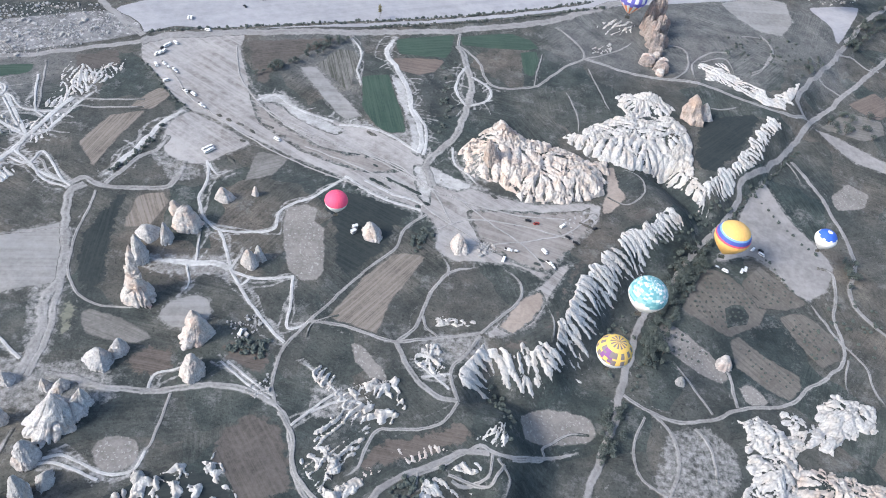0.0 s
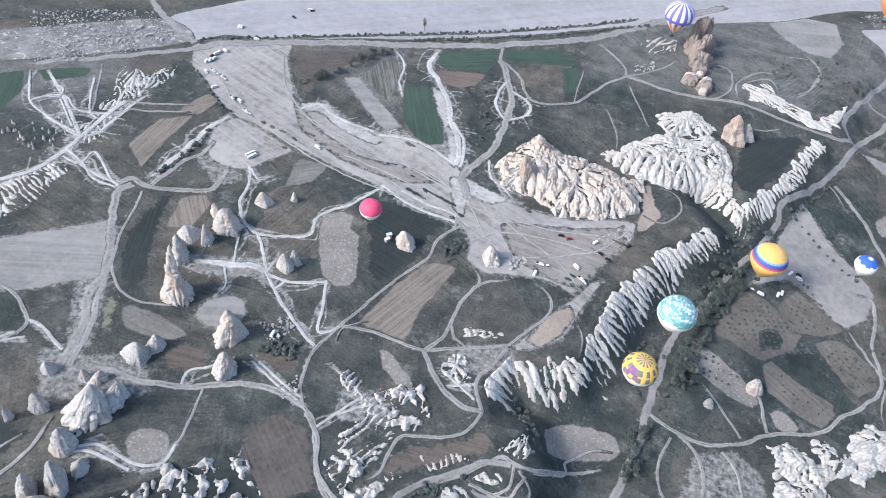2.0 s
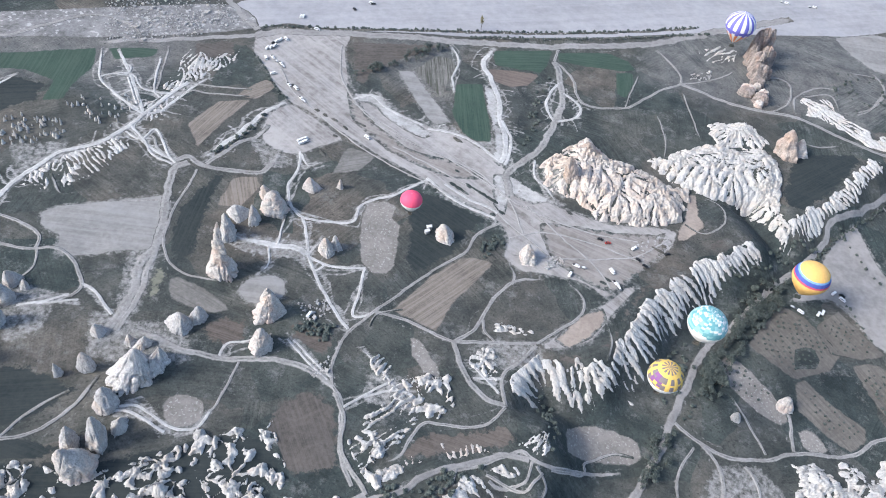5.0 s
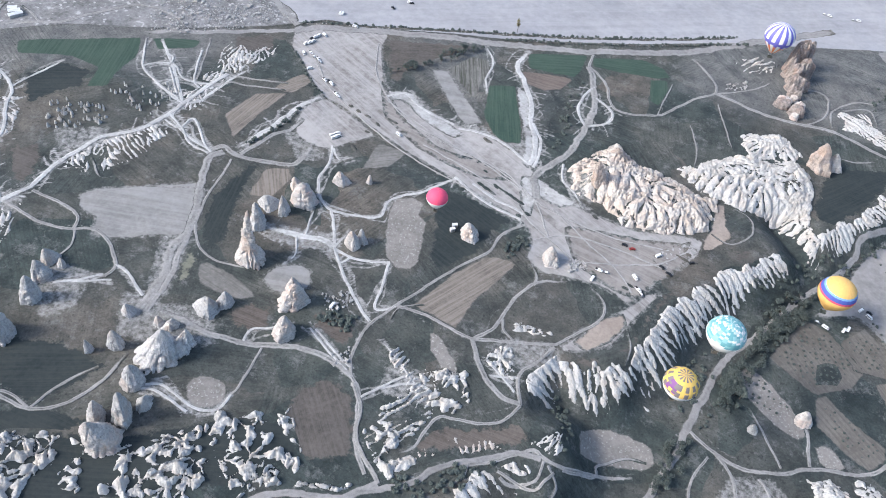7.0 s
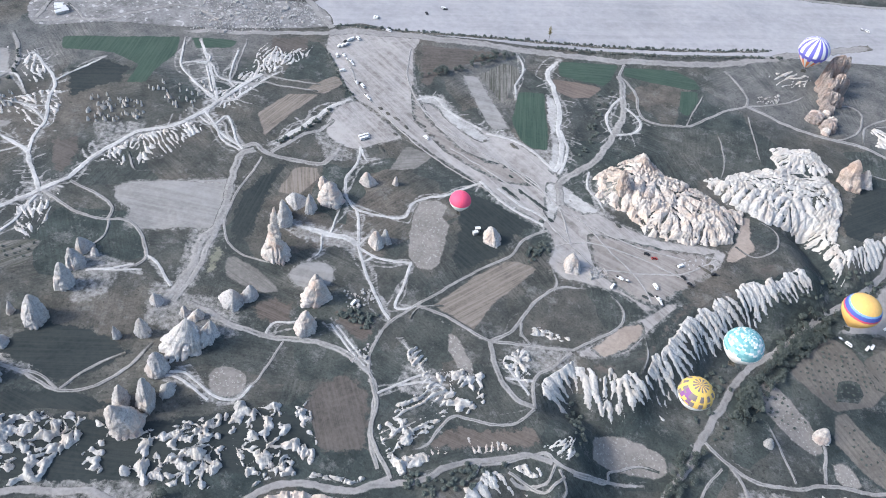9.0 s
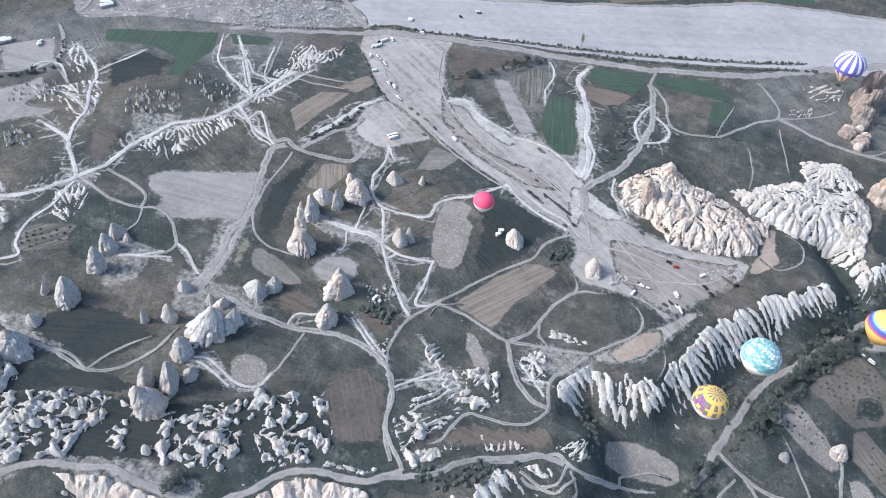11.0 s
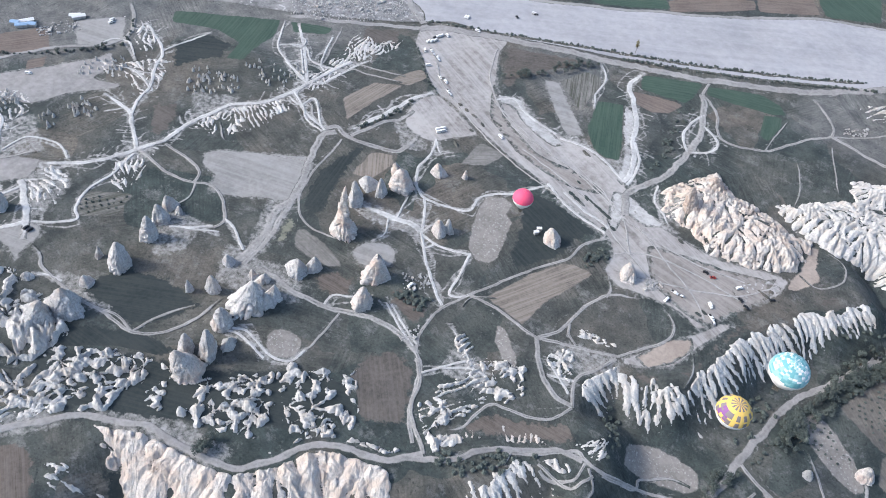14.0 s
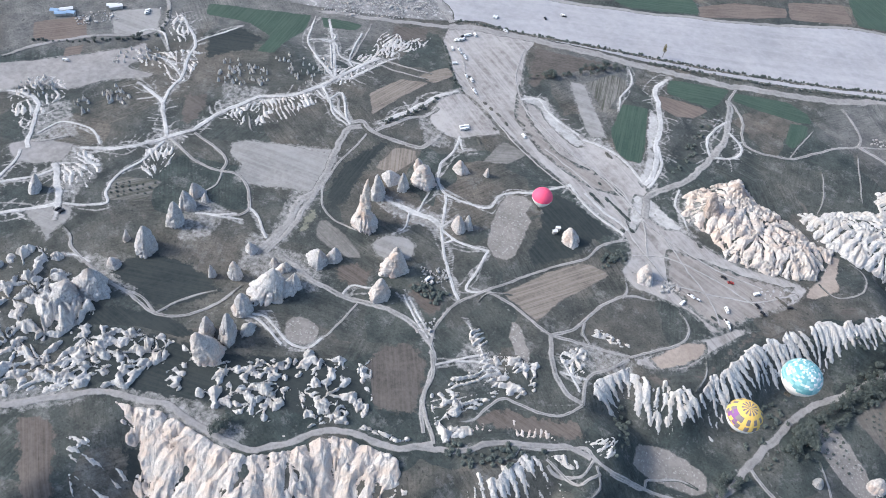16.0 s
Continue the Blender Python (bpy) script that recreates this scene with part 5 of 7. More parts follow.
def rock(name, dark, light, tint, bands=0.0, tint_amount=0.5, stains=0.6, rills=0.6):
    """Eroded tuff: pale stone with warm tints, faint beds and pitted relief."""
    m, nodes, links, bsdf = shader(name, 0.95)
    place = nodes.new("ShaderNodeNewGeometry").outputs["Position"]
    a, b = noise_node(nodes, links, place, 0.10, 4, 0.6), noise_node(nodes, links, place, 0.8, 6, 0.7)
    colour = ramp_node(nodes, links, b, [(0.30, dark), (0.55, light)])
    warm = ramp_node(nodes, links, a, [(0.62 - 0.35 * tint_amount, (0, 0, 0)), (0.78 - 0.3 * tint_amount, (1, 1, 1))])
    colour = mix_node(nodes, links, "MIX", math_node(nodes, links, "MULTIPLY", warm, 0.85), colour, tint)
    if bands:
        split = nodes.new("ShaderNodeSeparateXYZ")
        links.new(place, split.inputs[0])
        join = nodes.new("ShaderNodeCombineXYZ")
        links.new(math_node(nodes, links, "ADD", split.outputs[2], math_node(nodes, links, "MULTIPLY", a, 3.0)), join.inputs[2])
        s = noise_node(nodes, links, join.outputs[0], 0.55, 4, 0.7)
        colour = mix_node(nodes, links, "OVERLAY", bands, colour, ramp_node(nodes, links, s, [(0.35, (0.22, 0.21, 0.21)), (0.65, (0.78, 0.74, 0.70))]))
    stain = ramp_node(nodes, links, noise_node(nodes, links, place, 0.33, 7, 0.8), [(0.54, (0, 0, 0)), (0.68, (1, 1, 1))])
    colour = mix_node(nodes, links, "MIX", math_node(nodes, links, "MULTIPLY", stain, stains), colour, tuple(0.45 * c for c in dark))
    links.new(colour, bsdf.inputs["Base Color"])
    rough = math_node(nodes, links, "ADD", math_node(nodes, links, "MULTIPLY", b, 1.3), math_node(nodes, links, "MULTIPLY", noise_node(nodes, links, place, 0.28, 6, 0.75), 1.0))
    if rills:
        flow = nodes.new("ShaderNodeAttribute")
        flow.attribute_name = "flow"
        squeeze = nodes.new("ShaderNodeMapping")
        squeeze.inputs["Scale"].default_value = (1.0, 0.17, 0.0)
        links.new(flow.outputs["Vector"], squeeze.inputs["Vector"])
        wide, thin = noise_node(nodes, links, squeeze.outputs[0], 0.30, 5, 0.75), noise_node(nodes, links, squeeze.outputs[0], 1.0, 4, 0.7)
        soil = ramp_node(nodes, links, math_node(nodes, links, "ADD", math_node(nodes, links, "MULTIPLY", wide, 0.55), math_node(nodes, links, "MULTIPLY", thin, 0.45)), [(0.50, (0, 0, 0)), (0.60, (1, 1, 1))])
        colour = mix_node(nodes, links, "MIX", math_node(nodes, links, "MULTIPLY", soil, rills), colour, tuple(0.34 * c for c in light))
        links.new(colour, bsdf.inputs["Base Color"])
        rough = math_node(nodes, links, "SUBTRACT", rough, math_node(nodes, links, "MULTIPLY", thin, 2.2))
    bump_node(nodes, links, rough, 0.85, 0.8, bsdf)
    return m


def plain(name, colour, roughness=0.6, metallic=0.0):
    m, nodes, links, bsdf = shader(name, roughness)
    place = nodes.new("ShaderNodeTexCoord").outputs["Object"]
    n = noise_node(nodes, links, place, 0.9, 3)
    links.new(ramp_node(nodes, links, n, [(0.3, tuple(0.86 * c for c in colour)), (0.7, colour)]), bsdf.inputs["Base Color"])
    bsdf.inputs["Metallic"].default_value = metallic
    return m


GRASS = steppe()
SOIL = {
    "dirt": earth("bare_dirt", (0.165, 0.152, 0.142), (0.36, 0.342, 0.327), 0.022, 0.2, streak=(-28, 0.22, 0.6, (0.38, 0.362, 0.348))),
    "plain": earth("dry_plain_soil", (0.255, 0.253, 0.262), (0.35, 0.346, 0.357), 0.012, 0.12, streak=(33, 0.06, 0.3, (0.40, 0.392, 0.40))),
    "pale": earth("pale_soil", (0.175, 0.170, 0.162), (0.275, 0.266, 0.255), 0.02, 0.25, streak=(15, 0.12, 0.4, (0.33, 0.322, 0.31))),
    "dust": earth("grey_dust", (0.20, 0.192, 0.185), (0.30, 0.285, 0.275), 0.025, 0.2),
    "pebble": earth("stony_soil", (0.165, 0.154, 0.140), (0.25, 0.232, 0.212), 0.05, 0.4, speck=(0.33, 0.315, 0.295), speck_scale=0.7),
    "ochre": earth("ochre_earth", (0.23, 0.19, 0.16), (0.35, 0.295, 0.25), fray=1.2),
    "rut": earth("wheel_rut", (0.25, 0.24, 0.23), (0.38, 0.366, 0.352), 0.06, 0.5),
    "ruin": earth("ruined_ground", (0.11, 0.108, 0.105), (0.27, 0.264, 0.26), 0.05, 0.3, speck=(0.40, 0.39, 0.38), speck_scale=0.2),
    "chalkfield": earth("chalky_ground", (0.24, 0.233, 0.223), (0.45, 0.44, 0.425), 0.06, 0.3, fray=1.9),
    "worn": earth("worn_brown_dirt", (0.165, 0.148, 0.134), (0.27, 0.247, 0.228), 0.04, 0.3, streak=(-10, 0.3, 0.5, (0.33, 0.308, 0.288)), fray=2.2),
    "bank": earth("weedy_bank", (0.05, 0.05, 0.043), (0.16, 0.152, 0.135), 0.1, 0.5, speck=(0.36, 0.35, 0.33), speck_scale=0.5),
    "road": earth("road_gravel", (0.20, 0.192, 0.185), (0.31, 0.298, 0.288), 0.05, 0.5, rut=0.35),
    "path": earth("trodden_path", (0.19, 0.183, 0.174), (0.35, 0.338, 0.324), 0.06, 0.5, rut=0.8),
    "chalk": earth("chalky_path", (0.30, 0.294, 0.283), (0.55, 0.54, 0.52), 0.06, 0.4, rut=0.45),
}
TURNED = {
    "brown": ((0.11, 0.095, 0.08), (0.19, 0.165, 0.14), (0.26, 0.23, 0.20), 0.65),
    "red": ((0.10, 0.080, 0.068), (0.15, 0.122, 0.104), (0.20, 0.165, 0.145), 0.5),
    "green": ((0.030, 0.054, 0.042), (0.046, 0.078, 0.058), (0.070, 0.098, 0.074), 0.6),
    "vine": ((0.12, 0.115, 0.105), (0.22, 0.21, 0.195), (0.05, 0.055, 0.04), 0.8),
    "orchard": ((0.10, 0.092, 0.082), (0.175, 0.16, 0.143), (0.09, 0.085, 0.07), 0.5),
    "meadow": ((0.017, 0.024, 0.026), (0.035, 0.042, 0.041), (0.048, 0.054, 0.051), 0.4),
    "rough": ((0.13, 0.125, 0.115), (0.22, 0.21, 0.195), (0.10, 0.095, 0.085), 0.5),
    "olive": ((0.13, 0.13, 0.10), (0.19, 0.19, 0.15), (0.22, 0.22, 0.18), 0.4),
    "scrub": ((0.050, 0.045, 0.041), (0.110, 0.098, 0.087), (0.155, 0.139, 0.124), 0.3),
    "redscrub": ((0.066, 0.056, 0.049), (0.13, 0.110, 0.094), (0.18, 0.155, 0.135), 0.4),
}
TUFF_WHITE = rock("white_tuff", (0.40, 0.39, 0.372), (0.62, 0.603, 0.575), (0.58, 0.52, 0.455), tint_amount=0.42, stains=0.25, rills=0.45)
TUFF_PINK = rock("pinkish_tuff", (0.41, 0.377, 0.345), (0.63, 0.588, 0.543), (0.59, 0.485, 0.405), tint_amount=0.6, stains=0.25, rills=0.35)
ROCKS = {
    "warm": rock("warm_tuff", (0.38, 0.36, 0.34), (0.66, 0.625, 0.595), (0.62, 0.49, 0.415), 0.45, 0.36, 0.4, 0.28),
    "grey": rock("grey_tuff", (0.33, 0.328, 0.327), (0.59, 0.586, 0.582), (0.50, 0.435, 0.39), 0.4, 0.3, 0.5, 0.35),
    "pale": rock("pale_tuff", (0.34, 0.335, 0.325), (0.56, 0.55, 0.53), (0.52, 0.46, 0.41), 0.2, 0.2),
    "pink": rock("pink_tuff", (0.33, 0.29, 0.265), (0.52, 0.455, 0.41), (0.50, 0.385, 0.315), 0.35, 0.6),
    "rust": rock("rusty_rock", (0.20, 0.178, 0.170), (0.42, 0.375, 0.352), (0.40, 0.295, 0.25), 0.45, 0.4),
}
ROCKS["pillar"] = TUFF_WHITE
ROCKS["spire"], ROCKS["skirt"], ROCKS["massif"] = ROCKS["warm"], ROCKS["warm"], rock("streaked_tuff", (0.42, 0.41, 0.40), (0.70, 0.685, 0.67), (0.58, 0.47, 0.39), 0.35, 0.2, 0.45, 0.5)


# ---- mesh helpers ----
def mesh_from(name, verts, faces, material, smooth_shade=False):
    me = bpy.data.meshes.new(name)
    verts, faces = np.asarray(verts, np.float32), np.asarray(faces, np.int32)
    me.vertices.add(len(verts))
    me.vertices.foreach_set("co", verts.ravel())
    n, k = faces.shape
    me.loops.add(n * k)
    me.loops.foreach_set("vertex_index", faces.ravel())
    me.polygons.add(n)
    me.polygons.foreach_set("loop_start", np.arange(0, n * k, k, dtype=np.int32))
    me.polygons.foreach_set("use_smooth", np.full(n, smooth_shade))
    me.update(calc_edges=True)
    me.materials.append(material)
    return me


def grid_faces(rows, columns):
    i = np.arange(rows * columns).reshape(rows, columns)
    return np.stack([i[:-1, :-1], i[:-1, 1:], i[1:, 1:], i[1:, :-1]], -1).reshape(-1, 4)


def part(name, bm, material, parent=None, label=""):
    """Links a bmesh as one mesh object, under a thing where one is given."""
    me = bpy.data.meshes.new(name)
    bm.to_mesh(me)
    bm.free()
    for m in material if isinstance(material, (list, tuple)) else [material]:
        me.materials.append(m)
    ob = new(name, me)
    ob.parent = parent
    return tagged(ob, label)


# ---- the ground ----
def stretched(lo, hi, step, reach):
    """Grid lines: even between lo and hi, then wider and wider out to reach."""
    inner = np.arange(lo, hi + step, step)
    outer, gap, at = [], step, 0.0
    while at < reach:
        gap *= 1.35
        at += gap
        outer.append(at)
    return np.concatenate([lo - np.array(outer[::-1]), inner, inner[-1] + np.array(outer)])


GRID_X, GRID_Y = stretched(-560, 400, 1.25, 3500), stretched(30, 900, 1.25, 3500)


def lay_dust():
    """How bare the ground is, on the grid: along tracks and their stray strands, down rills beside the chalk, round badlands and clearings."""
    rnd = random.Random(5)
    x, y = np.meshgrid(GRID_X, GRID_Y)
    dust = np.zeros_like(x)

    def spread(pts, closed, reach, amount):
        p = np.array(pts)
        (x0, y0), (x1, y1) = p.min(0) - reach * 2.2, p.max(0) + reach * 2.2
        a, b = np.searchsorted(GRID_X, [x0, x1])
        c, d = np.searchsorted(GRID_Y, [y0, y1])
        if b <= a or d <= c:
            return
        away = edge_distance(x[c:d, a:b], y[c:d, a:b], pts, closed)
        away = np.maximum(-away, 0) if closed else away
        dust[c:d, a:b] = np.maximum(dust[c:d, a:b], amount * np.exp(-((away / reach) ** 2)))

    for n, (kind, width, pts) in enumerate(WAYS):
        chalk = kind == "chalk"
        line = curve_through(pts, 6.0)
        for k in range(0, len(line) - 1, 12):
            spread([tuple(q) for q in line[k : k + 13]], False, width * (0.6 if chalk else 0.7), 0.58 if chalk else 0.42)
        for strand in range(3 if chalk else 1):
            drift = line + np.c_[perlin(line[:, 0] / 30, line[:, 1] / 30, n + 60 + strand), perlin(line[:, 0] / 30, line[:, 1] / 30, n + 80 + strand)] * (5 + 2 * width)
            for k in range(0, len(drift) - 1, 12):
                spread([tuple(q) for q in drift[k : k + 13]], False, 1.4, 0.60 if chalk else 0.44)
        if chalk and width >= 4:
            fine = curve_through(pts, 3.6)
            ahead = np.gradient(fine, axis=0)
            ahead /= np.linalg.norm(ahead, axis=1)[:, None] + 1e-9
            for q, f in zip(fine, ahead):
                for side in (-1, 1):
                    if rnd.random() < 0.62:
                        far = rnd.uniform(4, 14)
                        way = f * rnd.uniform(0.2, 0.7) + side * np.array((-f[1], f[0]))
                        mid = q + way * far * 0.5 + np.array((rnd.uniform(-2, 2), rnd.uniform(-2, 2)))
                        spread([tuple(q), tuple(mid), tuple(q + way * far)], False, rnd.uniform(0.8, 1.9), rnd.uniform(0.42, 0.68))
    for style, amp, wave, fall, tint, pts in TUFF:
        spread(pts, True, 6, 0.30)
    for pts in BARE:
        spread(pts, True, 6, 0.52)
    for name, kind, fall, pts in FIELDS:
        if kind in ("dirt", "pale", "dust"):
            spread(pts, True, 3, 0.46)
    return dust


def lay_haze():
    """Where the grass colour is greyed in imitation of distance haze, on the grid."""
    x, y = np.meshgrid(GRID_X, GRID_Y)
    grey = np.zeros_like(x)
    for pts in HAZED:
        grey = np.maximum(grey, smooth(-22, 12, edge_distance(x, y, pts)))
    return grey


DUST, HAZE = lay_dust(), lay_haze()


def grid_at(grid, x, y):
    """A value of the grid at any place."""
    i = np.clip(np.searchsorted(GRID_X, x) - 1, 0, len(GRID_X) - 2)
    j = np.clip(np.searchsorted(GRID_Y, y) - 1, 0, len(GRID_Y) - 2)
    u, v = (x - GRID_X[i]) / (GRID_X[i + 1] - GRID_X[i]), (y - GRID_Y[j]) / (GRID_Y[j + 1] - GRID_Y[j])
    return (grid[j, i] * (1 - u) + grid[j, i + 1] * u) * (1 - v) + (grid[j + 1, i] * (1 - u) + grid[j + 1, i + 1] * u) * v


def mark(me, name, values):
    me.attributes.new(name, "FLOAT", "POINT").data.foreach_set("value", np.asarray(values, np.float32).ravel())


def mark_flow(me, across, along):
    """Notes for each point the metres across and along the way that water runs."""
    flow = np.stack([np.ravel(across), np.ravel(along), np.zeros(np.size(along))], -1).astype(np.float32)
    me.attributes.new("flow", "FLOAT_VECTOR", "POINT").data.foreach_set("vector", flow.ravel())
    return me


HEIGHT = relief(*np.meshgrid(GRID_X, GRID_Y))


def build_ground():
    x, y = np.meshgrid(GRID_X, GRID_Y)
    me = mesh_from("ground", np.stack([x, y, HEIGHT], -1).reshape(-1, 3), grid_faces(*x.shape), GRASS, True)
    mark(me, "dust", DUST)
    mark(me, "haze_tone", HAZE)
    tagged(new("ground", me), "dark dry grassland with pale bare dust", "ground", kind="structure")


build_ground()


# ---- fields and tracks laid on the ground ----
def build_field(n, name, kind, turn, pts):
    rim = curve_through(pts, 2.5, True, 0.62 if kind in ("dirt", "plain", "dust") or "round" in name else 0.28)
    mid = rim.mean(0)
    out = rim - mid
    out /= np.linalg.norm(out, axis=1)[:, None]
    rim = rim + out * (1.3 * fractal(rim[:, 0] / 7, rim[:, 1] / 7, n + 40, 3))[:, None]
    size = max(np.ptp(rim[:, 0]), np.ptp(rim[:, 1]))
    step = 2.5 if size < 120 else 4.0
    gx, gy = np.meshgrid(np.arange(rim[:, 0].min(), rim[:, 0].max(), step), np.arange(rim[:, 1].min(), rim[:, 1].max(), step))
    gx, gy = gx.ravel(), gy.ravel()
    keep = edge_distance(gx, gy, [tuple(p) for p in rim]) > step * 0.5
    points = [Vector(p) for p in rim] + [Vector(p) for p in zip(gx[keep], gy[keep])]
    count = len(rim)
    made, _, tris, *_ = delaunay_2d_cdt(points, [], [list(range(count))], 1, 1e-4)
    v = np.array([tuple(p) for p in made])
    z = relief(v[:, 0], v[:, 1]) + (0.06 if step < 3 else 0.12) + 0.0015 * n
    if kind in TURNED:
        dark, light, row, amount = TURNED[kind]
        material = earth(name + "_soil", dark, light, 0.04, 0.4, streak=(turn, 0.55, amount, row), fray=2.0 if kind in ("meadow", "scrub", "redscrub", "olive") else 0.62)
    else:
        material = SOIL[kind]
    me = mesh_from(name, np.c_[v, z], np.array([t for t in tris if len(t) == 3]), material, True)
    inner = np.clip(edge_distance(v[:, 0], v[:, 1], [tuple(q) for q in rim]) / (8.0 if kind in ("meadow", "scrub", "redscrub", "olive", "worn") else 5.0), 0, 1)
    mark(me, "inner", inner)
    mark(me, "dust", grid_at(DUST, v[:, 0], v[:, 1]))
    mark(me, "haze_tone", grid_at(HAZE, v[:, 0], v[:, 1]))
    ob = new("field" if kind not in ("dirt", "plain") else "clearing", me)
    words = {"dirt": "wide bare grey dirt clearing with wheel marks", "plain": "wide pale dry plain", "green": "green crop field with faint rows", "brown": "ploughed brown field with furrows",
             "red": "reddish brown tilled plot", "pale": "pale bare field", "worn": "worn brownish dirt with wheel marks", "ruin": "stony ground with wall remains", "chalkfield": "patch of chalky white bare ground", "dust": "grey dusty open ground", "pebble": "stony beige field", "ochre": "ochre bare earth patch", "vine": "vineyard plot with dark rows",
             "orchard": "orchard plot of grey brown soil", "rough": "rough grey plot with rows", "meadow": "dark bluish green meadow", "olive": "olive grey grass plot", "scrub": "brownish scrub meadow", "redscrub": "reddish scrub covered slope"}
    tagged(ob, words[kind], "field", "fields", "structure")


def lane_distance(p, pts):
    """How far a point lies from a line of points."""
    best = 1e9
    for (ax, ay), (bx, by) in zip(pts[:-1], pts[1:]):
        t = max(0.0, min(1.0, ((p[0] - ax) * (bx - ax) + (p[1] - ay) * (by - ay)) / ((bx - ax) ** 2 + (by - ay) ** 2 + 1e-9)))
        best = min(best, math.hypot(p[0] - ax - t * (bx - ax), p[1] - ay - t * (by - ay)))
    return best


def build_way(n, kind, width, pts):
    width = width * (0.7 if kind in ("chalk", "path") and width < 5 else 0.62 if kind == "chalk" else 0.85)
    line = curve_through(pts, 2.0)
    ahead = np.gradient(line, axis=0)
    ahead /= np.linalg.norm(ahead, axis=1)[:, None] + 1e-9
    side = np.c_[-ahead[:, 1], ahead[:, 0]]
    line = line + side * ((0.9 + 0.2 * width) * fractal(line[:, 0] / 22, line[:, 1] / 22, n + 90, 3))[:, None]
    run = np.arange(len(line)) * 2.0
    fade = np.ones(len(line))
    others = [q[2] for m, q in enumerate(WAYS) if m != n]
    for end, reach in ((pts[0], run), (pts[-1], run[::-1])):
        if kind != "rut" and min(lane_distance(end, q) for q in others) > 6:
            fade = np.minimum(fade, 0.12 + 0.88 * smooth(0, 22, reach))
    rows, inner = [], []
    for k in np.linspace(-1, 1, 7):
        w = 0.5 * width * (1 + 0.40 * fractal(line[:, 0] / 6 + 9 * np.sign(k), line[:, 1] / 6, n + 7, 3))
        p = line + side * (k * w)[:, None]
        z = relief(p[:, 0], p[:, 1]) + (0.26 + 0.002 * n if abs(k) < 0.9 else 0.02) + 0.05 * (1 - abs(k)) * np.cos(3 * math.pi * k)
        rows.append(np.c_[p, z])
        inner.append(fade * (1 - abs(k)))
    me = mesh_from("track", np.concatenate(rows), grid_faces(7, len(line)), SOIL[kind], True)
    mark(me, "inner", np.concatenate(inner))
    flat = np.concatenate(rows)
    mark(me, "dust", grid_at(DUST, flat[:, 0], flat[:, 1]))
    mark(me, "haze_tone", grid_at(HAZE, flat[:, 0], flat[:, 1]))
    ob = new("road" if kind in ("road", "pale") else "track", me)
    words = {"road": "grey gravel road with pale ruts", "pale": "pale smooth dirt road", "path": "trodden grey dirt track through grass", "bank": "weedy stony bank beside the road", "rut": "faint pale wheel rut on bare dirt", "chalk": "chalky white footpath worn into grass"}
    tagged(ob, words[kind], "road" if kind in ("road", "pale") else "track", "tracks", "structure")


for n, (name, kind, turn, pts) in enumerate(FIELDS):
    build_field(n, name, kind, turn, pts)
for n, (kind, width, pts) in enumerate(WAYS):
    build_way(n, kind, width, pts)


# ---- white badlands ----
def scatter(pts, count, rnd):
    """Random places inside an outline."""
    p = np.array(pts)
    (x0, y0), (x1, y1) = p.min(0), p.max(0)
    made = []
    while len(made) < count:
        x, y = rnd.uniform(x0, x1), rnd.uniform(y0, y1)
        if edge_distance(np.array([x]), np.array([y]), pts)[0] > 0:
            made.append((x, y))
    return made


def pieces_of(solid):
    """Numbers the connected pieces of a grid of cells; 0 is none."""
    label, count = np.zeros(solid.shape, np.int32), 0
    rows, columns = solid.shape
    for r0, c0 in zip(*np.nonzero(solid)):
        if label[r0, c0]:
            continue
        count += 1
        label[r0, c0], stack = count, [(r0, c0)]
        while stack:
            r, c = stack.pop()
            for a, b in ((r + 1, c), (r - 1, c), (r, c + 1), (r, c - 1)):
                if 0 <= a < rows and 0 <= b < columns and solid[a, b] and not label[a, b]:
                    label[a, b] = count
                    stack.append((a, b))
    return label, count


def gullies(x, y, downhill, size, seed, many=1.9):
    """Waves that run down a slope and join as gullies do: 1 on the spurs, -1 in the gullies between, about size metres apart."""
    gy, gx = np.gradient(downhill)
    steep = np.hypot(gx, gy) + 1e-9
    ax, ay = -gy / steep, gx / steep
    px, py = x / (size * many), y / (size * many)
    ix, iy = np.floor(px), np.floor(py)
    even, odd = np.zeros_like(px), np.zeros_like(px)
    for i in (-1, 0, 1):
        for j in (-1, 0, 1):
            k = ((ix + i).astype(np.int64) * 374761393 + (iy + j).astype(np.int64) * 668265263 + seed * 974634777) & 0x7FFFFFFF
            k = ((k ^ (k >> 13)) * 1274126177) & 0x7FFFFFFF
            qx, qy = px - ix - i - 0.2 - 0.6 * (k % 1024 / 1024), py - iy - j - 0.2 - 0.6 * (k // 1024 % 1024 / 1024)
            near = np.exp(-2.2 * (qx * qx + qy * qy))
            turn = 2 * math.pi * many * (qx * ax + qy * ay)
            even, odd = even + near * np.cos(turn), odd + near * np.sin(turn)
    return even / (np.hypot(even, odd) + 1e-6)


def grown(label, solid, times):
    """Lets numbered pieces grow into the unnumbered cells beside them."""
    for _ in range(times):
        wide = np.pad(label, 1)
        most = np.maximum.reduce([wide[:-2, 1:-1], wide[2:, 1:-1], wide[1:-1, :-2], wide[1:-1, 2:]])
        label = np.where((label == 0) & solid, most, label)
    return label


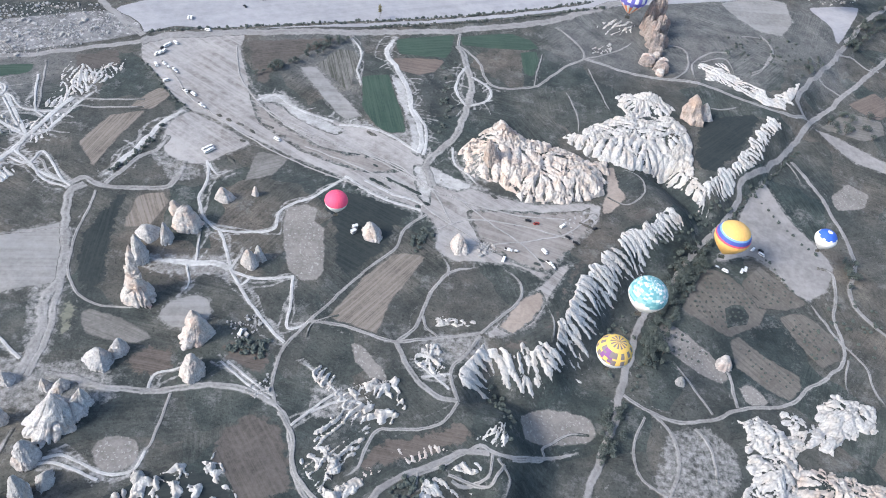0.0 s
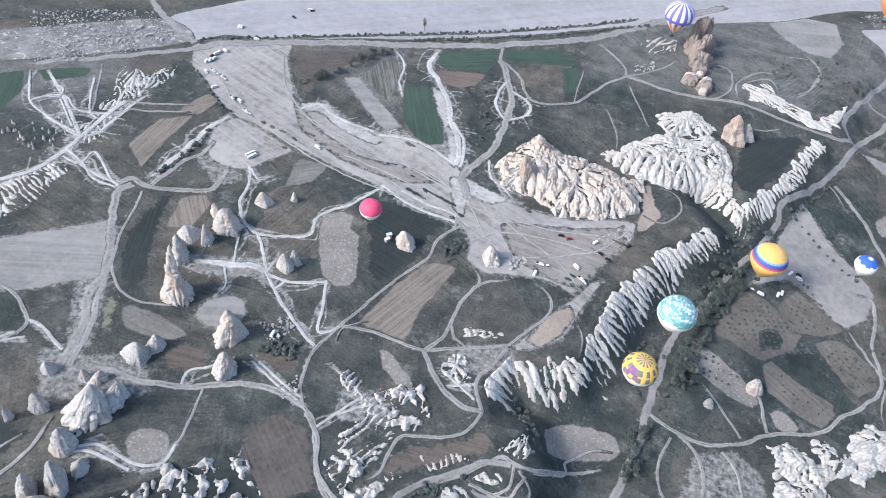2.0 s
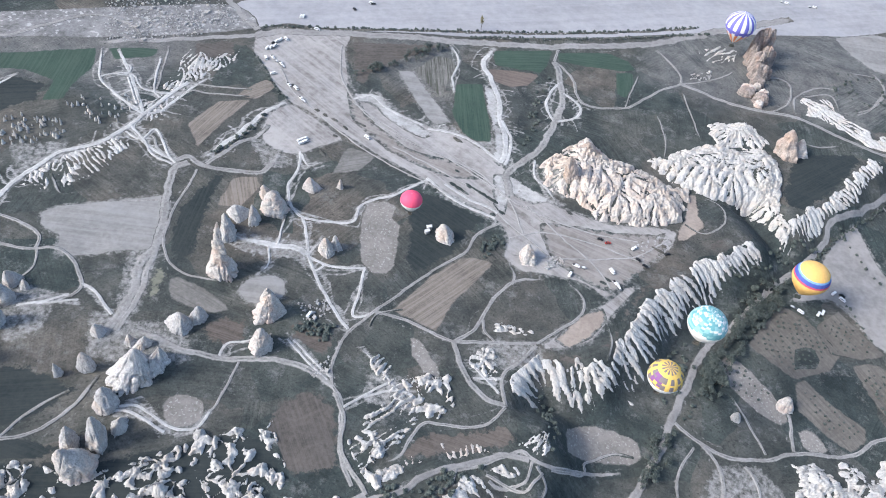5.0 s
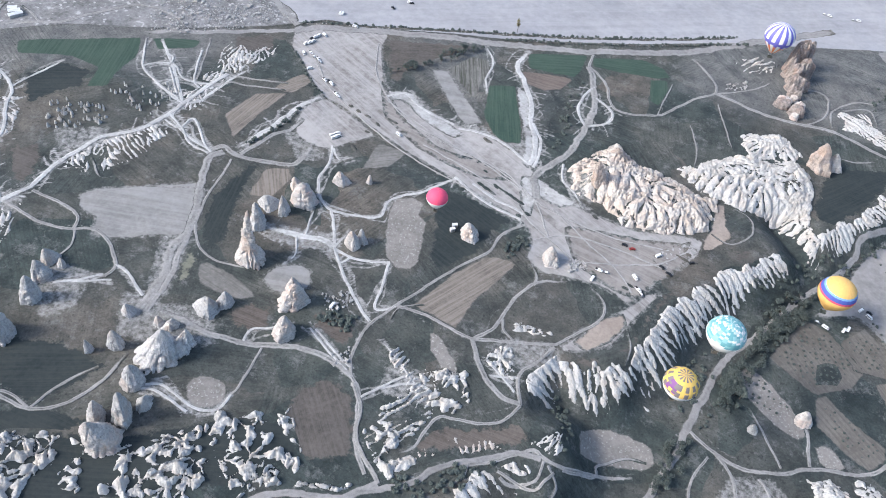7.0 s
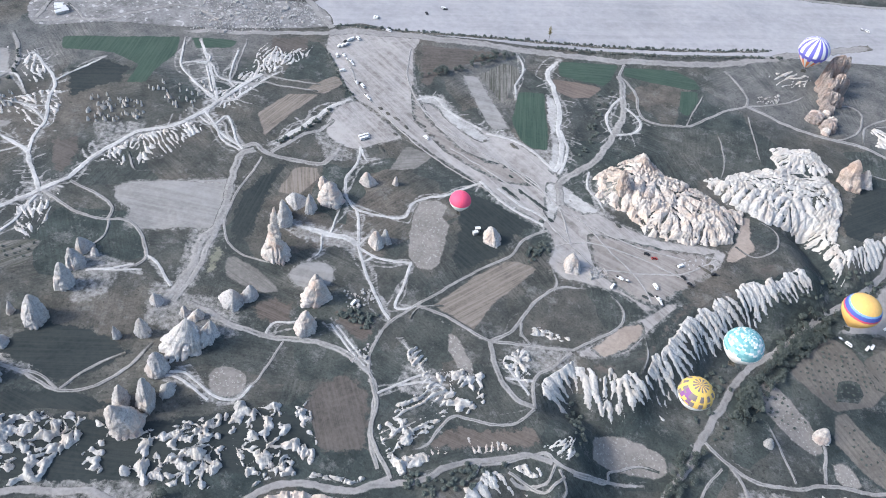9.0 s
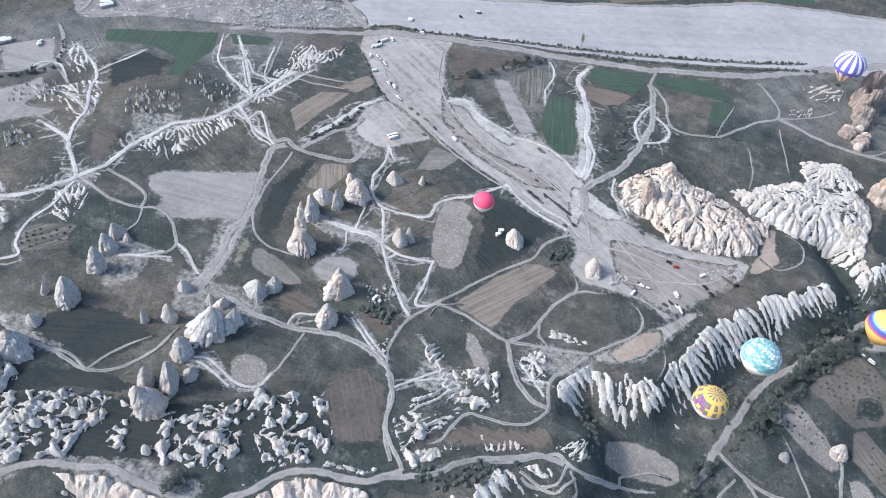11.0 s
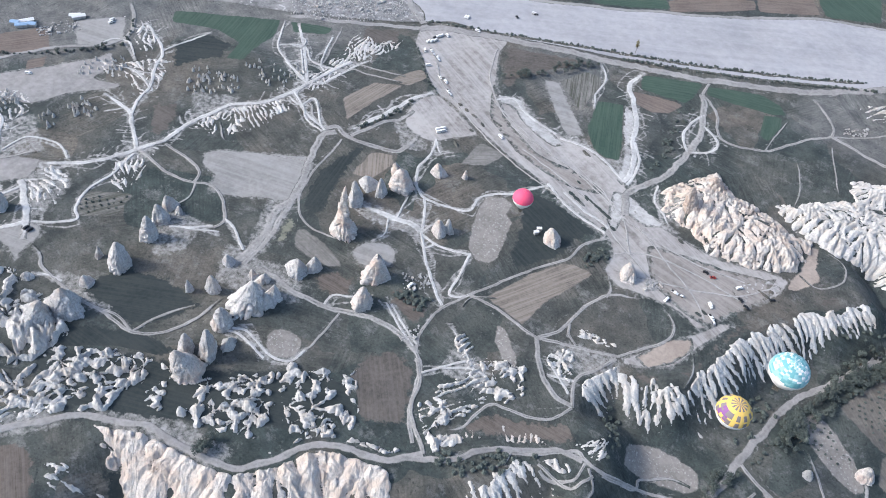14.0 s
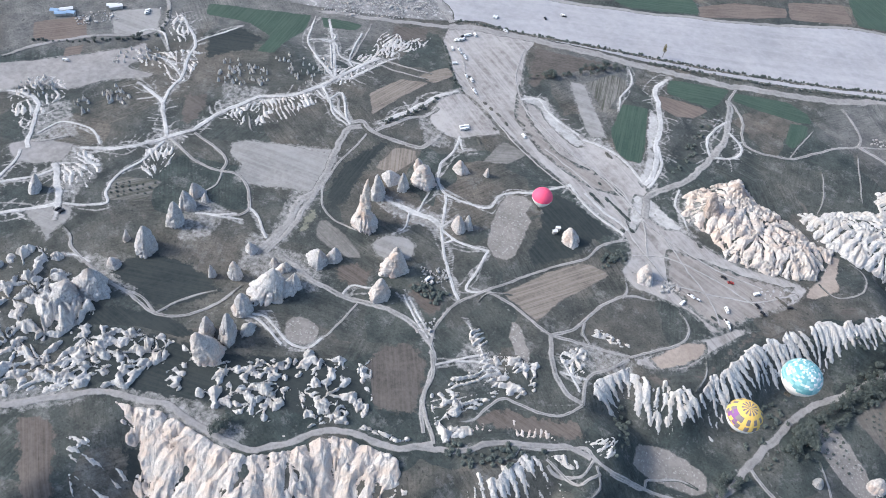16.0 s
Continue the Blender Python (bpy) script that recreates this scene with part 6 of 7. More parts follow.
def build_tuff(n, style, amp, wave, fall, tint, pts):
    """Eroded tuff that stands out of the grass: spurs below a rim, rounded lobes with creases, ribs on a slope, or rows of blunt cones."""
    p = np.array(pts)
    step = 0.6
    x, y = np.meshgrid(np.arange(p[:, 0].min() - 10, p[:, 0].max() + 10, step), np.arange(p[:, 1].min() - 10, p[:, 1].max() + 10, step))
    inside = edge_distance(x, y, pts) + (7 if style == "cliff" else 4) * fractal(x / 11, y / 11, n, 3) + (3 if style == "cliff" else 1.5)
    a = radians(fall)
    wx, wy = x + 3.5 * perlin(x / 15, y / 15, n + 1), y + 3.5 * perlin(x / 15, y / 15, n + 2)
    u, v = wx * math.cos(a) + wy * math.sin(a), -wx * math.sin(a) + wy * math.cos(a)
    run = p[:, 0] * math.cos(a) + p[:, 1] * math.sin(a)
    down = np.clip((u - run.min()) / np.ptp(run), 0, 1)
    broad = fractal(x / (2.6 * wave), y / (2.6 * wave), n + 21, 3)
    fine = 0.13 * fractal(x / 2.2, y / 2.2, n + 31, 3)
    if style == "cliff":
        rim = np.maximum(edge_distance(x, y, EAST_RIM), edge_distance(x, y, SOUTH_RIM))
        slope = rim + (0.55 * x if tint < 0.3 and p[:, 1].mean() < 480 else 0) + 4.5 * perlin(x / 19, y / 19, n + 41) + 2.0 * perlin(x / 8, y / 8, n + 43)
        down = smooth(-2, 30 if tint < 0.3 else 75, rim + 4.5 * perlin(x / 19, y / 19, n + 41))
    elif style == "lobes":
        slope = 0.30 * u - 11 * smooth(-4, 26, inside) - 9 * fractal(x / 34, y / 34, n + 41, 2)
    elif style == "lumps":
        slope = 0.35 * u + 13 * fractal(x / 30, y / 30, n + 41, 2)
    else:
        slope = u + 9 * perlin(x / 24, y / 24, n + 41)
    width = wave * (1.5 if style == "cliff" and tint > 0.3 else 0.9 if style == "lobes" else 1.15 if style == "lumps" else 0.8)
    one = gullies(x, y, slope, width, n + 51)
    two = gullies(x, y, slope - 0.22 * width * one, 0.47 * width, n + 53)
    three = gullies(x, y, slope - 0.22 * width * one - 0.10 * width * two, 0.22 * width, n + 55)
    full = [np.sqrt(np.maximum(1 + c, 0) / 2) for c in (one, two, three)]
    keen = [1 - np.sqrt(np.maximum(1 - c, 0) / 2) for c in (one, two, three)]
    if style == "cliff":
        body = 0.62 * (0.5 * full[0] + 0.5 * keen[0]) + 0.24 * (0.5 * full[1] + 0.5 * keen[1]) + 0.07 * full[2]
        top = 0.46 * amp * (body + 0.62 * broad - (0.14 if tint < 0.3 else 0.04) - (0.78 if tint < 0.3 else 0.22) * down**1.1)
        top = np.minimum(top, 1.1) + 0.4 * np.maximum(top - 1.1, 0) if tint < 0.3 else top
    elif style == "ribs":
        body = 0.66 * (0.7 * keen[0] + 0.3 * full[0]) + 0.26 * keen[1] + 0.07 * full[2]
        top = (0.62 if amp > 4.5 else 0.44) * amp * (body + 0.75 * broad - (0.50 if amp > 4.5 else 0.43) - 0.16 * down)
    elif style == "lobes":
        body = 0.60 * full[0] + 0.20 * full[1] + 0.06 * full[2]
        top = 0.60 * amp * (body + 0.55 * broad - 0.28)
    else:
        knob = np.maximum(perlin(x / (0.85 * wave), y / (0.85 * wave), n + 61), -0.2)
        body = 0.46 * full[0] + 0.20 * keen[0] + 0.26 * full[1] + 0.06 * full[2]
        top = 0.95 * amp * (body + 0.55 * broad + 0.75 * knob - 0.52)
    top = top - 7 * (1 - smooth(-3, 1.2, inside)) + fine
    for kind, wide, line in WAYS:
        for one_end, other in zip(line[:-1], line[1:]) if kind in ("road", "path", "pale") else ():
            reach = 0.35 * wide + 2.8
            i0, i1 = ((np.array([min(one_end[0], other[0]) - reach, max(one_end[0], other[0]) + reach]) - x[0, 0]) / step).astype(int)
            j0, j1 = ((np.array([min(one_end[1], other[1]) - reach, max(one_end[1], other[1]) + reach]) - y[0, 0]) / step).astype(int)
            cut = (slice(max(j0, 0), max(j1, 0)), slice(max(i0, 0), max(i1, 0)))
            if top[cut].size:
                top[cut] -= 6 * (1 - smooth(reach - 2.5, reach, edge_distance(x[cut], y[cut], [one_end, other], False)))
    z = relief(x, y) + top
    solid = np.stack([top[:-1, :-1], top[:-1, 1:], top[1:, 1:], top[1:, :-1]]).max(0) > -0.15
    numbers, count = pieces_of(solid)
    f, verts, numbers = grid_faces(*x.shape), np.stack([x, y, z], -1).reshape(-1, 3), numbers.ravel()
    spurs = pieces_of(solid & (one[:-1, :-1] > -0.2))[0]
    spurs = grown(spurs, solid, 8).ravel()
    flat_u, flat_v = slope.ravel(), v.ravel()
    order = np.argsort(numbers, kind="stable")
    ends = np.searchsorted(numbers[order], np.arange(1, count + 2))
    material = TUFF_PINK if tint > 0.3 else TUFF_WHITE
    for a, b in zip(ends[:-1], ends[1:]):
        if b - a < 10:
            continue
        big = b - a > 1500
        if big:
            ob = new("tuff_slope")
            inner = spurs[order[a:b]]
            rank = np.argsort(inner, kind="stable")
            cuts = np.flatnonzero(np.diff(inner[rank])) + 1
            for group in np.split(order[a:b][rank], cuts):
                if len(group) > 3:
                    used, face = np.unique(f[group], return_inverse=True)
                    new("rib", mark_flow(mesh_from("rib", verts[used], face.reshape(-1, 4), material, True), flat_v[used], flat_u[used])).parent = ob
        else:
            used, face = np.unique(f[order[a:b]], return_inverse=True)
            ob = new("tuff_rib", mark_flow(mesh_from("tuff", verts[used], face.reshape(-1, 4), material, True), flat_v[used], flat_u[used]))
        tagged(ob, ("pinkish white" if tint > 0.3 else "white") + (" eroded tuff slope cut by gullies" if big else " rounded tuff rib rising from dark grass"), "rock", "badlands")


for n, row in enumerate(TUFF):
    build_tuff(n, *row)


# ---- fairy chimneys ----
def build_chimney(n, kind, x, y, r, high, lx, ly):
    """A tooth of tuff: a few broad faces, a bulging flank, cracks down it, beds across it and a craggy skin."""
    around, up = (30, 20) if r < 2.6 else (84, 60)
    g = np.linspace(0, 2 * math.pi, around, endpoint=False)
    t = np.linspace(0, 1, up) ** 0.9
    gg, tt = np.meshgrid(g, t)
    keen = 0.28 + 0.4 * (n * 0.61 % 1)
    if kind == "spire":
        profile = 0.25 * (1 - tt) ** 1.4 + 0.7 * (1 - tt**2.2) + 0.03
    elif kind in ("skirt", "massif"):
        profile = 0.7 * (1 - tt) ** 1.05 + 0.36 * np.sqrt(np.clip(1 - tt**1.5, 0, 1)) * (1 - 0.4 * tt)
    else:
        profile = keen * (1 - tt) ** 0.85 + (1 - keen) * np.sqrt(np.clip(1 - tt**1.7, 0, 1)) * (1 - 0.25 * tt)
    cx, cy = np.cos(gg), np.sin(gg)
    rnd = random.Random(n * 7 + 1)
    corners = 4 + n % 3
    turn = sorted((k + rnd.uniform(-0.3, 0.3)) / corners * 2 * math.pi for k in range(corners))
    reach = [rnd.uniform(0.85, 1.3) for _ in turn]
    ex, ey = [q * math.cos(a) for a, q in zip(turn, reach)], [q * math.sin(a) for a, q in zip(turn, reach)]
    facet = np.zeros_like(gg)
    bend = gg + 0.35 * perlin(tt * 2.0 + n, 0 * tt, n + 14)
    for k in range(corners):
        ax, ay, bx, by = ex[k], ey[k], ex[(k + 1) % corners], ey[(k + 1) % corners]
        ux, uy = np.cos(bend), np.sin(bend)
        det = (bx - ax) * uy - (by - ay) * ux
        hit = ((bx - ax) * ay - (by - ay) * ax) / np.where(np.abs(det) < 1e-6, 1e-6, det)
        part_way = (ux * ay - uy * ax) / np.where(np.abs(det) < 1e-6, 1e-6, det)
        facet = np.where((hit > 0) & (part_way >= -1e-6) & (part_way <= 1 + 1e-6), hit, facet)
    facet = 0.6 * np.where(facet <= 0.2, 0.9, facet) + 0.46
    high = high * (0.78 if kind == "massif" else 0.84)
    flat, rough, crack = 0.92 * r * profile * facet, np.zeros_like(gg), np.zeros_like(gg)
    for j in range(up):
        for i in range(around):
            q = Vector((flat[j, i] * cx[j, i] + 37.0 * n, flat[j, i] * cy[j, i], high * tt[j, i])) / r
            rough[j, i] = noise.fractal(q * 1.7, 0.7, 2.1, 5)
            crack[j, i] = abs(noise.noise(Vector((q.x * 2.6, q.y * 2.6, q.z * 0.55 + 9))))
    shell = profile ** 0.7
    split = (0.26 if kind in ("massif", "skirt") else 0.12) * np.exp(-((crack / 0.09) ** 2))
    beds = 0.035 * perlin(tt * high / 1.6, 0.5 * cx + n, n + 8)
    rr = np.maximum(flat * (1 - split) + r * shell * ((0.17 if kind in ("spire", "pink") else 0.10) * rough + beds), 0.03)
    squeeze, spin = 0.78 + 0.34 * (n * 0.37 % 1), n * 1.7 % math.pi
    px, py = rr * cx, rr * cy * squeeze
    qx, qy = px * math.cos(spin) - py * math.sin(spin), px * math.sin(spin) + py * math.cos(spin)
    base = float(relief(x, y))
    vx, vy = x + qx + lx * tt, y + qy + ly * tt
    vz = base - 1.8 + (high + 1.8) * tt + 0.10 * high * rough * tt * (1 - tt) * 2
    verts = np.stack([vx, vy, vz], -1).reshape(-1, 3)
    i = np.arange(up * around).reshape(up, around)
    j = np.roll(i, -1, 1)
    faces = np.stack([i[:-1], j[:-1], j[1:], i[1:]], -1).reshape(-1, 4)
    ob = new("fairy_chimney", mark_flow(mesh_from("fairy_chimney", verts, faces, ROCKS[kind], True), gg * r + 31 * n, vz))
    words = {"spire": "tall slender beige tuff spire in a grassy field", "skirt": "pale fluted tuff skirt at the foot of a spire", "warm": "beige pink tuff cone with faint beds", "grey": "grey weathered tuff cone",
             "massif": "broad fluted pale tuff cone with a sandy tip", "pale": "low pale tuff hump", "pillar": "small white tuff pillar on a grassy slope", "pink": "pinkish orange tuff cone on white ridge"}
    tagged(ob, words[kind], "rock formation", "fairy chimneys")


for n, row in enumerate(CHIMNEYS):
    if row[0] != "rust":
        build_chimney(n, *row)


# ---- hot-air balloons ----
def cloth(name, colour):
    m, nodes, links, bsdf = shader(name, 0.55)
    place = nodes.new("ShaderNodeTexCoord").outputs["Object"]
    n = noise_node(nodes, links, place, 0.6, 4)
    links.new(ramp_node(nodes, links, n, [(0.3, tuple(0.88 * c for c in colour)), (0.7, colour)]), bsdf.inputs["Base Color"])
    bump_node(nodes, links, n, 0.15, 0.3, bsdf)
    return m


CLOTH = {
    "pink": cloth("pink_cloth", (0.80, 0.10, 0.19)), "white": cloth("white_cloth", (0.78, 0.77, 0.74)), "violet": cloth("violet_cloth", (0.16, 0.15, 0.52)), "orange": cloth("orange_cloth", (0.80, 0.28, 0.12)),
    "yellow": cloth("yellow_cloth", (0.76, 0.47, 0.15)), "sky": cloth("sky_blue_cloth", (0.20, 0.38, 0.62)), "navy": cloth("navy_cloth", (0.08, 0.11, 0.38)), "red": cloth("red_cloth", (0.62, 0.09, 0.16)),
    "teal": cloth("teal_cloth", (0.15, 0.36, 0.38)), "aqua": cloth("aqua_cloth", (0.26, 0.48, 0.50)), "mint": cloth("mint_cloth", (0.48, 0.60, 0.59)), "slate": cloth("slate_cloth", (0.20, 0.17, 0.17)), "plum": cloth("plum_cloth", (0.22, 0.09, 0.26)),
    "gold": cloth("gold_cloth", (0.74, 0.50, 0.13)), "blue": cloth("blue_cloth", (0.05, 0.13, 0.52)), "rose": cloth("dark_rose_cloth", (0.45, 0.06, 0.14)),
}
WICKER = earth("wicker", (0.16, 0.09, 0.05), (0.30, 0.19, 0.11), 0.5, 4.0)
STEEL = plain("steel", (0.35, 0.35, 0.36), 0.4, 0.8)
ROWS_UP = 22


def panel_colour(kind, gore, row, gores):
    """The colour of one panel; rows count from the mouth, 0, to the crown, 21."""
    mix = random.Random(gore * 131 + row * 17 + len(kind))
    if kind == "pink":
        return "white" if row < 9 else "rose" if row == 19 and gore in (3, 5) else "pink"
    if kind == "stripe":
        return ("orange" if gore % 2 else "white") if row < 5 else "violet" if row in (6, 7) else ("violet" if gore % 2 else "white")
    if kind == "yellow":
        return {10: "red", 11: "navy", 12: "navy", 13: "sky"}.get(row, "yellow")
    if kind == "teal":
        return "white" if row < 9 else mix.choice(("teal", "aqua", "mint", "white", "teal", "aqua"))
    if kind == "check":
        if row < 9:
            return "white"
        if gore in (14, 15, 16) and 9 < row < 16:
            return "plum" if mix.random() < 0.55 else "gold" if gore % 2 else "slate"
        return "slate" if gore % 2 and row not in (12, 16, 17) else "gold"
    if kind == "blue":
        return "white" if row >= 20 else ("blue" if row > 12 + (gore % 3 == 0) else "white")
    return "orange"


def build_balloon(kind, x, y, z, wide, label):
    """A balloon of gores round its widest circle at z, with a mouth, ropes and a wicker basket."""
    thing = tagged(new("hot_air_balloon"), label, "balloon", "hot-air balloons")
    thing.location = (x, y, z)
    r, gores = wide * 0.445, 24
    profile = []
    for k in range(ROWS_UP + 1):
        s = k / ROWS_UP
        if s < 0.40:
            q = s / 0.40
            profile.append((r * (0.17 + 0.83 * math.sin(q * math.pi / 2) ** 0.95), -r * 1.22 * (1 - q) ** 1.25))
        else:
            q = (s - 0.40) / 0.60
            profile.append((r * math.cos(q * math.pi / 2), r * 0.93 * math.sin(q * math.pi / 2)))
    for g in range(gores):
        used = []
        bm = bmesh.new()
        lines = []
        for side in range(5):
            a = (g + side / 4) / gores * 2 * math.pi
            puff = 1 + 0.012 * math.sin(side / 4 * math.pi)
            lines.append([bm.verts.new((max(q, 0.02) * puff * math.cos(a), max(q, 0.02) * puff * math.sin(a), h)) for q, h in profile])
        for k in range(ROWS_UP):
            tone = panel_colour(kind, g, k, gores)
            if tone not in used:
                used.append(tone)
            for side in range(4):
                f = bm.faces.new((lines[side][k], lines[side + 1][k], lines[side + 1][k + 1], lines[side][k + 1]))
                f.material_index, f.smooth = used.index(tone), True
        part("gore", bm, [CLOTH[t] for t in used], thing)
    bm = bmesh.new()
    bmesh.ops.create_cone(bm, segments=24, radius1=r * 0.10, radius2=r * 0.10, depth=0.06)
    bmesh.ops.translate(bm, vec=(0, 0, r * 0.935), verts=bm.verts)
    part("crown_ring", bm, STEEL, thing)
    size = max(1.5, wide * 0.085)
    low = -r * 1.22 - size * 1.9
    bm = bmesh.new()
    bmesh.ops.create_cube(bm, size=1)
    bmesh.ops.scale(bm, vec=(size * 1.7, size, size * 0.8), verts=bm.verts)
    top = [f for f in bm.faces if f.normal.z > 0.9]
    inset = bmesh.ops.inset_region(bm, faces=top, thickness=size * 0.07)
    bmesh.ops.translate(bm, vec=(0, 0, -size * 0.6), verts=list({v for f in top for v in f.verts}))
    bmesh.ops.bevel(bm, geom=[e for e in bm.edges if e.calc_length() > size * 0.6], offset=size * 0.05, segments=2, affect="EDGES")
    bmesh.ops.translate(bm, vec=(0, 0, low), verts=bm.verts)
    basket = part("basket", bm, WICKER, thing, "brown wicker basket")
    bm = bmesh.new()
    bmesh.ops.create_cone(bm, segments=10, radius1=size * 0.22, radius2=size * 0.16, depth=size * 0.3)
    bmesh.ops.translate(bm, vec=(0, 0, low + size * 1.3), verts=bm.verts)
    part("burner", bm, STEEL, basket, "grey steel burner")
    for sx in (-1, 1):
        for sy in (-1, 1):
            a, b = Vector((sx * size * 0.8, sy * size * 0.45, low + size * 0.35)), Vector((sx * r * 0.13, sy * r * 0.11, -r * 1.2))
            bm = bmesh.new()
            bmesh.ops.create_cone(bm, segments=6, radius1=0.05, radius2=0.05, depth=(b - a).length)
            bmesh.ops.transform(bm, matrix=Matrix.Translation((a + b) / 2) @ (b - a).to_track_quat("Z", "Y").to_matrix().to_4x4(), verts=bm.verts)
            part("rope", bm, STEEL, thing)


BALLOON_WORDS = {
    "pink": "plain pink hot-air balloon with a white lower part", "teal": "teal and white checked hot-air balloon", "check": "yellow balloon with dark chequered gores", "yellow": "yellow balloon with blue and red rings",
    "stripe": "white balloon with violet stripes", "blue": "blue and white balloon with scalloped edge", "orange": "plain orange hot-air balloon",
}
for kind, x, y, z, wide in BALLOONS:
    build_balloon(kind, x, y, z, wide, BALLOON_WORDS[kind])


# ---- the castle rock ----
def build_crag(name, thing, n, x, y, r, high, material, flat=0.75, label="", wild=1.0):
    around, up = 64, 48
    g, t = np.meshgrid(np.linspace(0, 2 * math.pi, around, endpoint=False), np.linspace(0, 1, up))
    cx, cy = np.cos(g), np.sin(g)
    profile = (1 - 0.12 * t) * np.clip((1 - t ** 11), 0, 1) ** 0.5 + 0.2 * (1 - t) ** 3
    rough = 0.36 * perlin(1.8 * cx + 5 * n, 1.8 * cy + 1.6 * t, n) + 0.50 * fractal(3.6 * cx + 3 * n, 3.6 * cy + 5.5 * t, n + 2, 4) + 0.16 * (1 - 2.6 * np.abs(perlin(6 * cx + n, 6 * cy + 0.8 * t, n + 4)))
    rr = r * np.maximum(profile * (1 + wild * rough), 0.01)
    z = float(relief(x, y)) - 3 + (high + 3) * t * (1 + 0.16 * perlin(2.2 * cx + n, 2.2 * cy, n + 6))
    verts = np.stack([x + rr * cx, y + rr * cy * flat, z], -1).reshape(-1, 3)
    i = np.arange(up * around).reshape(up, around)
    j = np.roll(i, -1, 1)
    ob = new(name, mark_flow(mesh_from(name, verts, np.stack([i[:-1], j[:-1], j[1:], i[1:]], -1).reshape(-1, 4), material, False), g * r + 17 * n, z))
    ob.parent = thing
    return tagged(ob, label)


castle = tagged(new("castle_rock"), "tall craggy rusty grey rock like a castle", "rock formation")
TOWERS = ((150.3, 685.4, 4.6, 24), (152.8, 690.0, 4.8, 28), (155.9, 689.1, 5.0, 31), (162.0, 694.1, 4.4, 28), (149.9, 673.1, 4.2, 20), (161.4, 674.5, 5.2, 22), (155.5, 665.0, 5.4, 20), (167.1, 679.0, 3.8, 16), (154.8, 652.8, 4.6, 15), (161.0, 654.0, 4.4, 14), (166.3, 657.9, 3.4, 10), (155.7, 643.1, 3.6, 9), (160.2, 640.7, 3.4, 8))
for n, (x, y, r, high) in enumerate(TOWERS):
    build_crag("rock_tower", castle, n + 3, x, y, r, high, ROCKS["rust"], 0.85, "", 0.62)
for n, (x, y, r, high) in enumerate(((150, 626, 6.5, 7), (158, 634, 3.5, 6), (163, 622, 4.5, 8), (160, 606, 3.6, 6))):
    block = build_crag("boulder", None, n + 23, x, y, r, high, ROCKS["warm"], 0.8, "pale pinkish angular boulder below the castle rock", 0.45)
    tagged(block, category="boulder", group="fallen boulders")

for n, (kind, x, y, r, high, lx, ly) in enumerate(CHIMNEYS):
    if kind == "rust":
        outcrop = build_crag("rock_outcrop", None, n + 40, x, y, r * 0.85, high * 0.6, ROCKS["rust"], 0.75, "rusty brown jagged rock outcrop", 0.55)
        tagged(outcrop, category="rock formation", group="rock outcrops")


# ---- low heaps of dark earth round the clearing ----
def build_mound(n, x, y):
    rnd = random.Random(n + 900)
    around, rings = 24, 7
    g, t = np.meshgrid(np.linspace(0, 2 * math.pi, around, endpoint=False), np.linspace(0, 1, rings))
    r = (1 - t) * (1 + 0.3 * perlin(1.6 * np.cos(g) + n, 1.6 * np.sin(g), n))
    a, long, wide = radians(-25 + rnd.uniform(-12, 12)), rnd.uniform(2.4, 4.6), rnd.uniform(1.2, 1.9)
    px, py = r * np.cos(g) * long, r * np.sin(g) * wide
    vx, vy = x + px * math.cos(a) - py * math.sin(a), y + px * math.sin(a) + py * math.cos(a)
    z = relief(vx, vy) - 0.1 + 1.1 * np.sin(t * math.pi / 2) + 0.15 * perlin(vx, vy, n)
    i = np.arange(rings * around).reshape(rings, around)
    j = np.roll(i, -1, 1)
    me = mesh_from("earth_mound", np.stack([vx, vy, z], -1).reshape(-1, 3), np.stack([i[:-1], j[:-1], j[1:], i[1:]], -1).reshape(-1, 4), GRASS, True)
    mark(me, "dust", np.zeros(rings * around))
    tagged(new("earth_mound", me), "low dark heap of earth on bare dirt", "mound", "earth heaps")


for n, (x, y) in enumerate(HEAPS):
    build_mound(n, x, y)


# ---- vehicles ----
PAINT = {"white": plain("white_paint", (0.80, 0.80, 0.79), 0.35), "dark": plain("dark_paint", (0.03, 0.032, 0.036), 0.35), "red": plain("red_paint", (0.35, 0.06, 0.05), 0.35)}
GLASS, RUBBER = plain("dark_glass", (0.02, 0.024, 0.03), 0.12), plain("rubber", (0.02, 0.02, 0.02), 0.9)


def box(sx, sy, sz, at, bevel=0.0, top=1.0, shift=0.0):
    bm = bmesh.new()
    bmesh.ops.create_cube(bm, size=1)
    bmesh.ops.scale(bm, vec=(sx, sy, sz), verts=bm.verts)
    for v in bm.verts:
        if v.co.z > 0:
            v.co.x, v.co.y = v.co.x * top + shift, v.co.y * (0.5 + 0.5 * top)
    if bevel:
        bmesh.ops.bevel(bm, geom=list(bm.edges), offset=bevel, segments=2, affect="EDGES")
    bmesh.ops.translate(bm, vec=at, verts=bm.verts)
    return bm


def add_wheels(thing, places, r):
    for x, y in places:
        bm = bmesh.new()
        bmesh.ops.create_cone(bm, segments=16, cap_ends=True, radius1=r, radius2=r, depth=0.24)
        bmesh.ops.transform(bm, matrix=Matrix.Translation((x, y, r)) @ Matrix.Rotation(math.pi / 2, 4, "X"), verts=bm.verts)
        part("wheel", bm, RUBBER, thing)


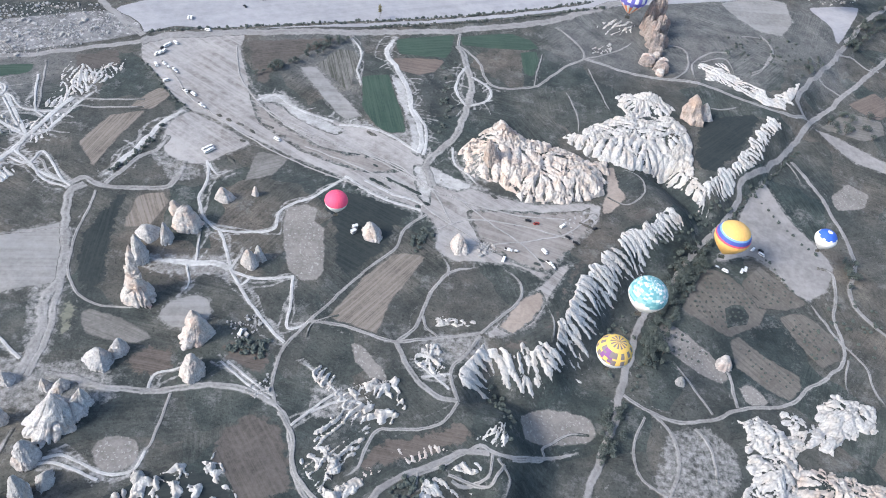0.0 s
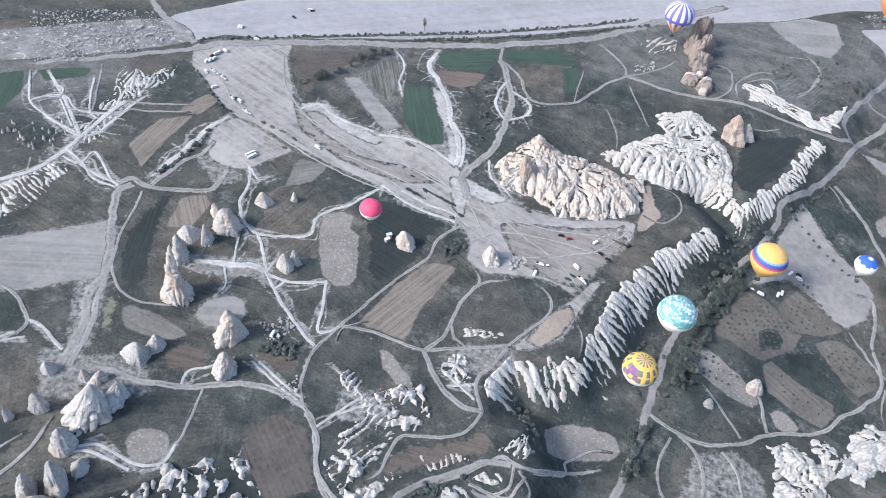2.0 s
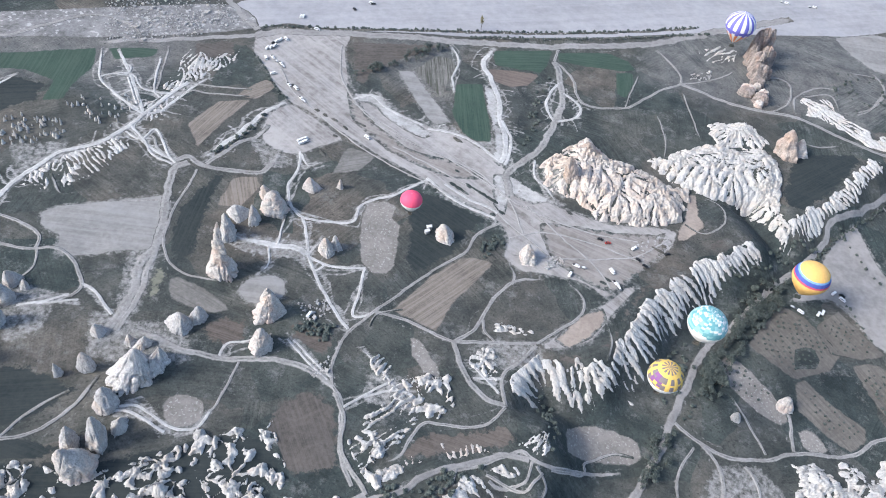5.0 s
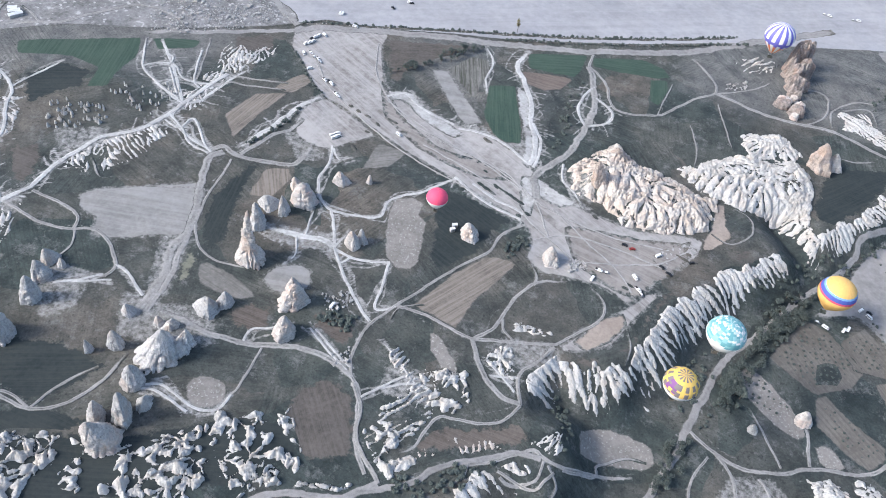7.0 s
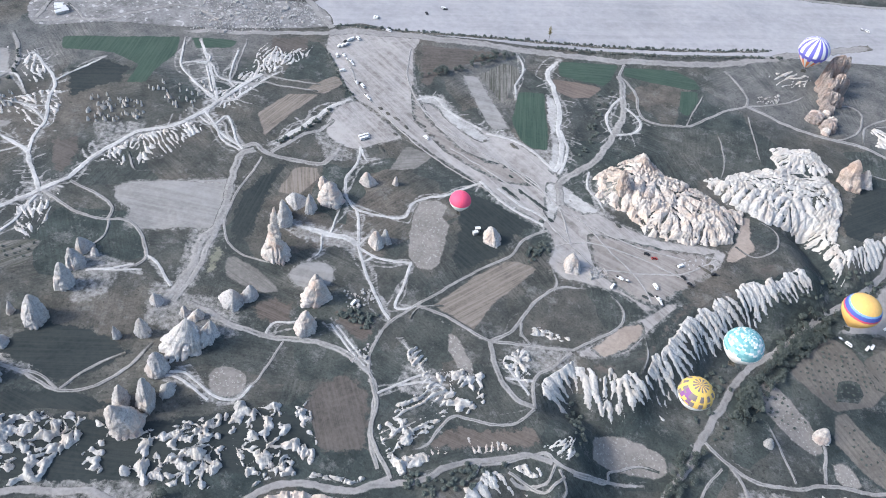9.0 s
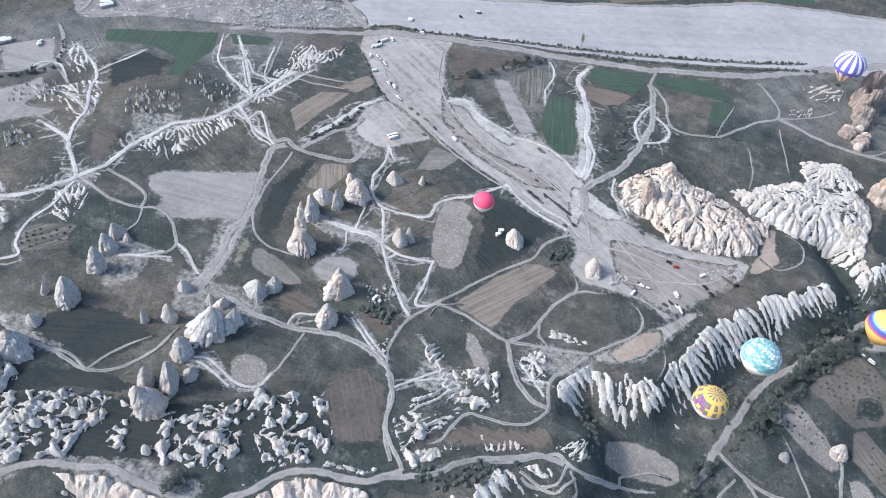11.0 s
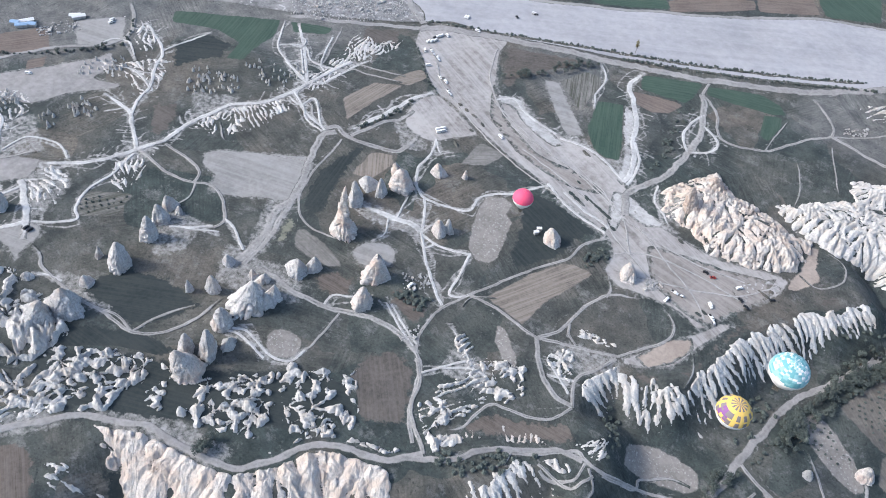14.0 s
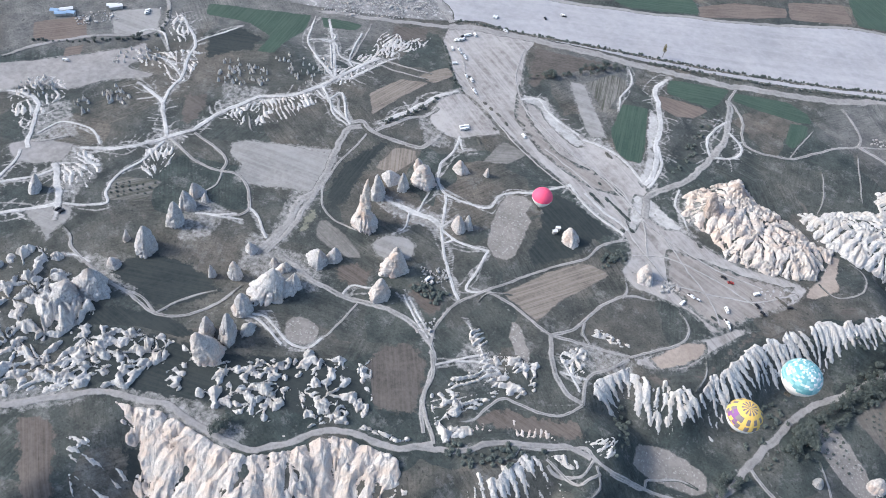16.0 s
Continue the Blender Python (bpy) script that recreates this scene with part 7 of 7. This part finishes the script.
def make_van(paint, label):
    van = tagged(new("van"), label, "van", "vehicles")
    part("body", box(5.1, 1.92, 0.85, (0, 0, 0.80), 0.12), PAINT[paint], van)
    part("roof", box(4.6, 1.82, 0.85, (-0.2, 0, 1.60), 0.14, 0.90, -0.12), PAINT[paint], van)
    part("windscreen", box(0.06, 1.5, 0.6, (1.98, 0, 1.62), 0.0), GLASS, van, "dark windscreen")
    for sy in (-1, 1):
        part("side_window", box(3.4, 0.05, 0.42, (0.0, sy * 0.905, 1.66)), GLASS, van)
    add_wheels(van, [(sx, sy * 0.88) for sx in (-1.6, 1.65) for sy in (-1, 1)], 0.36)
    return van


def make_pickup(paint, label):
    car = tagged(new("pickup"), label, "pickup truck", "vehicles")
    part("body", box(5.3, 1.85, 0.7, (0, 0, 0.8), 0.1), PAINT[paint], car)
    part("cab", box(2.3, 1.7, 0.75, (0.35, 0, 1.5), 0.1, 0.8), PAINT[paint], car)
    part("windscreen", box(0.06, 1.4, 0.5, (1.42, 0, 1.5)), GLASS, car, "dark windscreen")
    part("load_bed", box(1.7, 1.6, 0.1, (-1.75, 0, 1.18)), RUBBER, car, "dark load bed")
    add_wheels(car, [(sx, sy * 0.85) for sx in (-1.6, 1.7) for sy in (-1, 1)], 0.38)
    return car


def make_car(paint, label):
    car = tagged(new("car"), label, "car", "vehicles")
    part("body", box(4.5, 1.8, 0.65, (0, 0, 0.7), 0.12), PAINT[paint], car)
    part("cabin", box(2.7, 1.6, 0.6, (-0.2, 0, 1.3), 0.1, 0.72), GLASS, car, "dark glazed cabin")
    part("roof", box(1.7, 1.35, 0.08, (-0.2, 0, 1.62), 0.03), PAINT[paint], car)
    add_wheels(car, [(sx, sy * 0.82) for sx in (-1.4, 1.4) for sy in (-1, 1)], 0.33)
    return car


def make_trailer(label):
    t = tagged(new("trailer"), label, "trailer", "vehicles")
    part("deck", box(3.6, 1.8, 0.22, (0, 0, 0.62), 0.04), STEEL, t)
    part("load", box(2.2, 1.4, 0.7, (-0.2, 0, 1.07), 0.2, 0.85), PAINT["white"], t, "white packed balloon bag")
    part("drawbar", box(1.2, 0.12, 0.12, (2.35, 0, 0.6)), STEEL, t)
    add_wheels(t, [(sx, sy * 0.9) for sx in (-0.5, 0.4) for sy in (-1, 1)], 0.33)
    return t


# ---- sheds ----
ROOF = {"blue": plain("blue_sheet_roof", (0.25, 0.36, 0.50), 0.5), "white": plain("white_sheet_roof", (0.66, 0.66, 0.66), 0.5)}
PLASTER = plain("grey_plaster", (0.42, 0.41, 0.39), 0.9)


def make_shed(colour, x, y, turn, long, wide):
    """A low shed: walls, a pitched sheet roof and a door."""
    shed = tagged(new("shed"), colour + " sheet roofed low shed on dusty ground", "shed", "sheds")
    shed.matrix_basis = Matrix.Translation((x, y, float(relief(x, y)) + 0.1)) @ Matrix.Rotation(radians(turn), 4, "Z")
    part("wall", box(long, wide, 2.6, (0, 0, 1.3)), PLASTER, shed)
    for side in (-1, 1):
        bm = box(long + 0.6, wide * 0.56, 0.12, (0, 0, 0))
        bmesh.ops.transform(bm, matrix=Matrix.Translation((0, side * wide * 0.27, 2.95)) @ Matrix.Rotation(-side * 0.3, 4, "X"), verts=bm.verts)
        part("roof", bm, ROOF[colour], shed)
    part("door", box(1.4, 0.08, 2.0, (long * 0.2, -wide / 2 - 0.04, 1.0)), STEEL, shed, "grey metal door")


for n, (colour, x, y) in enumerate(SHEDS):
    small = n > 8
    make_shed(colour, x, y, 35 + 13 * (n % 3), 3.2 if small else 7 + 2 * (n % 3), 2.2 if small else 4.5)


first = {}
for kind, x, y, turn in VEHICLES:
    m = Matrix.Translation((x, y, float(relief(x, y)) + 0.24)) @ Matrix.Rotation(radians(turn), 4, "Z")
    if kind in first:
        copy_thing(first[kind], m)
    else:
        first[kind] = {"van": lambda: make_van("white", "white van parked on bare dirt"), "pickup": lambda: make_pickup("white", "white pickup parked on dirt"), "dark": lambda: make_car("dark", "dark car parked on dirt"),
                       "red": lambda: make_car("red", "dull red car parked on dirt"), "trailer": lambda: make_trailer("flat trailer with a white balloon bag")}[kind]()
        first[kind].matrix_basis = m


# ---- trees, bushes, rubble and small pillars ----
def leaf_material(name, dark, light):
    m, nodes, links, bsdf = shader(name, 0.85)
    r = nodes.new("ShaderNodeNewGeometry").outputs["Random Per Island"]
    o = nodes.new("ShaderNodeObjectInfo").outputs["Random"]
    both = math_node(nodes, links, "ADD", math_node(nodes, links, "MULTIPLY", r, 0.6), math_node(nodes, links, "MULTIPLY", o, 0.4))
    links.new(ramp_node(nodes, links, both, [(0.1, dark), (0.9, light)]), bsdf.inputs["Base Color"])
    return m


LEAF = leaf_material("grey_green_leaf", (0.042, 0.054, 0.050), (0.105, 0.122, 0.108))
POPLAR_LEAF = leaf_material("yellow_green_leaf", (0.10, 0.085, 0.035), (0.20, 0.17, 0.07))
BARK = plain("bark", (0.10, 0.08, 0.065), 0.9)


def leaf_cloud(count, wide, high, size, seed):
    """Many small bent leaf clumps spread through an uneven crown."""
    rnd = random.Random(seed)
    bumps = [(rnd.uniform(-0.55, 0.55), rnd.uniform(-0.55, 0.55), rnd.uniform(-0.4, 0.5), rnd.uniform(0.35, 0.6)) for _ in range(7)]
    bm = bmesh.new()
    for _ in range(count):
        bx, by, bz, br = rnd.choice(bumps)
        d = Vector((rnd.gauss(0, 1), rnd.gauss(0, 1), rnd.gauss(0, 1))).normalized() * br * rnd.uniform(0.6, 1.05)
        c = Vector(((bx + d.x) * wide, (by + d.y) * wide, (bz + d.z) * high))
        q = (d + Vector((0, 0, 0.5))).to_track_quat("Z", "Y") @ Euler((rnd.uniform(-0.6, 0.6), rnd.uniform(-0.6, 0.6), rnd.uniform(0, 6.3))).to_quaternion()
        s = size * rnd.uniform(0.6, 1.3)
        ring = [bm.verts.new(c + q @ Vector((s * math.cos(a), s * math.sin(a) * 0.8, -0.25 * s * (k % 2)))) for k, a in enumerate((0, 1.25, 2.5, 3.75, 5.0))]
        tip = bm.verts.new(c + q @ Vector((0, 0, 0.3 * s)))
        for k in range(5):
            bm.faces.new((ring[k], ring[(k + 1) % 5], tip))
    return bm


def make_tree(seed, wide, high, leaf, label, slim=1.0):
    tree = tagged(new("tree"), label, "tree", "trees")
    bm = bmesh.new()
    bmesh.ops.create_cone(bm, segments=9, cap_ends=True, radius1=0.22, radius2=0.10, depth=high * 0.6)
    bmesh.ops.translate(bm, vec=(0, 0, high * 0.25), verts=bm.verts)
    rnd = random.Random(seed)
    for k in range(5):
        a = k * 1.257 + rnd.uniform(-0.3, 0.3)
        tip = Vector((math.cos(a) * wide * 0.32, math.sin(a) * wide * 0.32, high * rnd.uniform(0.5, 0.75)))
        root = Vector((0, 0, high * rnd.uniform(0.25, 0.4)))
        limb = bmesh.ops.create_cone(bm, segments=6, radius1=0.10, radius2=0.03, depth=(tip - root).length)
        bmesh.ops.transform(bm, matrix=Matrix.Translation((tip + root) / 2) @ (tip - root).to_track_quat("Z", "Y").to_matrix().to_4x4(), verts=limb["verts"])
    part("trunk", bm, BARK, tree, "grey bark trunk with limbs")
    bm = leaf_cloud(190, wide * 0.5 * slim, high * 0.42, 0.42, seed)
    bmesh.ops.translate(bm, vec=(0, 0, high * 0.62), verts=bm.verts)
    part("crown", bm, leaf, tree)
    return tree


def make_bush(seed):
    bm = leaf_cloud(70, 1.0, 0.75, 0.42, seed)
    bmesh.ops.translate(bm, vec=(0, 0, 0.7), verts=bm.verts)
    return tagged(part("bush", bm, LEAF), "low dark grey green bush", "bush", "bushes")


TREES = [make_tree(k, 5.5 + 0.5 * k, 6.0 + 0.6 * k, LEAF, "dark grey green broadleaf tree") for k in range(4)]
BUSHES = [make_bush(k + 20) for k in range(4)]
placed = {id(o): False for o in TREES + BUSHES}


STUFF = []
RUBBLE = rock("loose_stone", (0.24, 0.235, 0.225), (0.44, 0.43, 0.415), (0.42, 0.36, 0.31), tint_amount=0.2, rills=0.0)


def heap(name, label, kind):
    """Joins the gathered bushes into one object."""
    verts, faces, at = [], [], 0
    for ob, m in STUFF:
        co = np.empty(len(ob.data.vertices) * 3, np.float32)
        ob.data.vertices.foreach_get("co", co)
        idx = np.empty(len(ob.data.loops), np.int32)
        ob.data.loops.foreach_get("vertex_index", idx)
        mm = np.array(m)
        verts.append(co.reshape(-1, 3) @ mm[:3, :3].T + mm[:3, 3])
        faces.append(idx.reshape(-1, 3) + at)
        at += len(verts[-1])
    STUFF.clear()
    if verts:
        tagged(new(name, mesh_from(name, np.concatenate(verts), np.concatenate(faces), LEAF)), label, kind, kind="stuff")


def plant(kind, x, y, rnd, small=1.0):
    stock = TREES if kind == "tree" else BUSHES
    ob = rnd.choice(stock)
    k = small * rnd.uniform(0.65, 1.25)
    m = Matrix.Translation((x, y, float(grid_at(HEIGHT, x, y)) - 0.1)) @ Matrix.Rotation(rnd.uniform(0, 6.28), 4, "Z") @ Matrix.Diagonal((k, k, k * rnd.uniform(0.85, 1.15), 1))
    if kind == "wild":
        STUFF.append((ob, m))
    elif not placed[id(ob)]:
        ob.matrix_basis, placed[id(ob)] = m, True
    else:
        twin = copy_thing(ob, Matrix())
        twin.matrix_basis = m


def build_rubble(n, pts, count, rnd):
    """Loose pale blocks and wall remains, as one heap."""
    bm = bmesh.new()
    for x, y in scatter(pts, count, rnd):
        s = rnd.uniform(0.35, 1.2) if rnd.random() < 0.93 else rnd.uniform(1.4, 2.4)
        made = bmesh.ops.create_cube(bm, size=1)["verts"]
        for v in made:
            v.co = Vector((v.co.x * s * rnd.uniform(0.7, 1.5), v.co.y * s * rnd.uniform(0.7, 1.2), v.co.z * s * rnd.uniform(0.6, 0.9)))
        bmesh.ops.transform(bm, matrix=Matrix.Translation((x, y, float(grid_at(HEIGHT, x, y)) + 0.35 * s)) @ Euler((rnd.uniform(-0.3, 0.3), rnd.uniform(-0.3, 0.3), rnd.uniform(0, 3))).to_matrix().to_4x4(), verts=made)
    tagged(part("rubble", bm, RUBBLE), "scattered pale stones and wall remains", "rubble", kind="stuff")


count = len(CHIMNEYS)
for n, (kind, many, pts) in enumerate(GROVES):
    rnd = random.Random(n + 300)
    if kind == "rubble":
        build_rubble(n, pts, many, rnd)
    elif kind == "pillar":
        for x, y in scatter(pts, many * 3 // 2, rnd):
            count += 1
            build_chimney(count, "pillar", x, y, rnd.uniform(0.8, 2.0), rnd.uniform(2.0, 5.0), 0, 0)
    elif kind == "orchard":
        p = np.array(pts)
        way = p[np.argmax(np.linalg.norm(p - p[0], axis=1))] - p[0]
        a = math.atan2(way[1], way[0])
        mid, step = p.mean(0), 4.3
        for i in range(-18, 19):
            for j in range(-18, 19):
                x = mid[0] + step * (i * math.cos(a) - j * math.sin(a)) + rnd.uniform(-0.5, 0.5)
                y = mid[1] + step * (i * math.sin(a) + j * math.cos(a)) + rnd.uniform(-0.5, 0.5)
                if rnd.random() < 0.85 and edge_distance(np.array([x]), np.array([y]), pts)[0] > 1:
                    plant("bush", x, y, rnd, 0.8)
    else:
        for x, y in scatter(pts, many, rnd):
            plant("wild" if kind == "bush" else kind, x, y, rnd, 1.0 if kind == "tree" else 1.4)
heap("scrub", "dark grey green scrub on rough ground", "bushes")
for n, (kind, gap, pts) in enumerate(HEDGES):
    rnd = random.Random(n + 700)
    if kind == "poplar":
        poplar = make_tree(77, 5.0, 17, POPLAR_LEAF, "tall yellow green poplar beside the hedge", 0.8)
        poplar.location = (pts[0][0], pts[0][1], float(relief(*pts[0])))
        continue
    for x, y in curve_through(pts, gap):
        plant("wild" if kind == "bush" else kind, x + rnd.uniform(-1.5, 1.5), y + rnd.uniform(-1.5, 1.5), rnd, 0.8 if kind == "tree" else 1.3)
    heap("hedge", "straggling dark hedge along a track", "hedge")
